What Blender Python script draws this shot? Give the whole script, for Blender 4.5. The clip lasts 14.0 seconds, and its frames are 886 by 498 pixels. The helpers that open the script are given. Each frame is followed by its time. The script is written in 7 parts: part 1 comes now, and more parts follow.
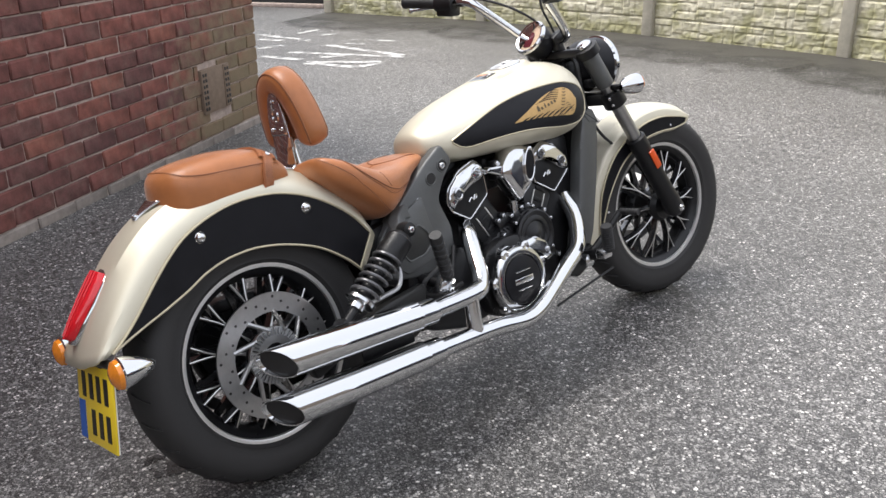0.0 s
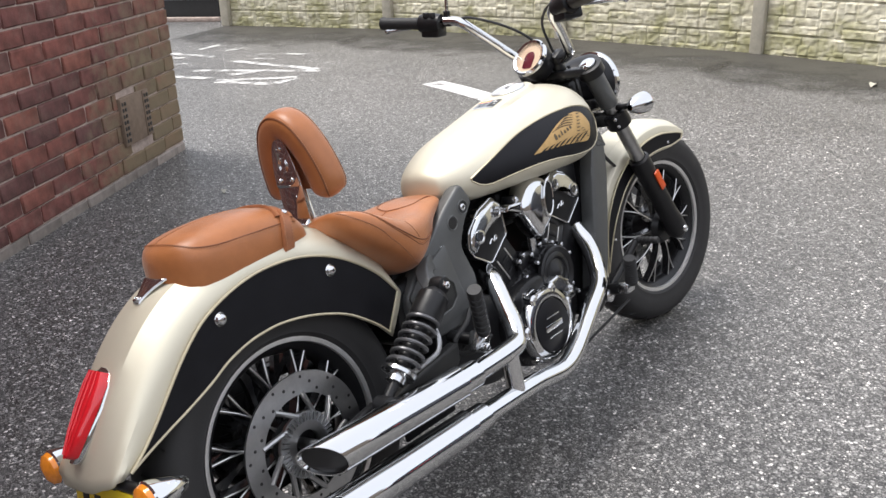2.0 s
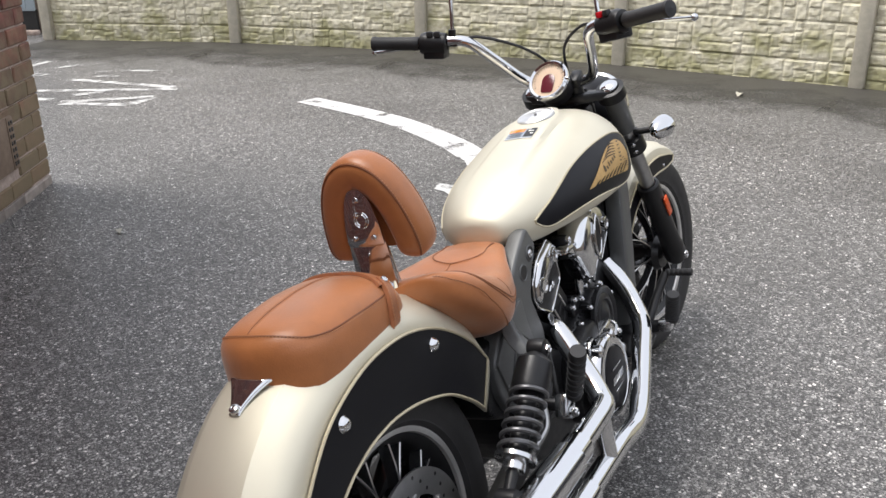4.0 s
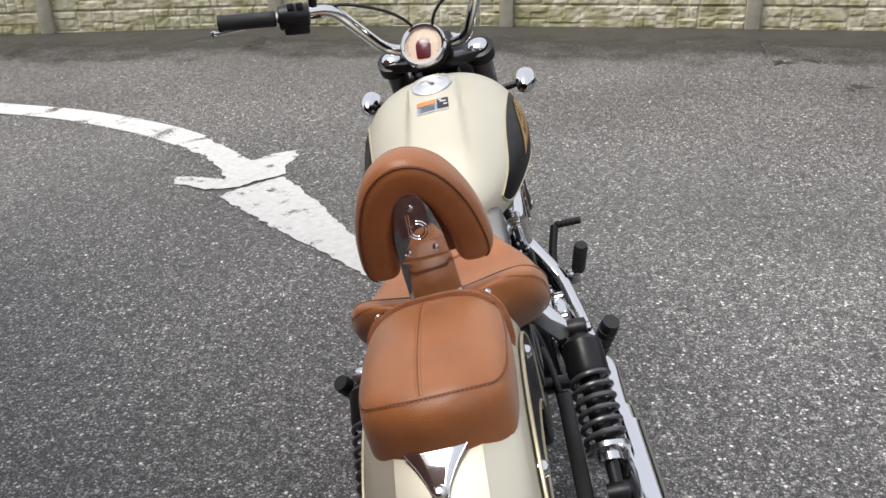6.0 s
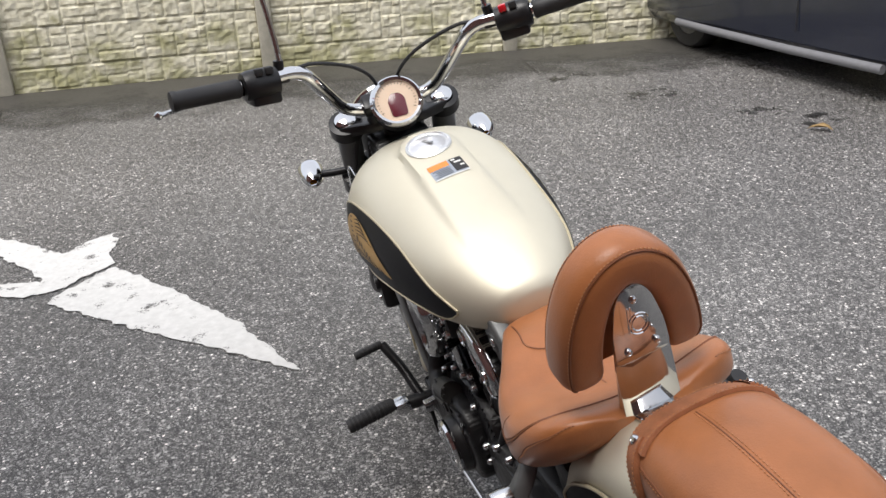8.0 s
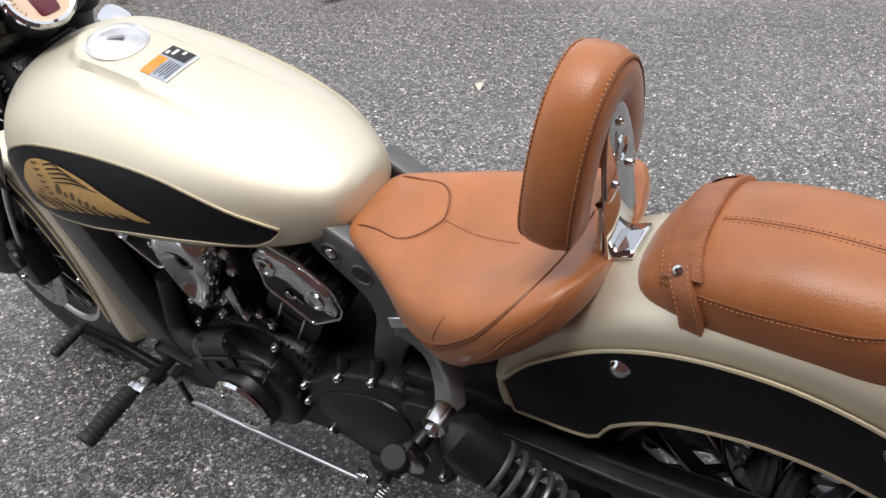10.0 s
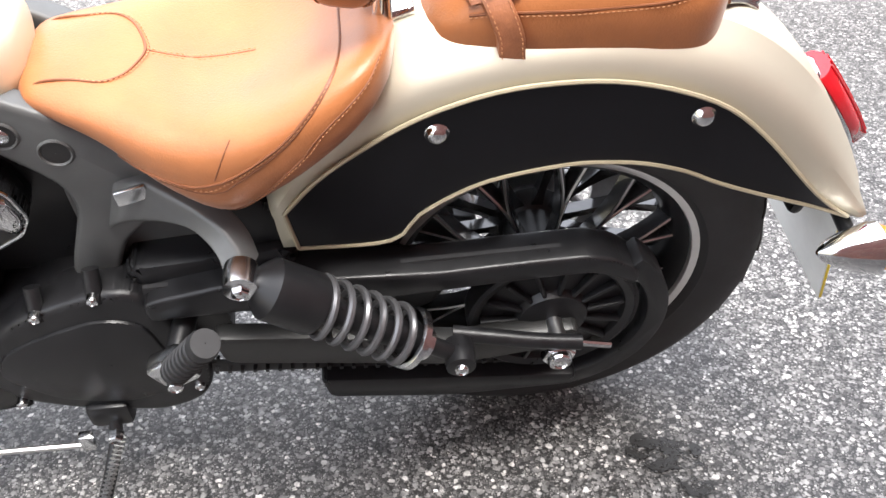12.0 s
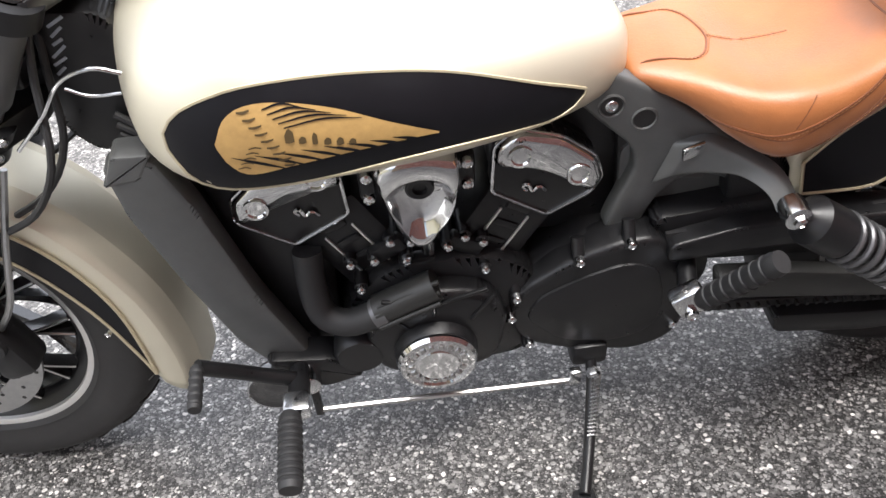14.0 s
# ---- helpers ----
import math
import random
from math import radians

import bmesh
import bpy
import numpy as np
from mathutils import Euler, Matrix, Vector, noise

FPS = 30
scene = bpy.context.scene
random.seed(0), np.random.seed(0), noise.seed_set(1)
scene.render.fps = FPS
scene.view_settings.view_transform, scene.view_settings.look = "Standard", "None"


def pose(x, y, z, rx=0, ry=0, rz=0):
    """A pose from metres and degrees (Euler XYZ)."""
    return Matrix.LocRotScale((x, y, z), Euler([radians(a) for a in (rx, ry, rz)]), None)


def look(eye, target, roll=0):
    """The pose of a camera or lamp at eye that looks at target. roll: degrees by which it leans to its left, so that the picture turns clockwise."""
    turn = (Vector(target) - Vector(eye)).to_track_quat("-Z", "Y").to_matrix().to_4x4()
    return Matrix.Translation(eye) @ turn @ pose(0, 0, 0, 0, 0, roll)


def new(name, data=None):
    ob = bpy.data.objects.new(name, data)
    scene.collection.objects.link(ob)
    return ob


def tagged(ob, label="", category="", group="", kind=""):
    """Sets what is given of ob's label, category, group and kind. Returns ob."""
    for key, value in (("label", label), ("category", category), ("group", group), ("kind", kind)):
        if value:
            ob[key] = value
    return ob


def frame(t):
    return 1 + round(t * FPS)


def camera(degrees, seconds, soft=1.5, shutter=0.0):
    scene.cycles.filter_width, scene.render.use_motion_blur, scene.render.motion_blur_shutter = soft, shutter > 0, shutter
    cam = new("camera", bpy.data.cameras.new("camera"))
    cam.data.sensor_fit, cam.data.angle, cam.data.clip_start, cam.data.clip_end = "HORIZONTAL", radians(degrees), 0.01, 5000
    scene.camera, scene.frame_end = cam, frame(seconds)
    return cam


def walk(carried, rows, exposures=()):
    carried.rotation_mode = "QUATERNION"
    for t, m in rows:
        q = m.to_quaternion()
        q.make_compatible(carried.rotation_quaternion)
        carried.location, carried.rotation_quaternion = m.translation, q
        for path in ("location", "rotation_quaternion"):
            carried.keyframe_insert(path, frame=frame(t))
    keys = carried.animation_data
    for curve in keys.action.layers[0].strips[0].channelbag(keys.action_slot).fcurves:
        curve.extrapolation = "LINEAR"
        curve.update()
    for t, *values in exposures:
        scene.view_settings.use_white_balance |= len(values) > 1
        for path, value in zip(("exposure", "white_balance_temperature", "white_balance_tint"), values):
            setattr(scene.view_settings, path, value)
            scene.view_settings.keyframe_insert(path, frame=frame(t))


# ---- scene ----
cam = camera(53.3, 14.0)
PATH = [
    (0, (0.335, 0.133, 1.334), (0.976, 1.875, 0.591), -0.9),
    (0.5, (0.348, 0.21, 1.332), (1.014, 1.94, 0.581), -0.9),
    (1, (0.31, 0.311, 1.335), (1.039, 2.015, 0.583), -1.2),
    (1.5, (0.22, 0.417, 1.349), (1.026, 2.088, 0.602), -1.5),
    (2, (0.148, 0.518, 1.357), (1.01, 2.163, 0.615), -1.9),
    (2.5, (0.114, 0.65, 1.353), (1.029, 2.267, 0.614), -1.8),
    (2.7, (0.101, 0.71, 1.362), (1.041, 2.313, 0.624), -1.5),
    (4.8, (-0.272, 1.314, 1.345), (1.141, 2.521, 0.605), -0.2),
    (5, (-0.284, 1.382, 1.344), (1.177, 2.526, 0.597), -0.2),
    (5.5, (-0.319, 1.546, 1.346), (1.254, 2.506, 0.568), -0.9),
    (6, (-0.392, 1.76, 1.346), (1.286, 2.476, 0.525), -1.5),
    (6.5, (-0.42, 1.928, 1.337), (1.319, 2.443, 0.494), -2.1),
    (7, (-0.371, 2.107, 1.341), (1.415, 2.478, 0.521), -2.5),
    (7.2, (-0.351, 2.17, 1.356), (1.455, 2.49, 0.558), -2.6),
    (9.3, (-0.059, 2.775, 1.307), (1.655, 2.334, 0.374), -4.2),
    (9.5, (-0.012, 2.804, 1.284), (1.643, 2.231, 0.318), -4.1),
    (10, (0.086, 2.889, 1.233), (1.526, 1.942, 0.219), -4.0),
    (10.5, (0.168, 2.951, 1.146), (1.338, 1.705, 0.107), -4.3),
    (11, (0.252, 2.977, 1.084), (1.159, 1.559, 0.004), -3.7),
    (11.5, (0.341, 3.01, 1.045), (1.006, 1.522, -0.115), -2.8),
    (12, (0.415, 3.085, 1.033), (0.849, 1.514, -0.126), -1.1),
    (12.5, (0.538, 3.236, 1.044), (0.88, 1.628, -0.095), -1.7),
    (13, (0.669, 3.375, 1.059), (1.072, 1.766, -0.059), -2.9),
    (13.5, (0.784, 3.441, 1.067), (1.266, 1.841, -0.032), -4.1),
    (14, (0.939, 3.496, 1.093), (1.48, 1.902, 0.013), -5.6),
]
walk(cam, [(t, look(eye, target, roll)) for t, eye, target, roll in PATH],
     exposures=[(0.0, 1.21), (1.0, 1.21), (2.5, 1.13), (5.0, 0.92), (5.5, 0.92), (6.0, 0.70), (6.5, 0.68), (7.0, 0.74), (9.5, 0.85), (10.0, 1.0), (10.5, 1.43), (11.0, 1.9), (11.5, 2.3), (12.0, 2.55), (12.5, 2.24), (13.0, 2.14), (14.0, 2.1)])

BX, BY, BZ, YAW, LEAN = 0.5898, 2.0029, 0.0090, 21.7, -13.8

# ---- world and light ----
SUN_EL, SUN_AZ = 64.0, -48.0
world = bpy.data.worlds.new("sky")
world.use_nodes = True
scene.world = world
wn, wl = world.node_tree.nodes, world.node_tree.links
sky = wn.new("ShaderNodeTexSky")
sky.sky_type = "NISHITA"
sky.sun_disc = False
sky.sun_elevation = radians(SUN_EL)
sky.sun_rotation = radians(SUN_AZ)
sky.dust_density = 4.0
sky.air_density = 1.0
# a veil of thin cloud over the blue
veil = wn.new("ShaderNodeMix")
veil.data_type = "RGBA"
veil.inputs["Factor"].default_value = 0.72
veil.inputs["B"].default_value = (7.2, 7.35, 7.9, 1)
wl.new(sky.outputs[0], veil.inputs["A"])
wl.new(veil.outputs["Result"], wn["Background"].inputs[0])
wn["Background"].inputs[1].default_value = 0.105

sun_data = bpy.data.lights.new("sun", "SUN")
sun_data.energy = 2.3
sun_data.angle = radians(34)
sun_data.color = (1.0, 0.97, 0.935)
sun = new("sun", sun_data)
az, el = radians(SUN_AZ), radians(SUN_EL)
toward = Vector((math.sin(az) * math.cos(el), math.cos(az) * math.cos(el), math.sin(el)))
sun.matrix_world = look(toward * 40, (0, 0, 0))


# ---- materials ----
def material(name, colour, rough=0.5, metal=0.0, vary=0.0, scale=30.0, bump=0.0, bump_scale=200.0, rough_vary=0.0, coat=0.0, spec=0.5, rand=0.0):
    m = bpy.data.materials.new(name)
    m.use_nodes = True
    n, l = m.node_tree.nodes, m.node_tree.links
    b = n["Principled BSDF"]
    b.inputs["Base Color"].default_value = (*colour, 1)
    b.inputs["Roughness"].default_value = rough
    b.inputs["Metallic"].default_value = metal
    b.inputs["Coat Weight"].default_value = coat
    b.inputs["Coat Roughness"].default_value = 0.08
    b.inputs["Specular IOR Level"].default_value = spec
    tc = n.new("ShaderNodeTexCoord")
    if vary or rough_vary:
        t1 = n.new("ShaderNodeTexNoise")
        t1.inputs["Scale"].default_value = scale
        t1.inputs["Detail"].default_value = 8
        t1.inputs["Roughness"].default_value = 0.65
        l.new(tc.outputs["Object"], t1.inputs["Vector"])
        if vary:
            r = n.new("ShaderNodeMapRange")
            r.inputs["From Min"].default_value, r.inputs["From Max"].default_value = 0.25, 0.75
            r.inputs["To Min"].default_value, r.inputs["To Max"].default_value = 1 - vary, 1 + vary
            l.new(t1.outputs["Fac"], r.inputs["Value"])
            h = n.new("ShaderNodeHueSaturation")
            h.inputs["Color"].default_value = (*colour, 1)
            val = r.outputs[0]
            if rand:
                oi = n.new("ShaderNodeObjectInfo")
                r2 = n.new("ShaderNodeMapRange")
                r2.inputs["To Min"].default_value, r2.inputs["To Max"].default_value = 1 - rand, 1 + rand
                l.new(oi.outputs["Random"], r2.inputs["Value"])
                mu = n.new("ShaderNodeMath")
                mu.operation = "MULTIPLY"
                l.new(r.outputs[0], mu.inputs[0])
                l.new(r2.outputs[0], mu.inputs[1])
                val = mu.outputs[0]
            l.new(val, h.inputs["Value"])
            l.new(h.outputs[0], b.inputs["Base Color"])
        if rough_vary:
            r3 = n.new("ShaderNodeMapRange")
            r3.inputs["From Min"].default_value, r3.inputs["From Max"].default_value = 0.3, 0.7
            r3.inputs["To Min"].default_value, r3.inputs["To Max"].default_value = max(0, rough - rough_vary), rough + rough_vary
            l.new(t1.outputs["Fac"], r3.inputs["Value"])
            l.new(r3.outputs[0], b.inputs["Roughness"])
    if bump:
        t2 = n.new("ShaderNodeTexNoise")
        t2.inputs["Scale"].default_value = bump_scale
        t2.inputs["Detail"].default_value = 5
        l.new(tc.outputs["Object"], t2.inputs["Vector"])
        bp = n.new("ShaderNodeBump")
        bp.inputs["Strength"].default_value = bump
        bp.inputs["Distance"].default_value = 0.002
        l.new(t2.outputs["Fac"], bp.inputs["Height"])
        l.new(bp.outputs[0], b.inputs["Normal"])
    return m


CREAM = material("champagne_paint", (0.69, 0.65, 0.525), 0.53, 0.68, vary=0.03, scale=6, bump=0.02, bump_scale=900, coat=0.08)
BLACK = material("satin_black_paint", (0.007, 0.007, 0.009), 0.42, 0.0, vary=0.2, scale=20, rough_vary=0.06, spec=0.22)
GOLDLINE = material("champagne_pinstripe", (0.52, 0.46, 0.32), 0.35, 0.3, vary=0.1)
LOGO = material("gold_emblem_print", (0.50, 0.315, 0.115), 0.48, 0.1, vary=0.15, scale=60)
CHROME = material("chrome", (0.66, 0.665, 0.67), 0.07, 1.0, rough_vary=0.03, scale=14)
SPRING = material("grey_spring_paint", (0.13, 0.13, 0.135), 0.35, 0.6, vary=0.1)
SATIN = material("satin_chrome", (0.62, 0.63, 0.64), 0.2, 1.0, rough_vary=0.06, scale=30)
LIP = material("machined_aluminium", (0.78, 0.77, 0.75), 0.38, 0.85, vary=0.06, scale=40)
STEEL = material("brushed_steel", (0.42, 0.42, 0.42), 0.33, 1.0, vary=0.12, scale=60)
GREYCAST = material("grey_cast_frame", (0.108, 0.111, 0.110), 0.42, 0.3, vary=0.08, scale=40, bump=0.08, bump_scale=700)
BLACKCAST = material("black_engine_paint", (0.011, 0.011, 0.012), 0.36, 0.0, spec=0.36, vary=0.25, scale=40, rough_vary=0.1, bump=0.05, bump_scale=600)
DARKCAST = material("dark_grey_casting", (0.030, 0.030, 0.029), 0.42, 0.25, vary=0.15, scale=50, bump=0.08, bump_scale=600)
CAPMETAL = material("matt_silver", (0.74, 0.745, 0.75), 0.34, 0.85, vary=0.05, scale=40)
RUBBER = material("tyre_rubber", (0.024, 0.023, 0.023), 0.62, 0.0, vary=0.25, scale=25, rough_vary=0.1, bump=0.1, bump_scale=300)
GRIPRUB = material("grip_rubber", (0.018, 0.018, 0.019), 0.6, 0.0, vary=0.2, scale=40)
LEATHER = material("tan_leather", (0.375, 0.136, 0.045), 0.37, 0.0, vary=0.22, scale=9, bump=0.2, bump_scale=420, rough_vary=0.08, spec=0.5)
LEATHER.node_tree.nodes["Principled BSDF"].inputs["Sheen Weight"].default_value = 0.2
LEATHER.node_tree.nodes["Principled BSDF"].inputs["Sheen Roughness"].default_value = 0.4
STRAP = material("worn_tan_leather", (0.33, 0.125, 0.055), 0.45, 0.0, vary=0.3, scale=45, bump=0.3, bump_scale=380)
STITCH = material("orange_thread", (0.48, 0.22, 0.10), 0.6, 0.0, vary=0.1)
SEAM = material("dark_leather_piping", (0.195, 0.067, 0.025), 0.5, 0.0, vary=0.1)
REDLENS = material("red_lens", (0.60, 0.012, 0.02), 0.1, 0.0, vary=0.1, coat=0.6)
AMBER = material("amber_lens", (0.75, 0.24, 0.02), 0.12, 0.0, vary=0.15, scale=120, coat=0.6)
ORANGE = material("orange_reflector", (0.75, 0.10, 0.02), 0.25, 0.0, vary=0.1)
YELLOW = material("yellow_plate", (0.86, 0.63, 0.03), 0.35, 0.0, vary=0.04, scale=12)
BLUE = material("blue_plate_band", (0.02, 0.10, 0.42), 0.35, 0.0, vary=0.05)
SPOKE = material("gloss_black_spoke", (0.02, 0.02, 0.021), 0.16, 0.0, vary=0.05, scale=20, coat=0.8)
POLISHED = material("polished_aluminium", (0.66, 0.65, 0.64), 0.28, 1.0, vary=0.04, scale=40)
PRINT = material("brown_print", (0.09, 0.06, 0.025), 0.45, 0.0)
# flat black for print and for the shade inside holes, gaps and grooves
INK_AND_GAP = material("black_print_and_gaps", (0.015, 0.014, 0.014), 0.45, 0.0)
WHITE = material("white_print", (0.75, 0.75, 0.72), 0.4, 0.0, vary=0.05)
DIAL = material("cream_dial", (0.66, 0.50, 0.36), 0.4, 0.0, vary=0.05)
DIALRED = material("maroon_screen", (0.12, 0.02, 0.03), 0.2, 0.0, vary=0.05)
LABEL = material("warning_sticker", (0.32, 0.36, 0.42), 0.35, 0.0, vary=0.25, scale=90)


# ---- mesh helpers ----
def part(name, bm, mat, parent=None, label="", smooth=True, angle=38):
    bmesh.ops.recalc_face_normals(bm, faces=bm.faces)
    me = bpy.data.meshes.new(name)
    bm.to_mesh(me)
    bm.free()
    me.materials.append(mat)
    if smooth:
        me.polygons.foreach_set("use_smooth", [True] * len(me.polygons))
        me.set_sharp_from_angle(angle=radians(angle))
    ob = new(name, me)
    if parent is not None:
        # no deeper than thing, part, sub-part
        while parent.parent is not None and parent.parent.parent is not None:
            parent = parent.parent
        ob.parent = parent
    if label:
        ob["label"] = label
    return ob


def loft(rings, closed=True, caps=True, bm=None):
    bm = bm or bmesh.new()
    vs = [[bm.verts.new(p) for p in ring] for ring in rings]
    for a, b in zip(vs, vs[1:]):
        n = len(a)
        for i in range(n if closed else n - 1):
            j = (i + 1) % n
            bm.faces.new((a[i], a[j], b[j], b[i]))
    if caps and closed:
        bm.faces.new(vs[0])
        bm.faces.new(vs[-1])
    return bm


def smooth_line(pts, n):
    """Catmull-Rom through the points, n samples evenly by length."""
    p = [Vector(q) for q in pts]
    p = [p[0] * 2 - p[1]] + p + [p[-1] * 2 - p[-2]]
    dense = []
    for i in range(1, len(p) - 2):
        for k in range(12):
            t = k / 12
            a, b, c, d = p[i - 1], p[i], p[i + 1], p[i + 2]
            dense.append(0.5 * ((2 * b) + (c - a) * t + (2 * a - 5 * b + 4 * c - d) * t * t + (3 * b - a - 3 * c + d) * t ** 3))
    dense.append(p[-2])
    d = [0.0]
    for a, b in zip(dense, dense[1:]):
        d.append(d[-1] + (b - a).length)
    out, k = [], 0
    for i in range(n):
        s = d[-1] * i / (n - 1)
        while k < len(d) - 2 and d[k + 1] < s:
            k += 1
        f = (s - d[k]) / max(1e-9, d[k + 1] - d[k])
        out.append(dense[k].lerp(dense[k + 1], min(1, max(0, f))))
    return out


def tube(pts, radius, segs=12, bm=None, n=0, caps=True, flat=1.0):
    """A round bar along the points; radius a number or one for each end."""
    line = smooth_line(pts, n) if n else [Vector(q) for q in pts]
    bm = bm or bmesh.new()
    rings, up = [], None
    for i, p in enumerate(line):
        t = (line[min(i + 1, len(line) - 1)] - line[max(i - 1, 0)]).normalized()
        if up is None:
            up = Vector((0, 0, 1)) if abs(t.z) < 0.9 else Vector((1, 0, 0))
        side = t.cross(up).normalized()
        up = side.cross(t).normalized()
        r = radius if isinstance(radius, (int, float)) else radius[0] + (radius[1] - radius[0]) * i / (len(line) - 1)
        rings.append([p + side * (r * math.cos(2 * math.pi * k / segs)) + up * (flat * r * math.sin(2 * math.pi * k / segs)) for k in range(segs)])
    return loft(rings, bm=bm, caps=caps)


def lathe(profile, centre, axis, segs=32, bm=None, caps=False):
    """Turns (radius, along) pairs about an axis through centre."""
    bm = bm or bmesh.new()
    axis = Vector(axis).normalized()
    u = axis.orthogonal().normalized()
    v = axis.cross(u)
    c = Vector(centre)
    rings = []
    for r, a in profile:
        rings.append([c + axis * a + u * (r * math.cos(2 * math.pi * k / segs)) + v * (r * math.sin(2 * math.pi * k / segs)) for k in range(segs)])
    return loft(rings, bm=bm, caps=caps)


def slab(outline, y0, y1, bevel=0.004, bm=None, plane="xz", segments=2):
    """A plate with the outline in a plane, from y0 to y1, with rounded edges."""
    own = bmesh.new()
    put = {"xz": lambda a, b, c: (a, c, b), "xy": lambda a, b, c: (a, b, c), "yz": lambda a, b, c: (c, a, b)}[plane]
    lo = [own.verts.new(put(a, b, y0)) for a, b in outline]
    hi = [own.verts.new(put(a, b, y1)) for a, b in outline]
    own.faces.new(lo)
    own.faces.new(hi)
    for i in range(len(lo)):
        j = (i + 1) % len(lo)
        own.faces.new((lo[i], lo[j], hi[j], hi[i]))
    bmesh.ops.recalc_face_normals(own, faces=own.faces)
    if bevel:
        bmesh.ops.bevel(own, geom=own.edges[:], offset=bevel, segments=segments, affect="EDGES", profile=0.5)
    if bm is None:
        return own
    return join(bm, own)


def join(bm, other):
    me = bpy.data.meshes.new("tmp")
    other.to_mesh(me)
    other.free()
    bm.from_mesh(me)
    bpy.data.meshes.remove(me)
    return bm


def block(size, m, bevel=0.004, bm=None, segments=2):
    own = bmesh.new()
    bmesh.ops.create_cube(own, size=1.0, matrix=m @ Matrix.Diagonal((*size, 1)))
    if bevel:
        bmesh.ops.bevel(own, geom=own.edges[:], offset=bevel, segments=segments, affect="EDGES", profile=0.5)
    return own if bm is None else join(bm, own)


def rounded(pts, r, k=4):
    """Rounds the corners of a 2D outline."""
    out, n = [], len(pts)
    for i in range(n):
        p, a, b = Vector(pts[i]), Vector(pts[i - 1]), Vector(pts[(i + 1) % n])
        d1, d2 = a - p, b - p
        rr = min(r, d1.length * 0.45, d2.length * 0.45)
        s, e = p + d1.normalized() * rr, p + d2.normalized() * rr
        for j in range(k + 1):
            t = j / k
            q = s * (1 - t) ** 2 + p * 2 * t * (1 - t) + e * t * t
            out.append((q.x, q.y))
    return out


def moved(bm, m):
    bmesh.ops.transform(bm, matrix=m, verts=bm.verts)
    return bm


def mirrored(bm):
    return moved(bm, Matrix.Diagonal((1, -1, 1, 1)))


def sphere_bolt(centre, axis, r, h, segs=16, bm=None):
    return lathe([(r, -h), (r, h * 0.3), (r * 0.86, h * 0.75), (r * 0.5, h), (r * 0.42, h * 0.8), (0.0005, h * 0.78)], centre, axis, segs, bm)


def dome_bolt(centre, axis, r, h, segs=24):
    return lathe([(r * 1.15, -h), (r * 1.15, -h * 0.1), (r, h * 0.1), (r * 0.9, h * 0.55), (r * 0.62, h * 0.9), (r * 0.3, h), (0.0005, h)], centre, axis, segs)


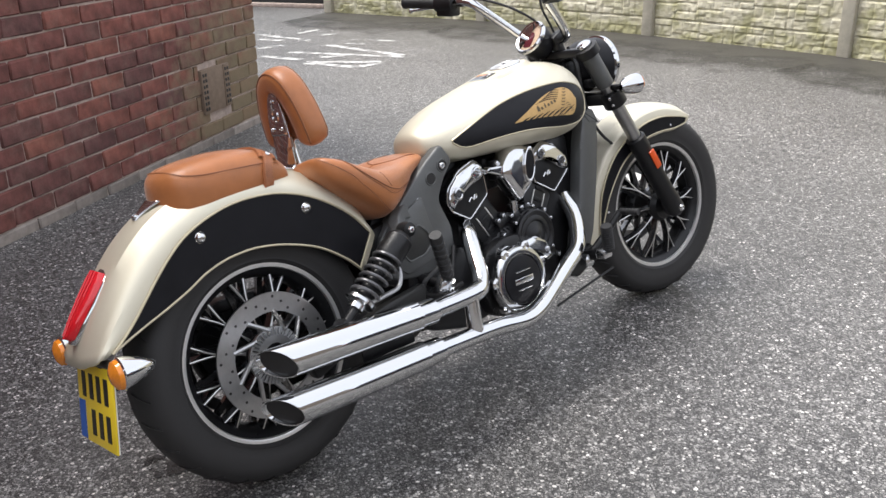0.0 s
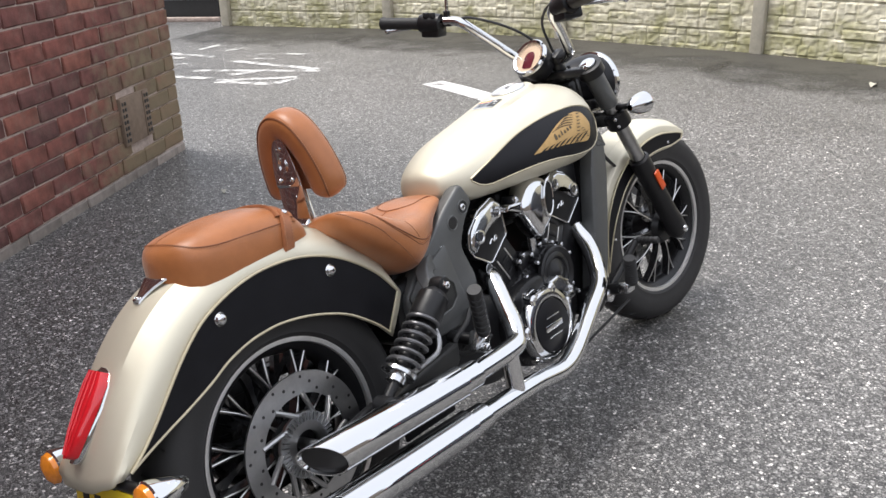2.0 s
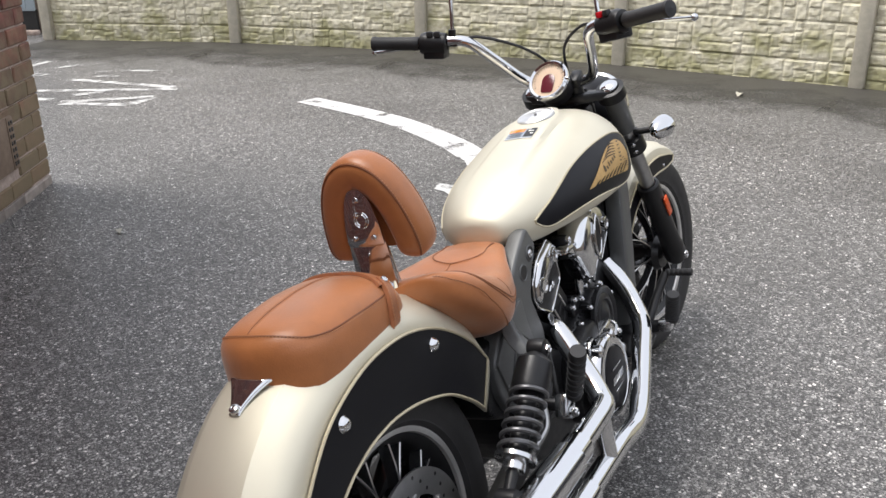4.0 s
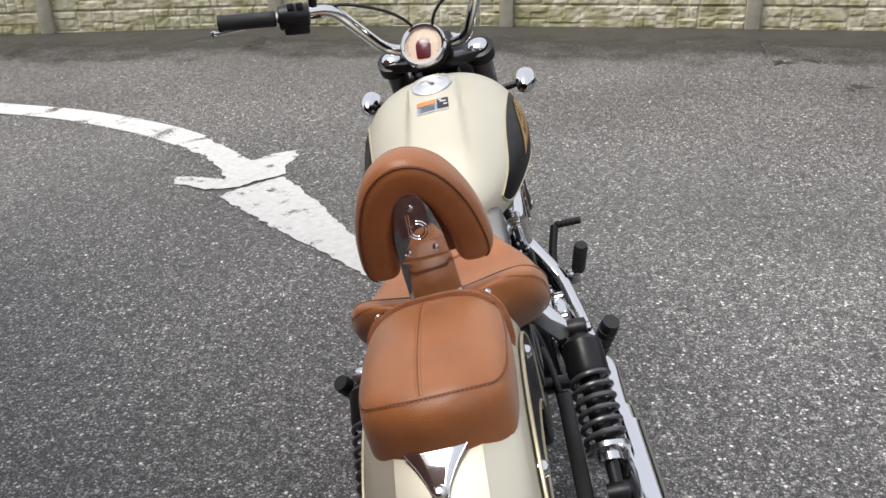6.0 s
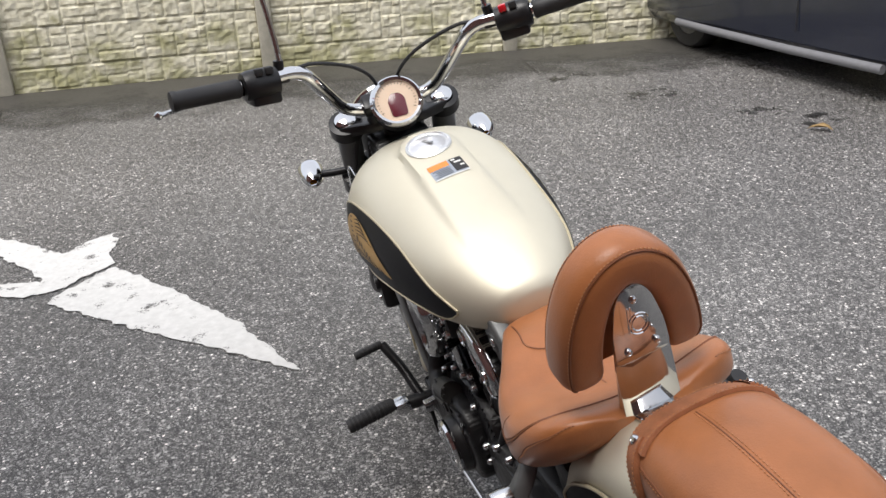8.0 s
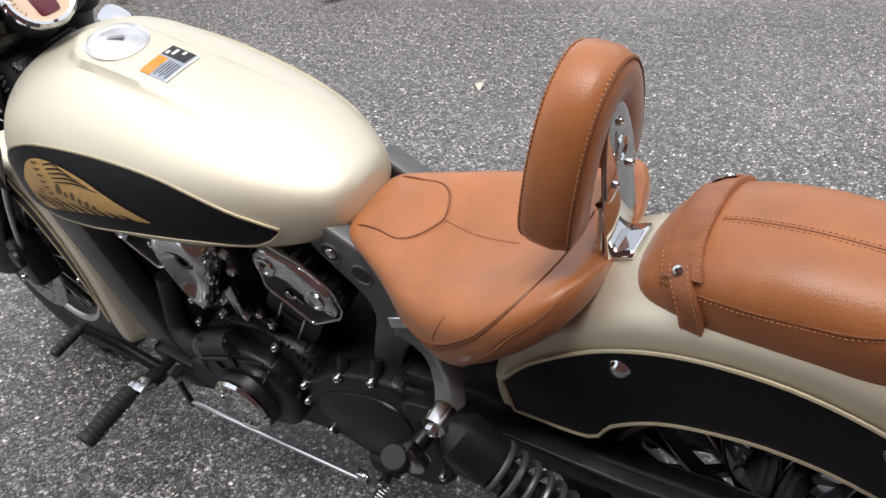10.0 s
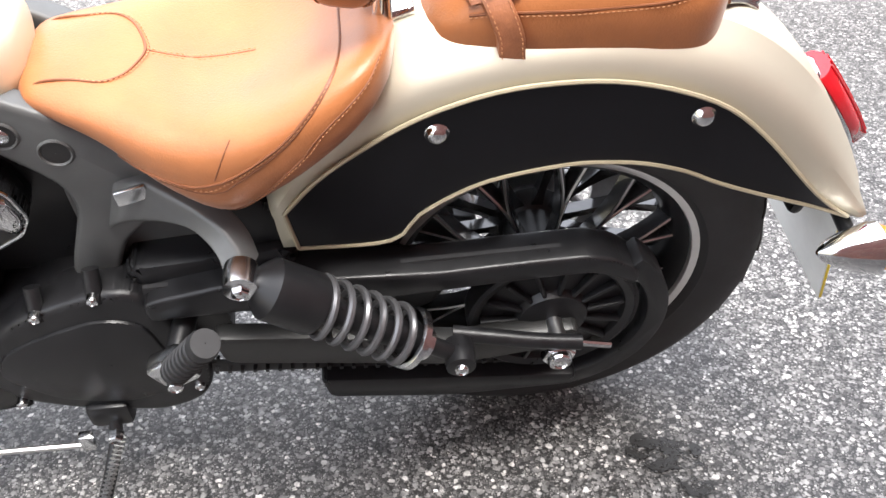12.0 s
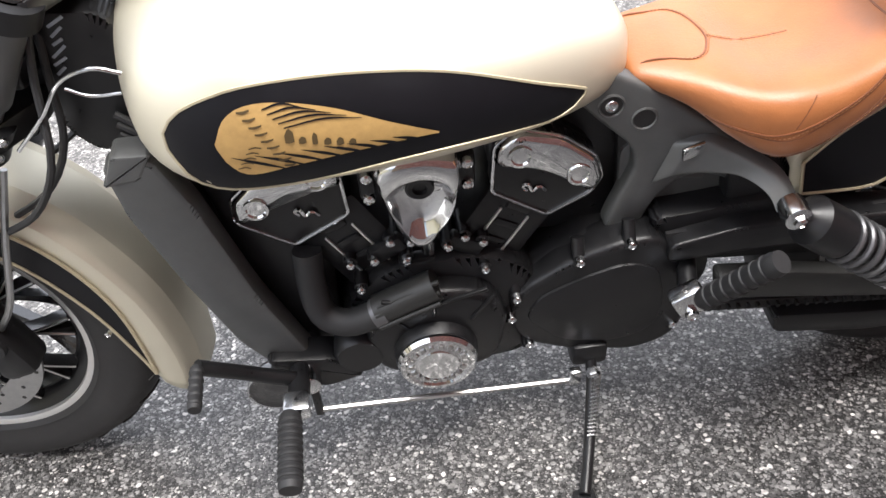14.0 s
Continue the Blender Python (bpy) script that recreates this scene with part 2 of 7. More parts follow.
# ---- ground ----
def asphalt():
    """Angular pale chippings of two sizes set in dark binder."""
    m = bpy.data.materials.new("worn_asphalt")
    m.use_nodes = True
    n, l = m.node_tree.nodes, m.node_tree.links
    b = n["Principled BSDF"]
    tc = n.new("ShaderNodeTexCoord")

    def value(op, x, y, clamp=False):
        q = n.new("ShaderNodeMath")
        q.operation, q.use_clamp = op, clamp
        for slot, v in zip(q.inputs, (x, y)):
            if isinstance(v, (int, float)):
                slot.default_value = v
            else:
                l.new(v, slot)
        return q.outputs[0]

    def chippings(scale, seed, least, most, kept):
        """Loose angular stones of uneven size; returns their random colour and where they lie."""
        mp = n.new("ShaderNodeMapping")
        mp.inputs["Location"].default_value = (seed, seed * 0.7, 0)
        mp.inputs["Rotation"].default_value = (0, 0, seed)
        l.new(tc.outputs["Object"], mp.inputs["Vector"])
        wob = n.new("ShaderNodeTexNoise")
        wob.inputs["Scale"].default_value = scale * 1.3
        wob.inputs["Detail"].default_value = 1
        l.new(mp.outputs[0], wob.inputs["Vector"])
        add = n.new("ShaderNodeVectorMath")
        add.operation = "MULTIPLY_ADD"
        add.inputs[1].default_value = (0.75 / scale, 0.75 / scale, 0)
        l.new(wob.outputs["Color"], add.inputs[0])
        l.new(mp.outputs[0], add.inputs[2])
        cell = n.new("ShaderNodeTexVoronoi")
        cell.voronoi_dimensions = "2D"
        cell.distance = "MANHATTAN" if seed > 2 else "EUCLIDEAN"
        cell.inputs["Scale"].default_value = scale
        l.new(add.outputs[0], cell.inputs["Vector"])
        sep = n.new("ShaderNodeSeparateColor")
        l.new(cell.outputs["Color"], sep.inputs[0])
        size = value("MULTIPLY_ADD", sep.outputs[2], most - least)
        l.new(value("ADD", least, 0.0), size.node.inputs[2])
        inside = value("MULTIPLY", value("SUBTRACT", size, cell.outputs["Distance"]), 9.0, True)
        return sep, value("MULTIPLY", inside, value("GREATER_THAN", sep.outputs[1], 1 - kept))

    def ramp(src, stops):
        r = n.new("ShaderNodeValToRGB")
        e = r.color_ramp.elements
        e[0].position, e[0].color = stops[0][0], (*stops[0][1], 1)
        e[1].position, e[1].color = stops[-1][0], (*stops[-1][1], 1)
        for pos, c in stops[1:-1]:
            e.new(pos).color = (*c, 1)
        l.new(src, r.inputs[0])
        return r.outputs[0]

    def blend(f, x, y):
        q = n.new("ShaderNodeMix")
        q.data_type = "RGBA"
        l.new(f, q.inputs["Factor"])
        l.new(x, q.inputs["A"])
        l.new(y, q.inputs["B"])
        return q.outputs["Result"]

    big, big_on = chippings(88, 1.1, 0.20, 0.52, 0.45)
    mid, mid_on = chippings(140, 3.3, 0.30, 0.72, 0.75)
    fine, fine_on = chippings(300, 2.6, 0.30, 0.80, 0.85)
    binder = n.new("ShaderNodeRGB")
    binder.outputs[0].default_value = (0.026, 0.025, 0.0245, 1)
    fine_col = ramp(fine.outputs[0], [(0.0, (0.035, 0.034, 0.033)), (0.55, (0.085, 0.082, 0.079)), (0.85, (0.20, 0.192, 0.183)), (1.0, (0.40, 0.385, 0.36))])
    mid_col = ramp(mid.outputs[0], [(0.0, (0.060, 0.058, 0.057)), (0.45, (0.135, 0.131, 0.127)), (0.80, (0.24, 0.233, 0.225)), (0.93, (0.36, 0.35, 0.335)), (1.0, (0.52, 0.495, 0.465))])
    big_col = ramp(big.outputs[0], [(0.0, (0.085, 0.082, 0.080)), (0.40, (0.165, 0.160, 0.154)), (0.74, (0.28, 0.272, 0.262)), (0.87, (0.46, 0.445, 0.425)), (1.0, (0.68, 0.645, 0.615))])
    low = blend(fine_on, binder.outputs[0], fine_col)
    low = blend(mid_on, low, mid_col)
    on = value("MAXIMUM", big_on, value("MULTIPLY", mid_on, 0.8))
    chips = blend(big_on, low, big_col)
    # clumps where the stones lie thicker or have worn out
    clump = n.new("ShaderNodeTexNoise")
    clump.inputs["Scale"].default_value = 24
    clump.inputs["Detail"].default_value = 4
    clump.inputs["Roughness"].default_value = 0.7
    l.new(tc.outputs["Object"], clump.inputs["Vector"])
    cr = n.new("ShaderNodeMapRange")
    cr.inputs["From Min"].default_value, cr.inputs["From Max"].default_value = 0.32, 0.68
    cr.inputs["To Min"].default_value, cr.inputs["To Max"].default_value = 0.55, 1.5
    l.new(clump.outputs["Fac"], cr.inputs["Value"])
    # broad stains and traffic wear
    wear = n.new("ShaderNodeTexNoise")
    wear.inputs["Scale"].default_value = 0.9
    wear.inputs["Detail"].default_value = 7
    l.new(tc.outputs["Object"], wear.inputs["Vector"])
    rg = n.new("ShaderNodeMapRange")
    rg.inputs["From Min"].default_value, rg.inputs["From Max"].default_value = 0.3, 0.7
    rg.inputs["To Min"].default_value, rg.inputs["To Max"].default_value = 0.86, 1.28
    l.new(wear.outputs["Fac"], rg.inputs["Value"])
    hs = n.new("ShaderNodeHueSaturation")
    patch = n.new("ShaderNodeTexNoise")
    patch.inputs["Scale"].default_value = 62
    patch.inputs["Detail"].default_value = 2
    l.new(tc.outputs["Object"], patch.inputs["Vector"])
    pr = n.new("ShaderNodeMapRange")
    pr.inputs["From Min"].default_value, pr.inputs["From Max"].default_value = 0.36, 0.64
    pr.inputs["To Min"].default_value, pr.inputs["To Max"].default_value = 0.66, 1.40
    l.new(patch.outputs["Fac"], pr.inputs["Value"])
    l.new(value("MULTIPLY", value("MULTIPLY", rg.outputs[0], cr.outputs[0]), pr.outputs[0]), hs.inputs["Value"])
    l.new(chips, hs.inputs["Color"])
    l.new(hs.outputs[0], b.inputs["Base Color"])
    b.inputs["Roughness"].default_value = 0.43
    hgt = n.new("ShaderNodeMath")
    hgt.operation = "MULTIPLY_ADD"
    hgt.inputs[1].default_value = 0.35
    l.new(fine_on, hgt.inputs[0])
    l.new(on, hgt.inputs[2])
    bp = n.new("ShaderNodeBump")
    bp.inputs["Strength"].default_value = 0.55
    bp.inputs["Distance"].default_value = 0.0025
    l.new(hgt.outputs[0], bp.inputs["Height"])
    l.new(bp.outputs[0], b.inputs["Normal"])
    return m


ASPHALT = asphalt()
bm = bmesh.new()
bmesh.ops.create_grid(bm, x_segments=2, y_segments=2, size=600)
ground = tagged(part("ground", bm, ASPHALT, smooth=False), "worn grey asphalt yard with exposed pale chippings", "ground", kind="structure")


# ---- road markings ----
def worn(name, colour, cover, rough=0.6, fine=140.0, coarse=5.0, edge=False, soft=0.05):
    """Paint that has worn off, or a dark film, in patches down to the asphalt."""
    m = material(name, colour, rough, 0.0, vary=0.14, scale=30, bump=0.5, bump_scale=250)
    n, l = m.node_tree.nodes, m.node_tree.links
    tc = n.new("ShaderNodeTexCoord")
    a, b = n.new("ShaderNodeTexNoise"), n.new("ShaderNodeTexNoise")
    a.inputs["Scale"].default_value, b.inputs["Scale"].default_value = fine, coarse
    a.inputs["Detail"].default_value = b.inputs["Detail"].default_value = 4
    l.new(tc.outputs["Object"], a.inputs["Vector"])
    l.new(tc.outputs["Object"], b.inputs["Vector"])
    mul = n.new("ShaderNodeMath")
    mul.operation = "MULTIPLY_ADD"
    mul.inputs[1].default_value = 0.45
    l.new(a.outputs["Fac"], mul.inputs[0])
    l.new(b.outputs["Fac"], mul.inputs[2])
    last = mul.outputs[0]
    # cover grows with v, so the film is densest along one side
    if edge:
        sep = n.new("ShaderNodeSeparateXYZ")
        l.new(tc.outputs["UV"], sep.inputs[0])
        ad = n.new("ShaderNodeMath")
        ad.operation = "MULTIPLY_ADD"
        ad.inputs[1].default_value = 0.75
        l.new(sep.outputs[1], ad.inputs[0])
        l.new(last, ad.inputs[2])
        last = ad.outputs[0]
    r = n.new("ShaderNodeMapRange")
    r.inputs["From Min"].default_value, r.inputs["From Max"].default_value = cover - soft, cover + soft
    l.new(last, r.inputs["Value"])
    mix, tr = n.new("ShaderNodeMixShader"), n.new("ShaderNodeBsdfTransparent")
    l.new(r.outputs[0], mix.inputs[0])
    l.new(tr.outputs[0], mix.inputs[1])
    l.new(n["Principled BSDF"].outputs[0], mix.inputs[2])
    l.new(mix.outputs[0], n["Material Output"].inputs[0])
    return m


PAINT = worn("worn_white_road_paint", (0.55, 0.545, 0.53), 0.585)
PAINT_SOLID = worn("thick_white_road_paint", (0.55, 0.545, 0.525), 0.555, coarse=11.0)
PAINT_OLD = worn("faded_white_road_paint", (0.46, 0.455, 0.44), 0.74)
PAINT_LETTER = worn("scuffed_white_road_paint", (0.50, 0.495, 0.48), 0.69, coarse=9.0, soft=0.12)
DARK_FILM = worn("dark_asphalt_film", (0.050, 0.047, 0.042), 1.06, 0.5, 60.0, 2.2, edge=True, soft=0.26)
STAIN = worn("oil_stain", (0.018, 0.017, 0.016), 0.80, 0.35, 40.0, 9.0, soft=0.07)


def strip(points, half, z=0.004, n=40):
    line = smooth_line([(x, y, 0) for x, y in points], n)
    rows = []
    for i, p in enumerate(line):
        t = (line[min(i + 1, n - 1)] - line[max(i - 1, 0)]).normalized()
        s = Vector((t.y, -t.x, 0)) * half
        rows.append([p - s + Vector((0, 0, z)), p + Vector((0, 0, z)), p + s + Vector((0, 0, z))])
    return loft(rows, closed=False)


arrow = tagged(new("road_arrow"), "worn white painted curved arrow on the asphalt", "road marking", kind="structure")
part("arrow_shaft", strip([(3.32, 6.66), (3.375, 6.18), (3.39, 5.65), (3.30, 5.05), (3.19, 4.70)], 0.10), PAINT, arrow, smooth=False)


def ragged(outline, z, seed, rough=0.010):
    """A flat painted shape whose edge has crumbled a little."""
    bm, ring = bmesh.new(), []
    for p, q in zip(outline, outline[1:] + outline[:1]):
        p, q = Vector((*p, z)), Vector((*q, z))
        steps = max(1, int((q - p).length / 0.022))
        side = Vector(((q - p).y, -(q - p).x, 0)).normalized()
        ring += [p.lerp(q, k / steps) + side * rough * noise.noise(p.lerp(q, k / steps) * 38 + Vector((0, 0, seed))) * 2 for k in range(steps)]
    bm.faces.new([bm.verts.new(v) for v in ring])
    bmesh.ops.triangulate(bm, faces=bm.faces)
    return bm


part("arrow_barbs", ragged([(3.276, 4.699), (3.122, 4.414), (3.005, 4.21), (3.123, 4.159), (3.223, 4.082), (3.134, 4.023), (2.976, 4.006), (2.897, 3.945), (2.785, 4.006), (2.654, 4.06), (2.595, 4.171), (2.617, 4.351), (2.686, 4.417), (2.727, 4.313), (2.729, 4.166), (2.842, 4.263), (2.995, 4.478), (3.105, 4.72)], 0.0050, 2), PAINT_SOLID, arrow, smooth=False)
part("arrow_head", ragged([(2.540, 4.062), (2.645, 4.045), (2.715, 3.990), (2.785, 3.972), (2.855, 3.925), (2.657, 3.658), (2.426, 3.39), (2.318, 3.277), (2.166, 3.154), (2.023, 3.028), (2.08, 3.156), (2.21, 3.408), (2.335, 3.679)], 0.0045, 5), PAINT_SOLID, arrow, smooth=False)
letters = tagged(new("road_lettering"), "faded white painted letter strokes on the asphalt", "road marking", kind="structure")
for a, b in (((2.30, 8.70), (2.82, 7.75)), ((1.88, 8.41), (2.79, 7.71)), ((1.92, 7.83), (2.52, 7.55)), ((1.90, 7.77), (2.26, 7.39)), ((2.26, 7.39), (2.51, 7.53)), ((2.08, 8.02), (2.31, 7.99)), ((1.82, 9.70), (2.21, 9.05)), ((1.66, 8.75), (1.91, 8.86)), ((1.76, 9.35), (1.97, 9.17)), ((1.60, 8.30), (1.92, 7.95))):
    part("paint_stroke", strip([a, b], 0.045, n=8), PAINT_LETTER, letters, smooth=False)
for a, b in (((2.21, 9.58), (2.48, 9.76)), ((2.41, 9.34), (2.65, 9.39)), ((2.56, 8.88), (2.72, 8.89)), ((2.51, 8.69), (2.65, 8.56)), ((2.79, 8.83), (3.12, 8.45)), ((2.88, 8.14), (3.08, 7.96))):
    part("paint_stroke", strip([a, b], 0.035, z=0.0045, n=8), PAINT_OLD, letters, smooth=False)
def blot(name, spots, mat, label, seed):
    """Irregular wet spots that lie on the asphalt."""
    r, bm = random.Random(seed), bmesh.new()
    for x, y, rx, ry in spots:
        ph = r.uniform(0, 9)
        bm.faces.new([bm.verts.new((x + rx * g * math.cos(a), y + ry * g * math.sin(a), 0.004)) for a, g in [(2 * math.pi * k / 40, 1 + 0.45 * noise.noise(Vector((math.cos(k * 0.157) * 2 + ph, math.sin(k * 0.157) * 2, seed)))) for k in range(40)]])
    return tagged(part(name, bm, mat, smooth=False), label, "stain", kind="structure")


WET = worn("wet_oil", (0.018, 0.017, 0.016), 0.68, 0.35, 150.0, 34.0, soft=0.07)
blot("oil_stain", [(0.342, 2.128, 0.056, 0.034), (0.290, 2.180, 0.026, 0.018)], WET, "dark oily spots on the asphalt by the tyre", 3)
for x, y, a in ((5.3, 1.55, 0.3), (4.75, 0.95, 0.2), (4.55, 0.75, 0.25), (5.9, 2.1, 0.4)):
    tagged(part("damp_patch", strip([(x, y), (x + 0.12, y - a), ], 0.10, n=8), STAIN, smooth=False), "small dark damp patch on the asphalt", "stain", kind="structure")

# ---- brick building ----
def brick_material():
    m = material("weathered_brick", (0.2, 0.1, 0.08), 0.88, 0.0, bump=0.7, bump_scale=130)
    n, l = m.node_tree.nodes, m.node_tree.links
    b = n["Principled BSDF"]
    tc, oi, geo = n.new("ShaderNodeTexCoord"), n.new("ShaderNodeObjectInfo"), n.new("ShaderNodeNewGeometry")
    ramp = n.new("ShaderNodeValToRGB")
    e = ramp.color_ramp.elements
    e[0].position, e[0].color = 0.0, (0.110, 0.050, 0.046, 1)
    e[1].position, e[1].color = 1.0, (0.225, 0.088, 0.064, 1)
    for pos, c in ((0.3, (0.140, 0.057, 0.049, 1)), (0.6, (0.162, 0.063, 0.053, 1)), (0.88, (0.188, 0.070, 0.055, 1))):
        k = e.new(pos)
        k.color = c
    add = n.new("ShaderNodeMath")
    add.operation = "ADD"
    l.new(oi.outputs["Random"], add.inputs[0])
    l.new(geo.outputs["Random Per Island"], add.inputs[1])
    fr = n.new("ShaderNodeMath")
    fr.operation = "FRACT"
    l.new(add.outputs[0], fr.inputs[0])
    l.new(fr.outputs[0], ramp.inputs[0])
    ns = n.new("ShaderNodeTexNoise")
    ns.inputs["Scale"].default_value = 9
    ns.inputs["Detail"].default_value = 9
    ns.inputs["Roughness"].default_value = 0.7
    l.new(geo.outputs["Position"], ns.inputs["Vector"])
    dust = n.new("ShaderNodeMapRange")
    dust.inputs["From Min"].default_value, dust.inputs["From Max"].default_value = 0.48, 0.78
    dust.inputs["To Max"].default_value = 0.38
    l.new(ns.outputs["Fac"], dust.inputs["Value"])
    mix = n.new("ShaderNodeMix")
    mix.data_type = "RGBA"
    mix.inputs["B"].default_value = (0.28, 0.195, 0.155, 1)
    l.new(dust.outputs[0], mix.inputs["Factor"])
    # darker burnt patches of a brick's own size
    burn = n.new("ShaderNodeTexNoise")
    burn.inputs["Scale"].default_value = 14
    burn.inputs["Detail"].default_value = 5
    l.new(tc.outputs["Object"], burn.inputs["Vector"])
    bk = n.new("ShaderNodeMapRange")
    bk.inputs["From Min"].default_value, bk.inputs["From Max"].default_value = 0.35, 0.65
    bk.inputs["To Min"].default_value, bk.inputs["To Max"].default_value = 0.66, 1.32
    l.new(burn.outputs["Fac"], bk.inputs["Value"])
    hb = n.new("ShaderNodeHueSaturation")
    hb.inputs["Saturation"].default_value = 1.04
    l.new(bk.outputs[0], hb.inputs["Value"])
    l.new(ramp.outputs[0], hb.inputs["Color"])
    l.new(hb.outputs[0], mix.inputs["A"])
    # moss and limewash near the corner of the building
    dist = n.new("ShaderNodeVectorMath")
    dist.operation = "DISTANCE"
    dist.inputs[1].default_value = (1.10, 5.66, 0.10)
    l.new(geo.outputs["Position"], dist.inputs[0])
    ms = n.new("ShaderNodeMath")
    ms.operation = "MULTIPLY_ADD"
    ms.inputs[1].default_value = 0.9
    l.new(ns.outputs["Fac"], ms.inputs[0])
    inv = n.new("ShaderNodeMapRange")
    inv.inputs["From Min"].default_value, inv.inputs["From Max"].default_value = 0.1, 1.3
    inv.inputs["To Min"].default_value, inv.inputs["To Max"].default_value = 0.45, -0.35
    l.new(dist.outputs["Value"], inv.inputs["Value"])
    l.new(inv.outputs[0], ms.inputs[2])
    mk = n.new("ShaderNodeMapRange")
    mk.inputs["From Min"].default_value, mk.inputs["From Max"].default_value = 0.35, 0.70
    mk.inputs["To Max"].default_value = 0.72
    l.new(ms.outputs[0], mk.inputs["Value"])
    mix2 = n.new("ShaderNodeMix")
    mix2.data_type = "RGBA"
    mix2.inputs["B"].default_value = (0.215, 0.18, 0.105, 1)
    l.new(mk.outputs[0], mix2.inputs["Factor"])
    l.new(mix.outputs["Result"], mix2.inputs["A"])
    l.new(mix2.outputs["Result"], b.inputs["Base Color"])
    return m


BRICK = brick_material()
MORTAR = material("pale_mortar", (0.42, 0.335, 0.29), 0.9, 0.0, vary=0.35, scale=25, bump=0.6, bump_scale=120)
CLAY = material("buff_clay_vent", (0.20, 0.145, 0.105), 0.85, 0.0, vary=0.2, scale=30, bump=0.4, bump_scale=150)
corner = Vector((1.19, 5.78, 0))
along = Vector((-0.614, -0.789, 0))
back = Vector((-0.789, 0.614, 0))
WALL = Matrix(((along.x, back.x, 0, corner.x), (along.y, back.y, 0, corner.y), (0, 0, 1, 0), (0, 0, 0, 1)))
wall = tagged(new("brick_wall"), "dark red brick building wall with pale mortar joints", "wall", kind="structure")
wall.matrix_world = WALL
part("wall_core", block((9.0, 5.0, 4.3), pose(4.5 + 0.005, 2.5 + 0.0085, 2.15), 0), MORTAR, wall, smooth=False)
vent = part("air_brick", block((0.30, 0.03, 0.25), pose(0.52, 0.004, 0.318), 0.003), CLAY, wall, "buff clay air vent with rows of holes")
for col in (-0.118, 0.118):
    part("vent_grille", block((0.062, 0.006, 0.246), pose(0.52 + col, -0.0125, 0.318), 0.002), CLAY, vent)
    # black blocks on the grille put in the shade of its holes
    for r in range(7):
        for c in (-0.013, 0.013):
            part("vent_hole_black", block((0.014, 0.004, 0.018), pose(0.52 + col + c, -0.0165, 0.222 + 0.032 * r), 0), INK_AND_GAP, vent, smooth=False)

# ---- garage door beyond the fence ----
DOOR = material("pale_blue_door_paint", (0.42, 0.50, 0.56), 0.5, 0.0, vary=0.12, scale=8)
SHADE = material("door_gap_shade", (0.02, 0.02, 0.02), 0.7, 0.0, vary=0.2)
garage = tagged(new("garage_door"), "pale blue garage door behind the end fence post", "garage door", kind="structure")
garage.matrix_world = Matrix.Translation((3.02, 11.75, 0)) @ pose(0, 0, 0, 0, 0, -40)
part("door_leaf", block((3.0, 0.05, 2.1), pose(-1.55, 0.10, 1.30), 0.01), DOOR, garage)
for k in range(12):
    part("door_rib", block((0.02, 0.02, 2.05), pose(-0.15 - 0.25 * k, 0.07, 1.30), 0.004), DOOR, garage)
# near-black block puts in the shade of the open gap under the leaf
part("gap_shade_block", block((3.0, 0.06, 0.26), pose(-1.55, 0.12, 0.13), 0), SHADE, garage)
part("door_step", block((3.1, 0.10, 0.05), pose(-1.55, -0.02, 0.025), 0.01), MORTAR, garage)
part("garage_wall", block((3.4, 0.2, 2.8), pose(-1.6, 0.28, 1.4), 0), MORTAR, garage)

# ---- concrete fence ----
def stone_material():
    m = material("weathered_cast_stone", (0.6, 0.56, 0.42), 0.9, 0.0, bump=0.7, bump_scale=70)
    n, l = m.node_tree.nodes, m.node_tree.links
    geo = n.new("ShaderNodeNewGeometry")
    a, b2 = n.new("ShaderNodeTexNoise"), n.new("ShaderNodeTexNoise")
    a.inputs["Scale"].default_value, b2.inputs["Scale"].default_value = 5.0, 22.0
    a.inputs["Detail"].default_value = b2.inputs["Detail"].default_value = 8
    l.new(geo.outputs["Position"], a.inputs["Vector"])
    l.new(geo.outputs["Position"], b2.inputs["Vector"])
    r1 = n.new("ShaderNodeValToRGB")
    e = r1.color_ramp.elements
    e[0].position, e[0].color = 0.3, (0.46, 0.42, 0.30, 1)
    e[1].position, e[1].color = 0.7, (0.70, 0.66, 0.53, 1)
    k = e.new(0.5)
    k.color = (0.60, 0.565, 0.43, 1)
    l.new(b2.outputs["Fac"], r1.inputs[0])
    # green algae low on the panels
    sep = n.new("ShaderNodeSeparateXYZ")
    l.new(geo.outputs["Position"], sep.inputs[0])
    low = n.new("ShaderNodeMapRange")
    low.inputs["From Min"].default_value, low.inputs["From Max"].default_value = 0.0, 0.55
    low.inputs["To Min"].default_value, low.inputs["To Max"].default_value = 0.16, -0.12
    l.new(sep.outputs[2], low.inputs["Value"])
    ad = n.new("ShaderNodeMath")
    ad.operation = "ADD"
    l.new(a.outputs["Fac"], ad.inputs[0])
    l.new(low.outputs[0], ad.inputs[1])
    mk = n.new("ShaderNodeMapRange")
    mk.inputs["From Min"].default_value, mk.inputs["From Max"].default_value = 0.46, 0.70
    mk.inputs["To Max"].default_value = 0.75
    l.new(ad.outputs[0], mk.inputs["Value"])
    mix = n.new("ShaderNodeMix")
    mix.data_type = "RGBA"
    mix.inputs["B"].default_value = (0.27, 0.26, 0.11, 1)
    l.new(mk.outputs[0], mix.inputs["Factor"])
    l.new(r1.outputs[0], mix.inputs["A"])
    l.new(mix.outputs["Result"], n["Principled BSDF"].inputs["Base Color"])
    return m


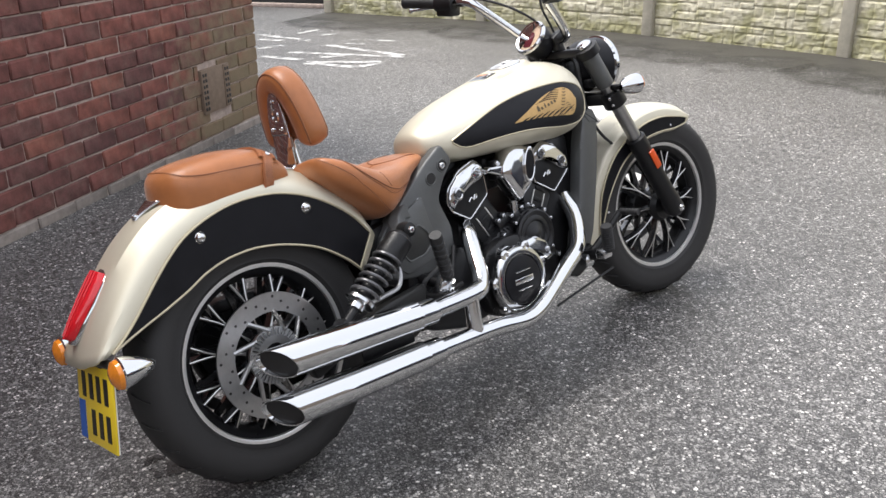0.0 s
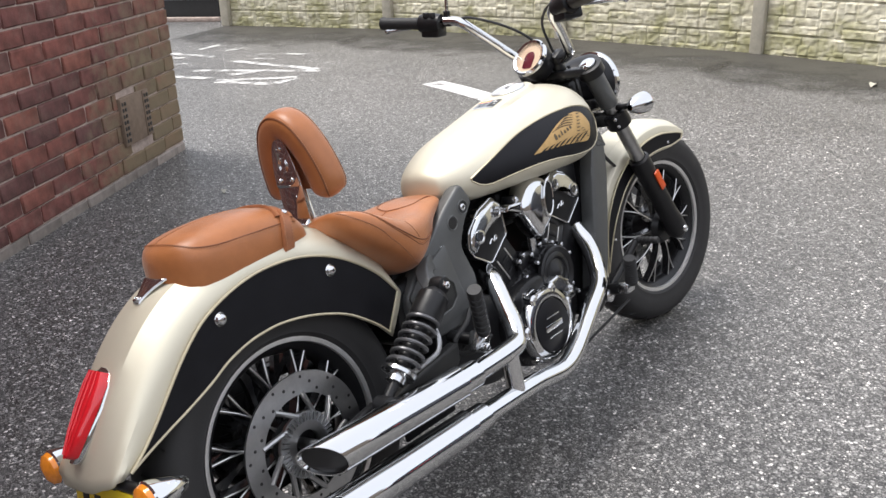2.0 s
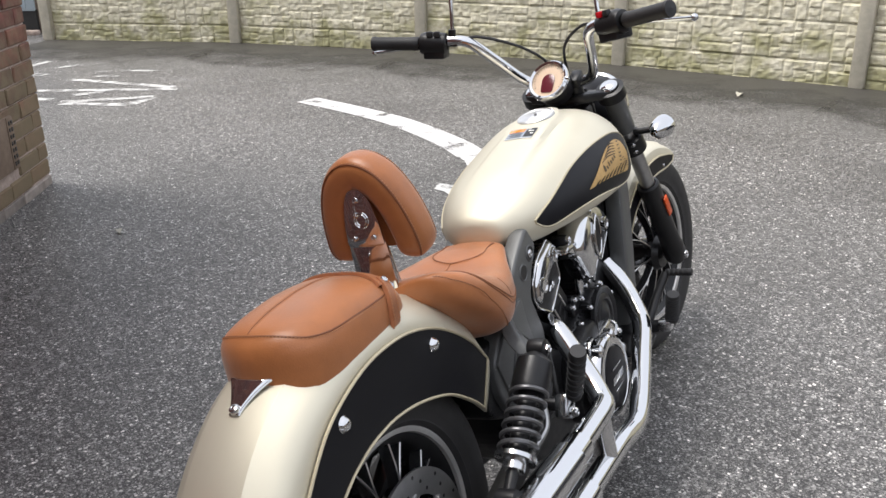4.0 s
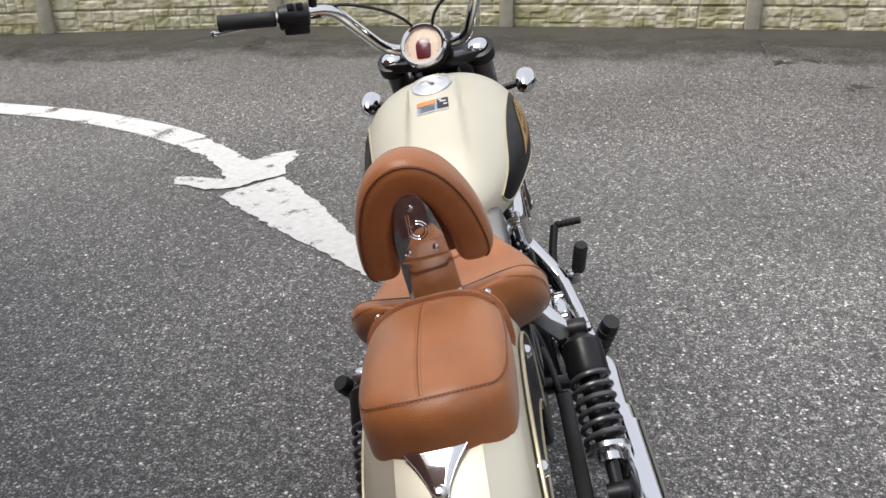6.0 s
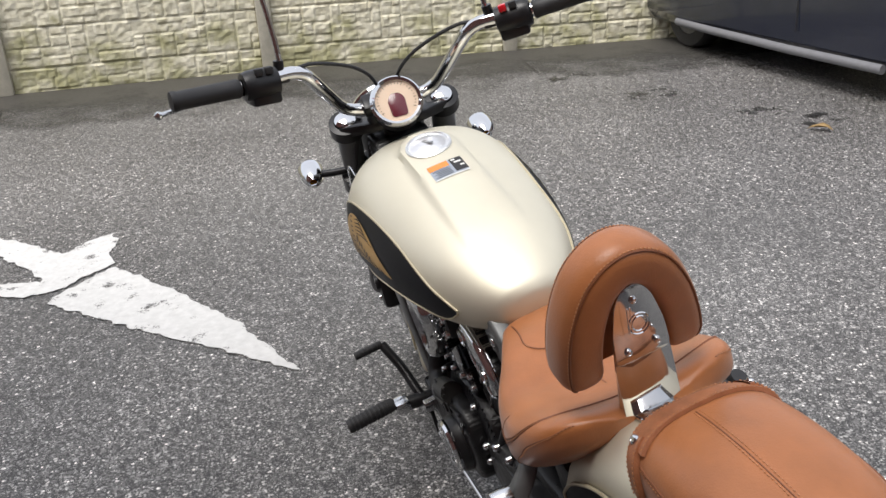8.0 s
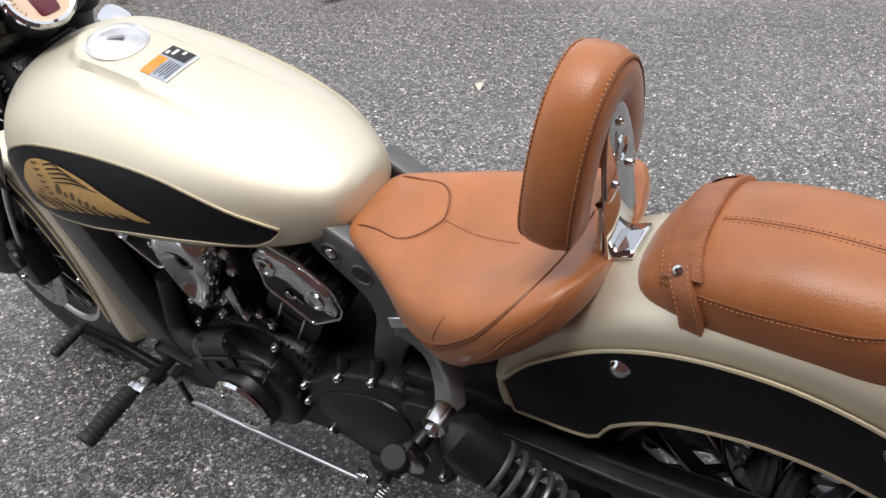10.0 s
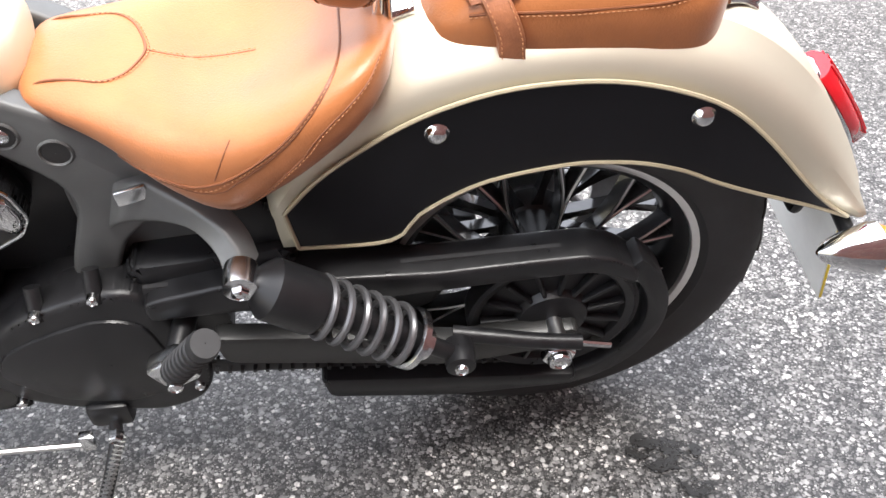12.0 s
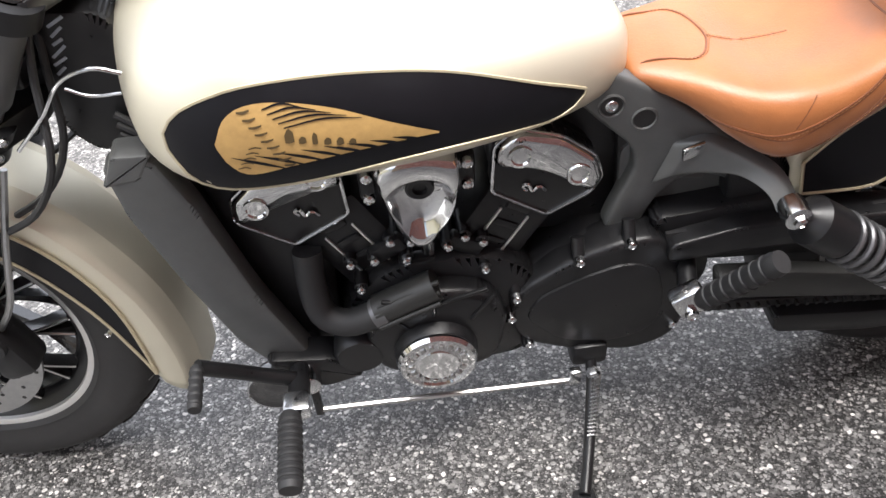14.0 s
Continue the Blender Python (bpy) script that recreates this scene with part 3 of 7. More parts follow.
STONE = stone_material()
POST = material("grey_concrete_post", (0.44, 0.41, 0.33), 0.88, 0.0, vary=0.2, scale=12, bump=0.5, bump_scale=90, rand=0.06)
posts = [(2.98, 11.25), (4.36, 9.65), (5.42, 7.87), (6.22, 6.08), (6.74, 4.17), (7.12, 2.25), (7.45, 0.33), (8.22, -1.48), (9.0, -3.25), (9.8, -5.0)]
fence = tagged(new("concrete_fence"), "weathered cream concrete post and panel fence with stone-pattern faces", "fence", kind="structure")


def stones(length, height, rng):
    """Splits a panel's face into uneven rectangles."""
    todo, done = [(0.0, 0.0, length, height)], []
    while todo:
        x, z, w, h = todo.pop()
        if w > 0.34 or (w > 0.15 and rng.random() < 0.55 and w > h * 0.9):
            f = w * rng.uniform(0.35, 0.65)
            todo += [(x, z, f, h), (x + f, z, w - f, h)]
        elif h > 0.16 or (h > 0.11 and rng.random() < 0.45):
            f = h * rng.uniform(0.38, 0.62)
            todo += [(x, z, w, f), (x, z + f, w, h - f)]
        else:
            done.append((x, z, w, h, rng.uniform(0.006, 0.016), rng.uniform(-0.03, 0.03), rng.uniform(-0.05, 0.05)))
    return done


def stone_panel(length, height, seed, step):
    rng = random.Random(seed)
    cells = stones(length, height, rng)
    nx, nz = max(2, int(length / step)), max(2, int(height / step))
    X, Z = np.meshgrid(np.linspace(0, length, nx + 1), np.linspace(0, height, nz + 1))
    D = np.zeros_like(X)
    for x, z, w, h, d, tx, tz in cells:
        inside = (X >= x) & (X <= x + w) & (Z >= z) & (Z <= z + h)
        edge = np.minimum(np.minimum(X - x, x + w - X), np.minimum(Z - z, z + h - Z))
        lift = np.clip(edge / 0.011, 0, 1) ** 0.7 * (d + tx * (X - x - w / 2) + tz * (Z - z - h / 2))
        D = np.where(inside, np.maximum(D, lift), D)
    for j in range(nz + 1):
        for i in range(nx + 1):
            if 0 < j < nz and 0 < i < nx:
                D[j, i] += 0.007 * noise.noise(Vector((X[j, i] * 22, seed * 3.1, Z[j, i] * 30)))
    verts = [(x, -d, z) for x, d, z in zip(X.ravel(), D.ravel(), Z.ravel())]
    k = nx + 1
    faces = [(j * k + i, j * k + i + 1, (j + 1) * k + i + 1, (j + 1) * k + i) for j in range(nz) for i in range(nx)]
    b0 = len(verts)
    verts += [(0, 0.05, 0), (length, 0.05, 0), (length, 0.05, height), (0, 0.05, height)]
    faces += [(b0 + 1, b0, b0 + 3, b0 + 2)]
    top = [nz * k + i for i in range(k)]
    faces += [tuple(top) + (b0 + 2, b0 + 3)]
    me = bpy.data.meshes.new("fence_panel")
    me.from_pydata(verts, [], faces)
    me.materials.append(STONE)
    return me


for i, (x, y) in enumerate(posts):
    q = posts[min(i + 1, len(posts) - 1)]
    p = posts[max(i - 1, 0)]
    a = math.degrees(math.atan2(q[1] - p[1], q[0] - p[0]))
    part("fence_post", block((0.115, 0.13, 2.0), pose(x, y, 1.0, 0, 0, a), 0.014), POST, fence)
for i, ((x0, y0), (x1, y1)) in enumerate(zip(posts, posts[1:])):
    d = Vector((x1 - x0, y1 - y0, 0))
    a = math.degrees(math.atan2(d.y, d.x))
    levels = [(-0.12, 0.297), (0.18, 0.297), (0.48, 0.297), (0.78, 0.297), (1.08, 0.297), (1.38, 0.297), (1.68, 0.25)]
    for k, (z, h) in enumerate(levels):
        ob = new("fence_panel", stone_panel(d.length - 0.10, h, 10 * i + k, 0.016 if k < 3 and i < 6 else 0.05))
        ob.parent = fence
        ob.matrix_local = pose(x0, y0, z, 0, 0, a) @ pose(0.05, 0.0, 0)
    # a dark band on the asphalt, densest at the foot of the fence
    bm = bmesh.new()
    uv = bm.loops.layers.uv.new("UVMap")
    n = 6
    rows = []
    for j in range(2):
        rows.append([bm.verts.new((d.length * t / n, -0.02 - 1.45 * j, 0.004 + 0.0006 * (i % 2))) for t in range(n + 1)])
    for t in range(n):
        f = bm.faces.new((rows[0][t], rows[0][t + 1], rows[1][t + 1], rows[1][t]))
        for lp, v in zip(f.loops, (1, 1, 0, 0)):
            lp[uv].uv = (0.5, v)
    ob = part("dark_band", bm, DARK_FILM, fence, smooth=False)
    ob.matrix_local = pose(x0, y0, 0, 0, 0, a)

# ---- parked car ----
NAVY = material("dark_navy_car_paint", (0.012, 0.015, 0.028), 0.25, 0.0, vary=0.1, scale=5, coat=0.6)
TRIMG = material("grey_plastic_trim", (0.16, 0.16, 0.17), 0.5, 0.0, vary=0.1)
GLASSD = material("dark_car_glass", (0.02, 0.022, 0.025), 0.05, 0.0, coat=0.5)
car = tagged(new("car"), "dark navy hatchback parked on the asphalt beside the fence", "car")
car.matrix_world = Matrix.Translation((4.11, -0.10, 0)) @ pose(0, 0, 0, 0, 0, 21.0)
rings = []
for x, top, bot in [(0.0, 0.62, 0.28), (0.05, 0.80, 0.22), (0.3, 0.92, 0.19), (0.9, 0.95, 0.17), (1.6, 0.95, 0.17), (2.3, 0.92, 0.17), (2.9, 0.86, 0.17), (3.38, 0.76, 0.19), (3.60, 0.56, 0.26)]:
    w = 0.82 if 0.2 < x < 3.4 else 0.70
    rings.append([(x, -0.83 + w * c, z) for c, z in ((1.0, bot + 0.08), (1.02, (top + bot) / 2), (0.96, top), (-0.96, top), (-1.02, (top + bot) / 2), (-1.0, bot + 0.08), (-0.92, bot), (0.92, bot))])
body = part("body", loft(rings), NAVY, car, "dark navy body", angle=30)
cab = [(0.20, 0.72, 0.93), (0.42, 0.66, 1.40), (1.55, 0.64, 1.44), (2.35, 0.72, 0.93)]
part("cabin", loft([[(x, -0.83 + w * c, z) for c, z in ((1.0, 0.90), (0.90, zt), (-0.90, zt), (-1.0, 0.90))] for x, w, zt in cab]), GLASSD, body, "dark side windows")
part("roof", block((1.15, 1.16, 0.04), pose(0.98, -0.83, 1.44), 0.015), NAVY, body)
part("sill_trim", tube([(0.80, 0.0, 0.205), (1.6, 0.005, 0.20), (2.45, 0.0, 0.205), (2.95, -0.02, 0.21)], 0.024, 10, flat=1.2), TRIMG, body, "grey sill trim")
part("door_seam", tube([(1.55, 0.008, 0.32), (1.55, 0.012, 0.6), (1.52, -0.01, 0.9)], 0.004, 6), INK_AND_GAP, body)
for x in (0.42, 2.95):
    for y in (-0.20, -1.46):
        car_wheel = part("wheel", lathe([(0.19, -0.09), (0.28, -0.085), (0.295, -0.06), (0.295, 0.06), (0.28, 0.085), (0.19, 0.09)], (x, y, 0.295), (0, 1, 0), 36), RUBBER, car, "black car tyre and alloy wheel")
        part("wheel_rim", lathe([(0.19, -0.08), (0.17, -0.05), (0.17, 0.05), (0.19, 0.08), (0.15, 0.06), (0.0005, 0.05)], (x, y, 0.295), (0, 1, 0), 30), SPRING, car_wheel)
part("bumper", block((0.12, 1.5, 0.30), pose(0.0, -0.83, 0.42), 0.05), NAVY, car, "rear bumper")
for y in (-0.2, -1.46):
    part("tail_lamp", block((0.04, 0.22, 0.16), pose(0.045, y, 0.72), 0.02), REDLENS, car, "red tail lamp")

# ---- unseen plain walls, added to close the yard and darken chrome reflections ----
UNSEEN_WALL = material("unseen_wall_dark", (0.16, 0.135, 0.115), 0.9, 0.0, vary=0.25, scale=4, bump=0.6, bump_scale=60)
for name, size, at, turn in (("unseen_wall_south", (22.0, 0.3, 4.6), (2.0, -8.5, 2.3), 0), ("unseen_wall_west", (14.0, 0.3, 4.6), (-8.5, -2.0, 2.3), 90)):
    w = tagged(part(name, block(size, pose(*at, 0, 0, turn), 0.02), UNSEEN_WALL, smooth=False), "plain dark wall added out of view, for dark reflections", "wall", kind="structure")
# ---- motorcycle ----
bike = tagged(new("motorcycle"), "champagne and black cruiser motorcycle with tan leather seats", "motorcycle")
bike.matrix_world = pose(BX, BY, BZ, 0, 0, YAW) @ pose(0, 0, 0, LEAN, 0, 0)
HEAD = Vector((1.20, 0, 0.86))
STEER = Matrix.Translation(HEAD) @ Matrix.Rotation(radians(-8.0), 4, Vector((-0.515, 0, 0.857))) @ Matrix.Translation(-HEAD)


def ring_xz(c, y, r, n=40):
    return [(c[0] + r * math.cos(2 * math.pi * k / n), y, c[1] + r * math.sin(2 * math.pi * k / n)) for k in range(n)]


def brake_disc(parent, y, side):
    d = part("brake_disc", lathe([(0.104, y - 0.0025), (0.149, y - 0.0025), (0.149, y + 0.0025), (0.104, y + 0.0025), (0.104, y - 0.0025)], (0, 0, 0), (0, 1, 0), 64), STEEL, parent, "drilled steel brake disc")
    # flat black dots on the disc paint the dark of drilled holes
    hole = None
    for k in range(36):
        a = 2 * math.pi * k / 36
        rad = (0.114, 0.127, 0.139)[k % 3]
        if hole is None:
            hole = part("drill_dot", lathe([(0.0001, y + side * 0.0029), (0.0035, y + side * 0.0029), (0.0035, y + side * 0.002)], (0, 0, 0), (0, 1, 0), 8), INK_AND_GAP, d)
            ob = hole
        else:
            ob = new("drill_dot", hole.data)
            ob.parent = hole.parent
        ob.matrix_local = Matrix.Translation((rad * math.cos(a), 0, rad * math.sin(a)))
    for k in range(9):
        a = 2 * math.pi * k / 9
        part("carrier_arm", tube([(0.06 * math.cos(a - 0.5), y, 0.06 * math.sin(a - 0.5)), (0.085 * math.cos(a - 0.15), y, 0.085 * math.sin(a - 0.15)), (0.108 * math.cos(a), y, 0.108 * math.sin(a))], 0.006, 8, n=6), STEEL, d)
    part("disc_carrier", lathe([(0.03, y - 0.006), (0.068, y - 0.004), (0.068, y + 0.004), (0.03, y + 0.006)], (0, 0, 0), (0, 1, 0), 36), STEEL, d)
    bm = bmesh.new()
    for k in range(40):
        a = 2 * math.pi * k / 40
        block((0.016, 0.003, 0.0032), Matrix.Rotation(-a, 4, (0, 1, 0)) @ Matrix.Translation((0.058, y + side * 0.008, 0)), 0, bm)
    part("sensor_ring", bm, SATIN, d)["kind"] = "stuff"
    return d


def wheel(name, c, half, m, spokes):
    w = new(name)
    w.parent = bike
    w.matrix_local = m @ Matrix.Translation(c)
    R, r = 0.317, 0.213
    prof = [(r - 0.006, -half * 0.66), (r + 0.003, -half * 0.80), (r + 0.012, -half * 0.90), (r + 0.016, -half * 0.89), (r + 0.03, -half * 0.97)]
    for k in range(17):
        a = math.pi * (k + 1) / 18
        prof.append((R - half * 0.82 + half * 0.82 * math.sin(a) ** 0.75, -half * math.cos(a)))
    prof += [(r + 0.03, half * 0.97), (r + 0.016, half * 0.89), (r + 0.012, half * 0.90), (r + 0.003, half * 0.80), (r - 0.006, half * 0.66)]
    tyre = part("tyre", lathe(prof, (0, 0, 0), (0, 1, 0), 72), RUBBER, w, "black road tyre")
    bm = bmesh.new()
    for k in range(28):
        a = 2 * math.pi * k / 28
        for s in (-1, 1):
            rot = Matrix.Rotation(a + (0.1 if s > 0 else 0), 4, (0, 1, 0))
            pts = [rot @ Vector((R - 0.82 * half * (1 - math.cos(q) ** 0.75) + 0.0008, s * half * math.sin(q), 0.030 * (q - 0.5))) for q in (0.15, 0.4, 0.65, 0.9)]
            tube(pts, 0.0022, 5, bm)
    part("tread_groove", bm, INK_AND_GAP, tyre)["kind"] = "stuff"
    h = half * 0.76
    rim = part("rim", lathe([(r - 0.006, -h + 0.004), (r - 0.022, -h + 0.014), (r - 0.030, -h + 0.03), (r - 0.034, -0.02), (r - 0.034, 0.02), (r - 0.030, h - 0.03), (r - 0.022, h - 0.014), (r - 0.006, h - 0.004), (r - 0.012, h - 0.03), (r - 0.012, -h + 0.03), (r - 0.006, -h + 0.004)], (0, 0, 0), (0, 1, 0), 72), BLACKCAST, w, "gloss black cast rim")
    for s in (-1, 1):
        part("rim_lip", lathe([(r - 0.009, s * (h - 0.007)), (r - 0.007, s * (h + 0.0005)), (r + 0.001, s * (h + 0.003)), (r + 0.008, s * (h + 0.002)), (r + 0.008, s * (h - 0.004))], (0, 0, 0), (0, 1, 0), 72), LIP, rim, "machined silver rim edge")
    part("hub", lathe([(0.012, -0.075), (0.045, -0.073), (0.056, -0.055), (0.05, -0.04), (0.04, -0.03), (0.04, 0.03), (0.05, 0.04), (0.056, 0.055), (0.045, 0.073), (0.012, 0.075)], (0, 0, 0), (0, 1, 0), 36), BLACKCAST, w)

    def blade(s, edge):
        line = smooth_line([(0.045, s * 0.045, 0.000), (0.085, s * 0.043, 0.0075), (0.135, s * 0.036, 0.0085), (0.187, s * 0.026, -0.002)], 8)
        if edge:
            return tube([p + Vector((0, s * 0.0085, 0)) for p in line], 0.0019, 6)
        rings = []
        for i, p in enumerate(line):
            wd = 0.0045 + 0.0035 * i / 7
            rings.append([p + Vector((0, s * 0.009, -wd * 0.5)), p + Vector((0, s * 0.009, wd * 0.5)), p + Vector((0, -s * 0.012, wd)), p + Vector((0, -s * 0.012, -wd))])
        return loft(rings)
    first = {}
    for k in range(spokes):
        for s in (-1, 1):
            for flip in (-1, 1):
                key = (s, flip)
                if key not in first:
                    bmb, bme = blade(s, False), blade(s, True)
                    if flip < 0:
                        moved(bmb, Matrix.Diagonal((1, 1, -1, 1)))
                        moved(bme, Matrix.Diagonal((1, 1, -1, 1)))
                    ob = part("spoke", bmb, SPOKE, w)
                    ed = part("spoke_edge", bme, POLISHED, ob, "bright machined spoke edge")
                    first[key] = (ob, ed)
                    m0 = Matrix.Rotation(2 * math.pi * k / spokes + flip * 0.085, 4, (0, 1, 0))
                    ob.matrix_local = m0
                    ed.matrix_local = m0
                else:
                    ob = new("spoke", first[key][0].data)
                    ob.parent = w
                    ed = new("spoke_edge", first[key][1].data)
                    ed.parent = w
                    ob.matrix_local = ed.matrix_local = Matrix.Rotation(2 * math.pi * k / spokes + flip * 0.085, 4, (0, 1, 0))
    return w


rear_wheel = wheel("rear_wheel", (0, 0, 0.318), 0.078, Matrix.Identity(4), 11)
front_wheel = wheel("front_wheel", (1.582, -0.006, 0.314), 0.066, STEER, 10)
brake_disc(rear_wheel, -0.092, -1)
brake_disc(front_wheel, 0.082, 1)


# ---- fenders ----
def shell_fender(name, T, U, W, half_w, label, WR=None):
    rings = []
    for t, u, w, w2 in zip(T, U, W, WR or W):
        hw = half_w
        right = [(w2.x, hw + 0.002, w2.z), (w2.x * 0.7 + u.x * 0.3, hw + 0.003, w2.z * 0.7 + u.z * 0.3), (w2.x * 0.3 + u.x * 0.7, hw + 0.003, w2.z * 0.3 + u.z * 0.7)]
        side = [(w.x, hw + 0.002, w.z), (w.x * 0.7 + u.x * 0.3, hw + 0.003, w.z * 0.7 + u.z * 0.3), (w.x * 0.3 + u.x * 0.7, hw + 0.003, w.z * 0.3 + u.z * 0.7), (u.x, hw, u.z)]
        for k in range(1, 7):
            a = math.pi / 2 * k / 7
            y = hw * math.cos(a) ** 0.8
            ridge = 0.006 if y < hw * 0.52 else 0.0
            n = (t - u).normalized()
            side.append((u.x + (t.x - u.x) * math.sin(a) + n.x * ridge, y, u.z + (t.z - u.z) * math.sin(a) + n.z * ridge))
        n = (t - u).normalized() * 0.006
        rings.append(side + [(t.x + n.x, 0, t.z + n.z)] + [(x, -y, z) for x, y, z in reversed(right + side[3:])])
    ob = part(name, loft(rings, closed=False), CREAM, bike, label, angle=24)
    sol = ob.modifiers.new("thick", "SOLIDIFY")
    sol.thickness, sol.offset = 0.005, -1
    return ob


def fender_panel(parent, U, W, y, s, lo, hi, a, b):
    rows, up, dn = [], [], []
    for i, (u, w) in enumerate(list(zip(U, W))[a:b]):
        # the panel narrows to a point at the tail
        top = lo + 0.02 + (hi - lo - 0.02) * math.sin(math.pi / 2 * min(1.0, (b - a - 1 - i) / 15)) ** 0.9
        rows.append([(w.x + (u.x - w.x) * f, s * y, w.z + (u.z - w.z) * f) for f in (lo, lo + (top - lo) * 0.33, lo + (top - lo) * 0.66, top)])
        dn.append((rows[-1][0][0], s * (y + 0.0005), rows[-1][0][2]))
        up.append((rows[-1][-1][0], s * (y + 0.0005), rows[-1][-1][2]))
    p = part("fender_side_panel", loft(rows, closed=False), BLACK, parent, "satin black side panel")
    part("pinstripe", tube(dn + list(reversed(up)) + [dn[0]], 0.0027, 6), GOLDLINE, p, "gold pinstripe")


T = smooth_line([(0.345, 0, 0.545), (0.31, 0, 0.625), (0.23, 0, 0.695), (0.12, 0, 0.735), (0.0, 0, 0.745), (-0.10, 0, 0.732), (-0.19, 0, 0.70), (-0.27, 0, 0.64), (-0.34, 0, 0.555), (-0.39, 0, 0.475), (-0.412, 0, 0.43)], 44)
U = smooth_line([(0.335, 0, 0.52), (0.275, 0, 0.595), (0.188, 0, 0.657), (0.10, 0, 0.69), (0.015, 0, 0.698), (-0.06, 0, 0.689), (-0.14, 0, 0.66), (-0.21, 0, 0.615), (-0.28, 0, 0.558), (-0.345, 0, 0.495), (-0.392, 0, 0.445)], 44)
LIP_REAR = [(0.079, 0, 0.563), (0.007, 0, 0.575), (-0.04, 0, 0.574), (-0.081, 0, 0.568), (-0.13, 0, 0.552), (-0.174, 0, 0.529), (-0.23, 0, 0.505), (-0.275, 0, 0.488), (-0.33, 0, 0.466), (-0.38, 0, 0.443)]
W = smooth_line([(0.33, 0, 0.474), (0.207, 0, 0.472), (0.172, 0, 0.512), (0.125, 0, 0.545)] + LIP_REAR, 44)
WR = smooth_line([(0.280, 0, 0.440), (0.262, 0, 0.460), (0.232, 0, 0.488), (0.165, 0, 0.533)] + LIP_REAR, 44)
rear_fender = shell_fender("rear_fender", T, U, W, 0.105, "champagne painted rear fender with black sides", WR)
for s in (1, -1):
    fender_panel(rear_fender, U, W if s > 0 else WR, 0.1105, s, 0.02, 0.95, 1, 43)
    for x, z in ((0.153, 0.636), (-0.134 if s > 0 else -0.122, 0.634)):
        part("chrome_bolt", dome_bolt((x, s * 0.112, z), (0, s, 0), 0.0115, 0.008), CHROME, rear_fender, "domed chrome bolt")

fc = Vector((1.582, -0.006, 0.314))


def polar(rs, angles, m=44):
    return smooth_line([(fc.x + r * math.cos(radians(a)), 0, fc.z + r * math.sin(radians(a))) for r, a in zip(rs, angles)], m)


FT = polar([0.338, 0.345, 0.348, 0.348, 0.350, 0.355, 0.368, 0.385], [60, 72, 90, 110, 135, 160, 180, 196])
FU = polar([0.318, 0.322, 0.325, 0.325, 0.328, 0.332, 0.345, 0.365], [62, 72, 90, 110, 135, 160, 180, 196])
FW = polar([0.300, 0.262, 0.250, 0.250, 0.256, 0.268, 0.295, 0.335], [63, 74, 92, 110, 135, 160, 180, 194])
front_fender = shell_fender("front_fender", FT, FU, FW, 0.078, "champagne painted front fender with black sides")
front_fender.matrix_local = STEER
for s in (1, -1):
    fender_panel(front_fender, FU, FW, 0.0835, s, 0.10, 0.74, 1, 42)
    for a in (80, 172):
        part("small_bolt", sphere_bolt((fc.x + 0.275 * math.cos(radians(a)), s * 0.084, fc.z + 0.275 * math.sin(radians(a))), (0, s, 0), 0.005, 0.004, 10), CHROME, front_fender)


# ---- fuel tank ----
def superpoint(a, hw, up, down, e_up, e_dn):
    c, s = math.cos(a), math.sin(a)
    e = e_up if s > 0 else e_dn
    return hw * math.copysign(abs(c) ** (2 / e), c), (up if s > 0 else down) * math.copysign(abs(s) ** (2 / e), s)


TANK = [(0.562, 0.030, 0.700, 0.724, 0.682), (0.570, 0.058, 0.699, 0.738, 0.666), (0.588, 0.080, 0.697, 0.752, 0.652), (0.615, 0.102, 0.695, 0.767, 0.645), (0.65, 0.122, 0.694, 0.783, 0.641), (0.70, 0.144, 0.694, 0.801, 0.638), (0.80, 0.172, 0.694, 0.824, 0.636), (0.90, 0.188, 0.696, 0.846, 0.634), (1.0, 0.195, 0.698, 0.866, 0.634), (1.06, 0.194, 0.702, 0.872, 0.632), (1.105, 0.184, 0.710, 0.868, 0.644), (1.142, 0.162, 0.722, 0.857, 0.668), (1.166, 0.126, 0.738, 0.841, 0.698), (1.178, 0.07, 0.758, 0.815, 0.735)]


def tank_at(x):
    xs = [t[0] for t in TANK]
    i = min(max(1, int(np.searchsorted(xs, x))), len(xs) - 1)
    f = (x - xs[i - 1]) / (xs[i] - xs[i - 1])
    p0, p1, p2, p3 = (np.array(TANK[min(max(j, 0), len(xs) - 1)][1:]) for j in (i - 2, i - 1, i, i + 1))
    h = xs[i] - xs[i - 1]
    m1 = (p2 - p0) / max(1e-6, xs[i] - xs[max(i - 2, 0)]) * h
    m2 = (p3 - p1) / max(1e-6, xs[min(i + 1, len(xs) - 1)] - xs[i - 1]) * h
    return p1 * (2 * f ** 3 - 3 * f ** 2 + 1) + m1 * (f ** 3 - 2 * f ** 2 + f) + p2 * (3 * f ** 2 - 2 * f ** 3) + m2 * (f ** 3 - f ** 2)


def tank_side(x, z):
    """Half width of the tank at a height."""
    hw, zc, top, bot = tank_at(x)
    h, e = (top - zc, 2.35) if z > zc else (zc - bot, 2.25)
    q = min(1.0, abs(z - zc) / h)
    return hw * (1 - q ** e) ** (1 / e)


def tank_top(x, y):
    hw, zc, top, bot = tank_at(x)
    q = min(1.0, abs(y) / hw)
    return zc + (top - zc) * (1 - q ** 2.35) ** (1 / 2.35)


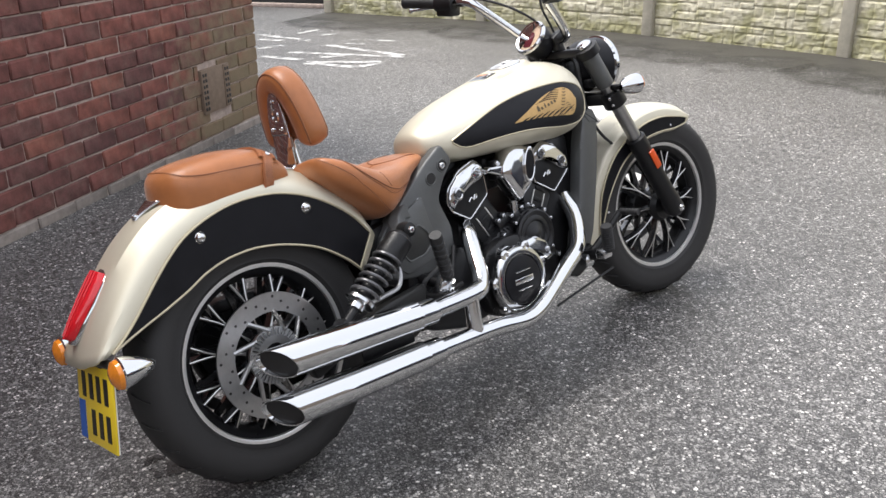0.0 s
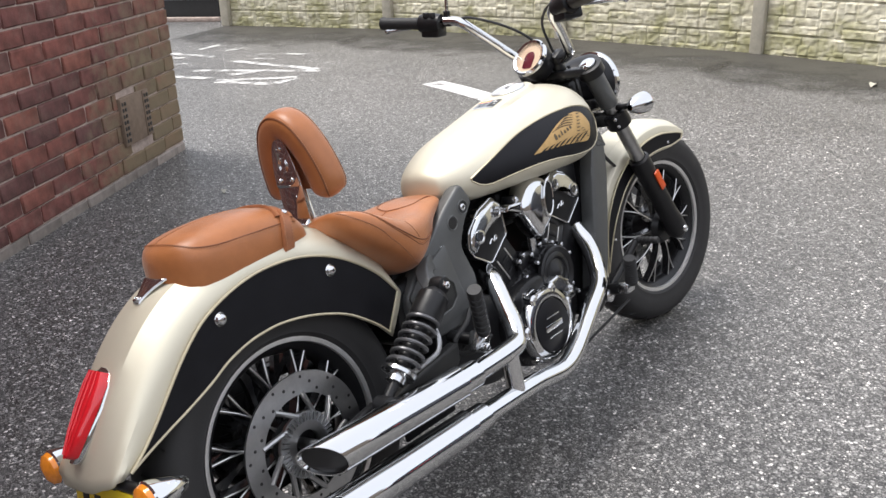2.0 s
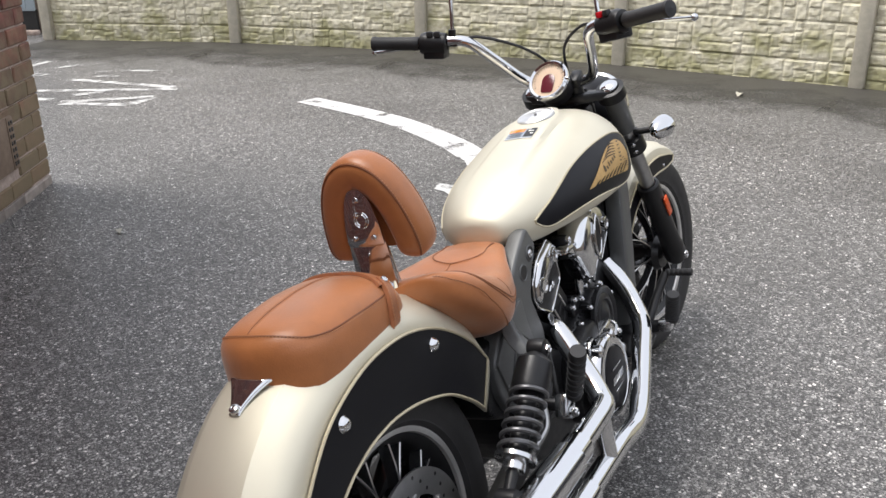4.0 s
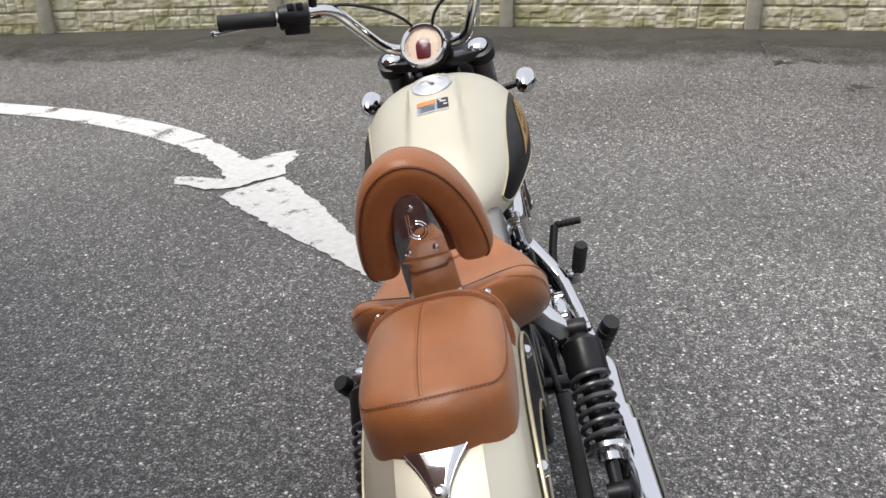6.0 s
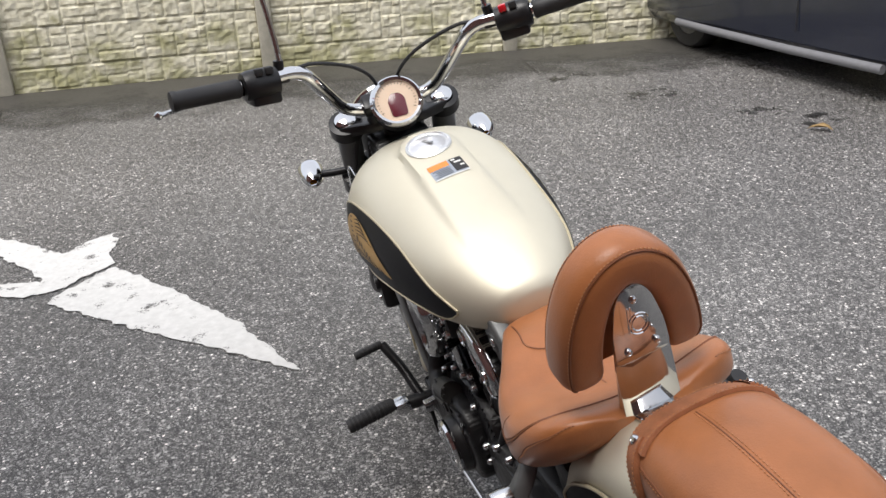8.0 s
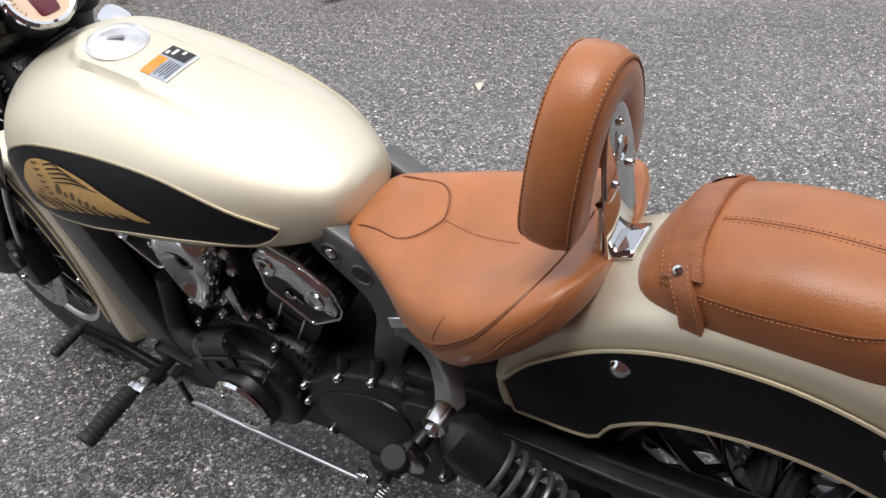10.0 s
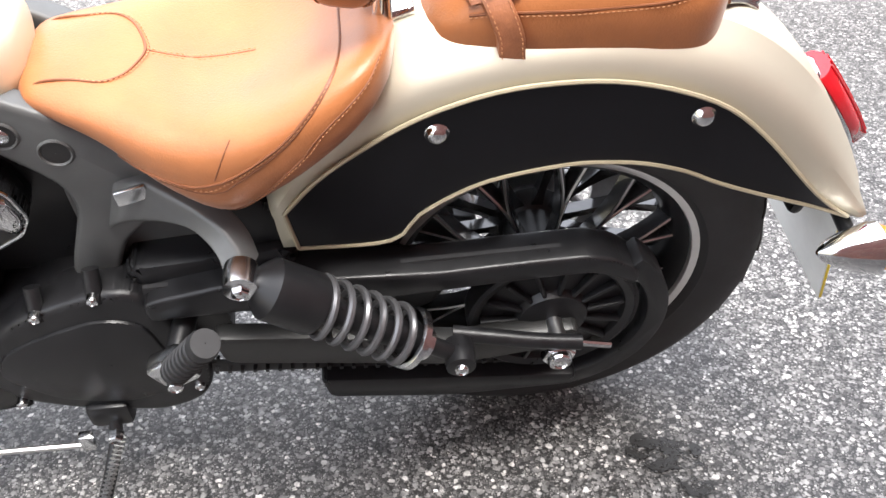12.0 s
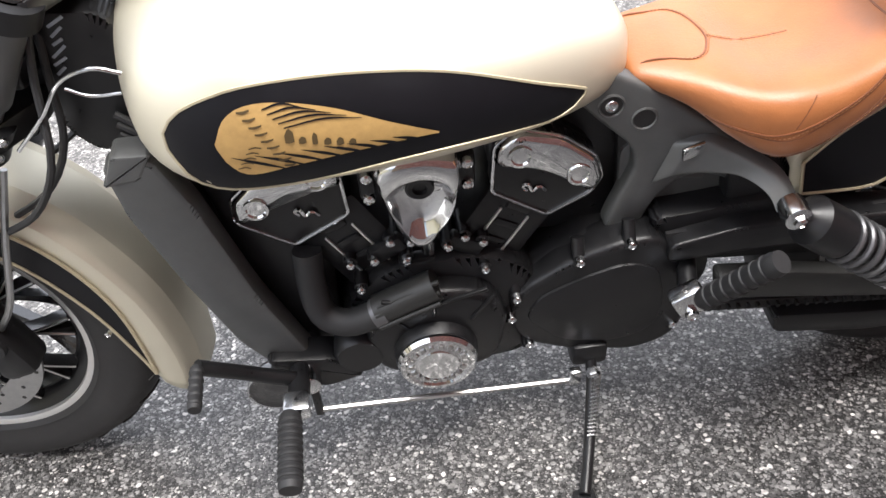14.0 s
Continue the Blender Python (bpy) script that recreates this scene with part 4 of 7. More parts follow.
def spine(x, y):
    """The raised plateau round the filler cap that fades into the tank's back."""
    fade = min(1.0, max(0.0, (x - 0.66) / 0.24))
    half = 0.063 + 0.004 * (1 - fade)
    if x > 1.0:
        half *= math.sqrt(max(0.0, 1 - ((x - 1.0) / 0.066) ** 2))
    d = (half - abs(y + 0.006)) / 0.008
    return 0.0112 * fade * min(1.0, max(0.0, d)) if half > 0.004 else 0.0


xs = [0.562, 0.565, 0.57, 0.578] + [0.59 + 0.02 * k for k in range(26)] + [0.995 + 0.008 * k for k in range(1, 13)] + [1.103] + [1.115, 1.13, 1.142, 1.152, 1.16, 1.168, 1.174, 1.178]
rings = []
for x in sorted(set(xs)):
    hw, zc, top, bot = tank_at(x)
    ring = []
    for k in range(160):
        y, z = superpoint(2 * math.pi * k / 160, hw, top - zc, zc - bot, 2.35, 2.25)
        ring.append((x, y, zc + z + (spine(x, y) if z > 0 else 0.0)))
    rings.append(ring)
tank = part("fuel_tank", loft(rings), CREAM, bike, "champagne painted teardrop fuel tank with black sides", angle=35)


def tank_patch(name, lower, upper, s, off, mat, parent, label="", n=30, rows=8):
    """A skin on the tank's flank between two edges, given as (x, z) lines from rear to front."""
    lo = smooth_line([(x, 0, z) for x, z in lower], n)
    hi = smooth_line([(x, 0, z) for x, z in upper], n)
    grid = []
    for a, b in zip(lo, hi):
        row = []
        for k in range(rows + 1):
            p = a.lerp(b, k / rows)
            row.append((p.x, s * (tank_side(p.x, p.z) + off), p.z))
        grid.append(row)
    return part(name, loft(grid, closed=False), mat, parent, label, angle=60)


low_edge = [(0.637, 0.699), (0.652, 0.687), (0.675, 0.680), (0.705, 0.682), (0.74, 0.686), (0.80, 0.690), (0.87, 0.690), (0.935, 0.684), (1.00, 0.677), (1.07, 0.679), (1.104, 0.700), (1.122, 0.738)]
high_edge = [(0.636, 0.706), (0.67, 0.725), (0.735, 0.753), (0.80, 0.775), (0.87, 0.790), (0.95, 0.800), (1.03, 0.802), (1.08, 0.792), (1.107, 0.778), (1.122, 0.758)]
for s in (1, -1):
    p = tank_patch("tank_side_panel", low_edge, high_edge, s, 0.0015, BLACK, tank, "satin black tank panel with gold pinstripe")
    edge = smooth_line([(x, 0, z) for x, z in low_edge], 30) + list(reversed(smooth_line([(x, 0, z) for x, z in high_edge], 30)))
    part("pinstripe", tube([(q.x, s * (tank_side(q.x, q.z) + 0.0012), q.z) for q in edge] + [(edge[0].x, s * (tank_side(edge[0].x, edge[0].z) + 0.0012), edge[0].z)], 0.0022, 5), GOLDLINE, p)
    # the emblem, as a plain feathered wedge
    em = tank_patch("emblem", [(0.820, 0.7165), (0.87, 0.7175), (0.93, 0.7150), (0.985, 0.7100), (1.035, 0.7050), (1.056, 0.720), (1.066, 0.742)], [(0.821, 0.7185), (0.87, 0.741), (0.93, 0.768), (0.985, 0.783), (1.026, 0.786), (1.052, 0.775), (1.067, 0.748)], s, 0.0028, LOGO, p, "gold printed feather emblem")
    for k in range(8):
        x0, ln = 0.834 + 0.0225 * k, 0.040 + 0.003 * k
        z0 = 0.7150 - 0.0012 * max(0, k - 3)
        x1, z1 = x0 + ln, z0 + 0.010 + 0.0016 * k
        tank_patch("emblem_slit", [(x0, z0 - 0.004), ((x0 + x1) / 2, (z0 + z1) / 2 - 0.0030), (x1, z1 - 0.0003)], [(x0 + 0.005, z0 - 0.0005), ((x0 + x1) / 2, (z0 + z1) / 2 + 0.0014), (x1, z1 + 0.0003)], s, 0.0040, BLACK, em, n=8, rows=2)
    for k in range(5):
        x0, z0, ln = 0.905 + 0.016 * k, 0.7545 + 0.0055 * k, 0.085 - 0.011 * k
        tank_patch("emblem_slit", [(x0, z0), (x0 + ln / 2, z0 + 0.006), (x0 + ln, z0 + 0.003)], [(x0, z0 + 0.0008), (x0 + ln / 2, z0 + 0.0082), (x0 + ln, z0 + 0.0045)], s, 0.0040, BLACK, em, n=8, rows=1)
    for k in range(9):
        xk, zk = 1.030 - 0.0050 * k, 0.782 - 0.0085 * k
        tank_patch("emblem_mark", [(xk - 0.007, zk - 0.0012), (xk, zk - 0.0034), (xk + 0.007, zk - 0.0022)], [(xk - 0.007, zk + 0.0006), (xk, zk - 0.0004), (xk + 0.007, zk)], s, 0.0040, PRINT, em, n=6, rows=1)
    for k in range(5):
        xk, zk = 1.040 - 0.004 * k, 0.716 + 0.006 * k
        tank_patch("emblem_mark", [(xk - 0.006, zk - 0.002), (xk, zk), (xk + 0.008, zk - 0.001)], [(xk - 0.006, zk - 0.0004), (xk, zk + 0.0018), (xk + 0.008, zk + 0.0004)], s, 0.0040, PRINT, em, n=6, rows=1)
    # plain slanted strokes in place of the script
    for k, (w, h) in enumerate(((0.010, 0.020), (0.008, 0.010), (0.006, 0.017), (0.008, 0.010), (0.008, 0.011), (0.008, 0.010))):
        xk = (0.986 if s > 0 else 0.910) - (0.0135 if s > 0 else -0.0135) * k
        zk = 0.7410 + 0.003 * k * (-1 if s > 0 else 1) + (0.0 if s > 0 else -0.006)
        tank_patch("script_bar", [(xk - w / 2, zk), (xk, zk - 0.001), (xk + w / 2, zk)], [(xk - w / 2, zk + h * 0.55), (xk, zk + h * 0.8), (xk + w / 2, zk + h * 0.45)], s, 0.0040, PRINT, em, n=6, rows=2)

capz = tank_top(0.988, 0) + 0.0125
cap_n = Vector((-0.2, 0, 1)).normalized()
cap = part("fuel_cap", lathe([(0.048, -0.004), (0.047, 0.002), (0.043, 0.004), (0.041, 0.002), (0.034, 0.002), (0.030, 0.005), (0.001, 0.006)], (0.988, -0.006, capz - 0.001), cap_n, 40), CAPMETAL, tank, "round satin silver fuel cap")
part("cap_latch", block((0.028, 0.008, 0.003), pose(0.988, -0.006, capz + 0.006, 0, 0, 25), 0.001), STEEL, cap)


def on_tank(xs_, ys_, lift, mat, name, parent, label=""):
    """A thin print that follows the tank's crown."""
    return part(name, loft([[(x, y, tank_top(x, y) + lift + spine(x, y)) for y in ys_] for x in xs_], closed=False), mat, parent, label)


sticker = on_tank((0.861, 0.873, 0.886, 0.899, 0.911), (-0.041, -0.022, -0.004, 0.012, 0.030), 0.0009, LABEL, "warning_sticker", tank, "printed warning sticker")
on_tank((0.893, 0.902, 0.911), (-0.012, 0.004, 0.017, 0.030), 0.0015, AMBER, "sticker_header", sticker, "orange header block")
on_tank((0.868, 0.890, 0.911), (-0.041, -0.030, -0.016), 0.0015, INK_AND_GAP, "sticker_picture", sticker, "dark printed picture")
on_tank((0.861, 0.864), (-0.041, -0.004, 0.030), 0.0017, WHITE, "sticker_border", sticker)
for k in range(5):
    x = 0.868 + 0.0048 * k
    on_tank((x, x + 0.0016), (-0.010, 0.008, 0.026 - 0.006 * (k % 2)), 0.0016, INK_AND_GAP, "print_line", sticker)
for x, y0, y1 in ((0.880, -0.038, -0.030), (0.893, -0.036, -0.022), (0.902, -0.027, -0.019)):
    on_tank((x, x + 0.005), (y0, (y0 + y1) / 2, y1), 0.0021, WHITE, "print_mark", sticker)


# ---- seats ----
class Seat:
    def __init__(self, sections, e_up, e_dn, dip=()):
        self.s, self.eu, self.ed, self.dip = sections, e_up, e_dn, dip

    def at(self, x):
        xs = [q[0] for q in self.s]
        cols = np.array([q[1:] for q in self.s])
        i = min(max(1, int(np.searchsorted(xs, x))), len(xs) - 1)
        f = (x - xs[i - 1]) / (xs[i] - xs[i - 1])
        g = lambda j: cols[min(max(j, 0), len(xs) - 1)]
        xx = lambda j: xs[min(max(j, 0), len(xs) - 1)]
        h = xs[i] - xs[i - 1]
        m1 = (g(i) - g(i - 2)) / max(1e-6, xx(i) - xx(i - 2)) * h
        m2 = (g(i + 1) - g(i - 1)) / max(1e-6, xx(i + 1) - xx(i - 1)) * h
        return g(i - 1) * (2 * f ** 3 - 3 * f ** 2 + 1) + m1 * (f ** 3 - 2 * f ** 2 + f) + g(i) * (3 * f ** 2 - 2 * f ** 3) + m2 * (f ** 3 - f ** 2)

    def point(self, x, a, out=0.0):
        hw, zc, top, bot = self.at(x)
        y, z = superpoint(a, hw, top - zc, zc - bot, self.eu, self.ed)
        if z > 0 and self.dip:
            z -= float(np.interp(x, [q[0] for q in self.dip], [q[1] for q in self.dip])) * (1 - (y / max(hw, 1e-4)) ** 2) * (z / max(1e-4, top - zc))
        n = Vector((0, math.cos(a), math.sin(a)))
        return Vector((x, y, zc + z)) + n * out

    def over(self, x, y, out=0.0):
        """The point of the upper side at that length and width."""
        hw, zc, top, bot = self.at(x)
        c = min(1.0, abs(y) / hw) ** (self.eu / 2)
        a = math.acos(c)
        return self.point(x, a if y >= 0 else math.pi - a, out)

    def mesh(self, n=40, k=48):
        a, b = self.s[0][0], self.s[-1][0]
        xs = [a + (b - a) * (0.5 - 0.5 * math.cos(math.pi * i / n)) for i in range(n + 1)]
        return loft([[self.point(x, 2 * math.pi * j / k) for j in range(k)] for x in xs])


def seam(name, pts, parent, r=0.0016, mat=SEAM):
    return part(name, tube(pts, r, 6), mat, parent)


def stitches(pts, parent, r=0.0007, gap=0.0055):
    """A row of short thread stitches along a line."""
    line = smooth_line(pts, max(8, int(sum((Vector(a) - Vector(b)).length for a, b in zip(pts, pts[1:])) / gap) * 2))
    bm = bmesh.new()
    for a, b in zip(line[::2], line[1::2]):
        tube([a, b], r, 5, bm)
    return part("stitching", bm, STITCH, parent, "contrasting thread stitching")


rider = Seat([(0.190, 0.060, 0.722, 0.742, 0.704), (0.199, 0.104, 0.720, 0.757, 0.689), (0.222, 0.140, 0.706, 0.767, 0.667), (0.26, 0.158, 0.684, 0.759, 0.630), (0.315, 0.166, 0.652, 0.736, 0.586), (0.375, 0.160, 0.626, 0.712, 0.549), (0.43, 0.142, 0.638, 0.698, 0.578), (0.49, 0.106, 0.660, 0.693, 0.628), (0.540, 0.080, 0.671, 0.692, 0.653), (0.562, 0.066, 0.673, 0.690, 0.657), (0.573, 0.042, 0.674, 0.684, 0.664)], 2.8, 2.6, [(0.19, 0.022), (0.235, 0.042), (0.28, 0.052), (0.33, 0.055), (0.40, 0.036), (0.45, 0.012), (0.50, -0.002), (0.54, -0.003), (0.576, 0.0)])
seat = part("rider_seat", rider.mesh(), LEATHER, bike, "tan leather rider seat with stitched seams", angle=60)


def on_seat(line, s, n, out, down=0.0):
    """A smooth line over the rider seat from (length, degrees above the waist) pairs, on one side."""
    return [rider.point(p.x, radians(p.y - down) if s > 0 else radians(180 - p.y + down), out) for p in smooth_line([(x, d, 0) for x, d in line], n)]


rim_line = [(0.475, -22), (0.445, -8), (0.41, -2), (0.36, 4), (0.31, 11), (0.281, 21), (0.262, 34), (0.250, 50), (0.245, 70), (0.244, 90)]
low_line = [(0.385, -38), (0.354, -25), (0.324, -13), (0.303, -5), (0.27, 3), (0.239, 9), (0.218, 16), (0.206, 31)]
for s in (1, -1):
    seam("piping", on_seat(rim_line, s, 60, 0.0003), seat, 0.0015)
    seam("seam", on_seat(rim_line[:-2], s, 50, -0.0002, 3.4), seat, 0.0010)
    stitches(on_seat(rim_line[:-2], s, 50, 0.0005, 1.7), seat)
    seam("seam", on_seat(low_line, s, 40, -0.0003), seat, 0.0009)
    stitches(on_seat(low_line, s, 40, 0.0005, 1.6), seat)
mid = radians(90)
seam("seam", [rider.point(0.334 + 0.115 * k / 10, mid, -0.0004) for k in range(11)], seat, 0.0012)
for off in (-0.32, 0.32):
    stitches([rider.point(0.334 + 0.113 * k / 10, mid + radians(off), 0.0003) for k in range(11)], seat)
half_arc = [(0.568, 0.056), (0.545, 0.054), (0.515, 0.055), (0.485, 0.059), (0.465, 0.046), (0.453, 0.022)]
arc = smooth_line([rider.over(x, y, 0.0002) for x, y in half_arc + [(0.448, 0.0)] + [(x, -y) for x, y in reversed(half_arc)]], 44)
seam("seam", arc, seat, 0.0016)
stitches([p + Vector((-0.004, 0, 0.0006)) for p in arc[8:-8]], seat)
# the fold where the back bolster rises
for s in (1, -1):
    seam("fold", on_seat([(0.377, 4), (0.370, 12), (0.363, 21), (0.356, 30)], s, 12, -0.0004), seat, 0.0009)

pill = Seat([(-0.167, 0.017, 0.728, 0.757, 0.696), (-0.1625, 0.037, 0.729, 0.770, 0.684), (-0.153, 0.058, 0.730, 0.780, 0.675), (-0.140, 0.077, 0.732, 0.788, 0.669), (-0.122, 0.090, 0.733, 0.793, 0.666), (-0.087, 0.0965, 0.733, 0.799, 0.667), (-0.054, 0.0985, 0.734, 0.802, 0.671), (-0.006, 0.0995, 0.734, 0.804, 0.683), (0.0614, 0.096, 0.731, 0.798, 0.694), (0.110, 0.086, 0.725, 0.782, 0.693), (0.144, 0.0695, 0.716, 0.753, 0.690), (0.161, 0.043, 0.708, 0.728, 0.690)], 2.8, 4.0)
pillion = part("pillion_seat", pill.mesh(), LEATHER, bike, "tan leather pillion seat with strap", angle=60)
pillion.matrix_local = pose(0, -0.0045, 0)
half_loop = [(0.118, 24), (0.077, 20), (0.03, 17), (-0.036, 17), (-0.085, 21), (-0.118, 31), (-0.134, 47), (-0.143, 68), (-0.146, 90)]
edge = smooth_line([(x, d, 0) for x, d in half_loop + [(x, 180 - d) for x, d in reversed(half_loop[:-1])]], 90)
loop = [pill.point(p.x, radians(p.y), 0.0002) for p in edge]
seam("seam", loop, pillion, 0.0015)
stitches([pill.point(p.x, radians(p.y - 3.0 * math.cos(radians(p.y))), 0.0006) - Vector((0.003 * math.sin(radians(p.y)) ** 4, 0, 0)) for p in edge], pillion)
seam("seam", [pill.point(-0.142 + 0.217 * k / 20, radians(88), -0.0004) for k in range(21)], pillion, 0.0011)
for off in (-1.2, 1.2):
    stitches([pill.point(-0.142 + 0.217 * k / 20, radians(88 + off), 0.0004) for k in range(21)], pillion)


def strap_skin(name, x0, x1, a0, a1, out, parent, label=""):
    """A leather band laid over the pillion between two turns, with rolled edges."""
    turns = [radians(a0 + (a1 - a0) * k / 30) for k in range(31)]
    sweep = lambda a: 0.028 * (max(0.0, math.sin(a)) - 0.75) + 0.010 * min(0.0, math.sin(a))
    rows = [[pill.point(x + sweep(a), a, d) for a in turns] for x, d in ((x0, 0.0005), (x0 + 0.0015, out), ((x0 + x1) / 2, out + 0.0004), (x1 - 0.0015, out), (x1, 0.0005))]
    ob = part(name, loft(rows, closed=False), STRAP, parent, label)
    for x in (x0 + 0.004, x1 - 0.004):
        stitches([pill.point(x + sweep(a), a, out + 0.0008) for a in turns[1:-1]], ob)
    return ob


strap = strap_skin("strap", 0.074, 0.123, 34, 146, 0.0055, pillion, "worn tan leather strap")
for a0, a1 in ((-27, 49), (207, 131)):
    strap_skin("strap_end", 0.085, 0.113, a0, a1, 0.0078, strap, "narrow strap end with a rivet")
    a = radians(a1 - 8 if a0 < 0 else a1 + 8)
    part("rivet", sphere_bolt(pill.point(0.099 + 0.028 * (math.sin(a) - 0.75), a, 0.0090), (0, math.cos(a), math.sin(a)), 0.0062, 0.003, 14), CHROME, strap, "chrome rivet")

# pillion bracket
def on_fender(x, y, lift):
    """A point over the crown of the rear fender."""
    xs_, zs_ = [p.x for p in reversed(T)], [p.z for p in reversed(T)]
    z = float(np.interp(x, xs_, zs_))
    slope = (float(np.interp(x + 0.03, xs_, zs_)) - float(np.interp(x - 0.03, xs_, zs_))) / 0.06
    nrm = Vector((-slope, 0, 1)).normalized()
    return Vector((x, y, z - 0.9 * y * y)) + nrm * (lift + 0.0035)


rows = []
for k in range(13):
    f = k / 12
    half_w = 0.030 * (1 - f) ** 1.4 + 0.008
    rows.append([on_fender(-0.158 - 0.052 * f, half_w * q, 0.006 * (1 - f) + 0.003) for q in (-1, -0.5, 0, 0.5, 1)])
bracket = part("seat_bracket", loft(rows, closed=False), CHROME, bike, "chrome triangular seat bracket")
for q in (0, 4):
    part("bracket_edge", tube([row[q] for row in rows], 0.0022, 8), SATIN, bracket)
thick = bracket.modifiers.new("thick", "SOLIDIFY")
thick.thickness, thick.offset = 0.003, 1
part("bracket_bolt", sphere_bolt(on_fender(-0.204, 0, 0.007), (-0.45, 0, 0.9), 0.0085, 0.006, 12), SATIN, bracket)

# ---- backrest ----
rows = [[on_fender(0.164 + 0.006 * k, y, 0.003) for y in (-0.030, -0.015, 0, 0.015, 0.030)] for k in range(8)]
tray = part("backrest_foot_plate", loft(rows, closed=False), CHROME, bike, "chrome foot plate of the backrest")
tray_thick = tray.modifiers.new("thick", "SOLIDIFY")
tray_thick.thickness, tray_thick.offset = 0.005, 1
outer = [(0.090, 0.766), (0.100, 0.792), (0.095, 0.845), (0.079, 0.898), (0.051, 0.940), (0.018, 0.957)]
outer = outer + [(-y, z) for y, z in reversed(outer)]
shape = [(p.x, p.y) for p in smooth_line([(y, z, 0) for y, z in outer], 36)]


def lean(bm):
    return moved(bm, Matrix.Translation((0.22, 0, 0.77)) @ Matrix.Rotation(radians(-10), 4, (0, 1, 0)) @ Matrix.Translation((-0.22, 0, -0.77)))


u = [(0.067, 0.772), (0.069, 0.815), (0.058, 0.872), (0.034, 0.919), (0.0, 0.937)]
u = u + [(-y, z) for y, z in reversed(u[:-1])]
line = smooth_line([(0.2415, y, z) for y, z in u], 56)


def rim_ring(i, q, grow=0.0):
    """A squarish roll, fuller on the outside, that thins towards the opening and the back."""
    p = line[i]
    deep = 0.036 * (0.95 + 0.05 * abs(i - 27.5) / 27.5) + grow
    t = (line[min(i + 1, 55)] - line[max(i - 1, 0)]).normalized()
    nn = t.cross(Vector((1, 0, 0))).normalized()
    if nn.dot(p - Vector((0.2415, 0, 0.86))) < 0:
        nn = -nn
    sc = (0.45, 0.72, 0.88, 0.96)[min(i, 55 - i)] if min(i, 55 - i) < 4 else 1.0
    c, s = math.cos(q), math.sin(q)
    w = (0.034 * (1.0 if s > -0.2 else 1 + 0.15 * (s + 0.2)) if c > 0 else 0.026) + grow
    return p + nn * (w * sc * math.copysign(abs(c) ** 0.62, c)) + Vector((deep * sc * math.copysign(abs(s) ** 0.62, s), 0, 0))


bm = loft([[rim_ring(i, 2 * math.pi * k / 32) for k in range(32)] for i in range(56)])
rings = []
for x, f in ((0.238, 0.74), (0.252, 0.80), (0.263, 0.78), (0.271, 0.64), (0.274, 0.40), (0.275, 0.12)):
    rings.append([(x, y * f, 0.86 + (z - 0.86) * f) for y, z in shape])
loft(rings, bm=bm)
backrest = part("backrest", lean(bm), LEATHER, bike, "tan leather horseshoe backrest pad", angle=60)
TILT = Matrix.Translation((0.22, 0, 0.77)) @ Matrix.Rotation(radians(-10), 4, (0, 1, 0)) @ Matrix.Translation((-0.22, 0, -0.77))
seam("piping", [rim_ring(i, -0.80, 0.0006) for i in range(1, 55)], backrest, 0.0019).data.transform(TILT)
for q in (-0.70, 0.74):
    stitches([rim_ring(i, q, 0.0009) for i in range(1, 55)], backrest, 0.0009).data.transform(TILT)
seam("seam", [rim_ring(i, 0.80, 0.0003) for i in range(1, 55)], backrest, 0.0012).data.transform(TILT)
upright = [(-0.041, 0.708), (0.041, 0.708), (0.040, 0.800), (0.032, 0.862), (0.018, 0.895), (-0.018, 0.895), (-0.032, 0.862), (-0.040, 0.800)]
bracket_plate = part("backrest_plate", slab(rounded(upright, 0.008), 0.1905, 0.1945, 0.001, plane="yz"), CHROME, backrest, "mirror chrome backing plate")
face = rounded([(-0.0385, 0.808), (0.0385, 0.808), (0.036, 0.850), (0.026, 0.892), (0.013, 0.912), (-0.013, 0.912), (-0.026, 0.892), (-0.036, 0.850)], 0.010)
part("backrest_badge_plate", slab(face, 0.1865, 0.1900, 0.001, plane="yz"), CHROME, bracket_plate, "chrome plate with an embossed ring")
for y, z in ((0.0, 0.893), (-0.0205, 0.8245), (0.0205, 0.8245)):
    part("screw", sphere_bolt((0.1855, y, z), (-1, 0, 0), 0.0050, 0.0040, 14), SATIN, bracket_plate)
for r in (0.0145, 0.0100):
    part("plate_emblem", lathe([(r - 0.0012, 0.0), (r, 0.0012), (r + 0.0012, 0.0)], (0.1864, -0.002, 0.857), (-1, 0, 0), 28), CHROME, bracket_plate)
for y in (0.006, 0.010):
    part("plate_stroke", tube([(0.1864, y, 0.884), (0.1864, y + 0.003, 0.848)], 0.0010, 6), CHROME, bracket_plate)
foot = [(0.192, 0.716), (0.196, 0.706), (0.210, 0.699), (0.250, 0.690)]
rows = [[(x, y, z) for y in (-0.041, -0.02, 0.0, 0.02, 0.041)] for x, z in foot]
part("plate_foot", loft(rows, closed=False), CHROME, bracket_plate, "bent chrome foot under the seat").modifiers.new("thick", "SOLIDIFY").thickness = 0.004
for s in (1, -1):
    part("support_arm", tube([(0.200, s * 0.030, 0.80), (0.205, s * 0.036, 0.73), (0.215, s * 0.046, 0.690), (0.250, s * 0.055, 0.668)], 0.006, 10, n=12), CHROME, backrest)

# ---- exhaust ----
EY = -0.235


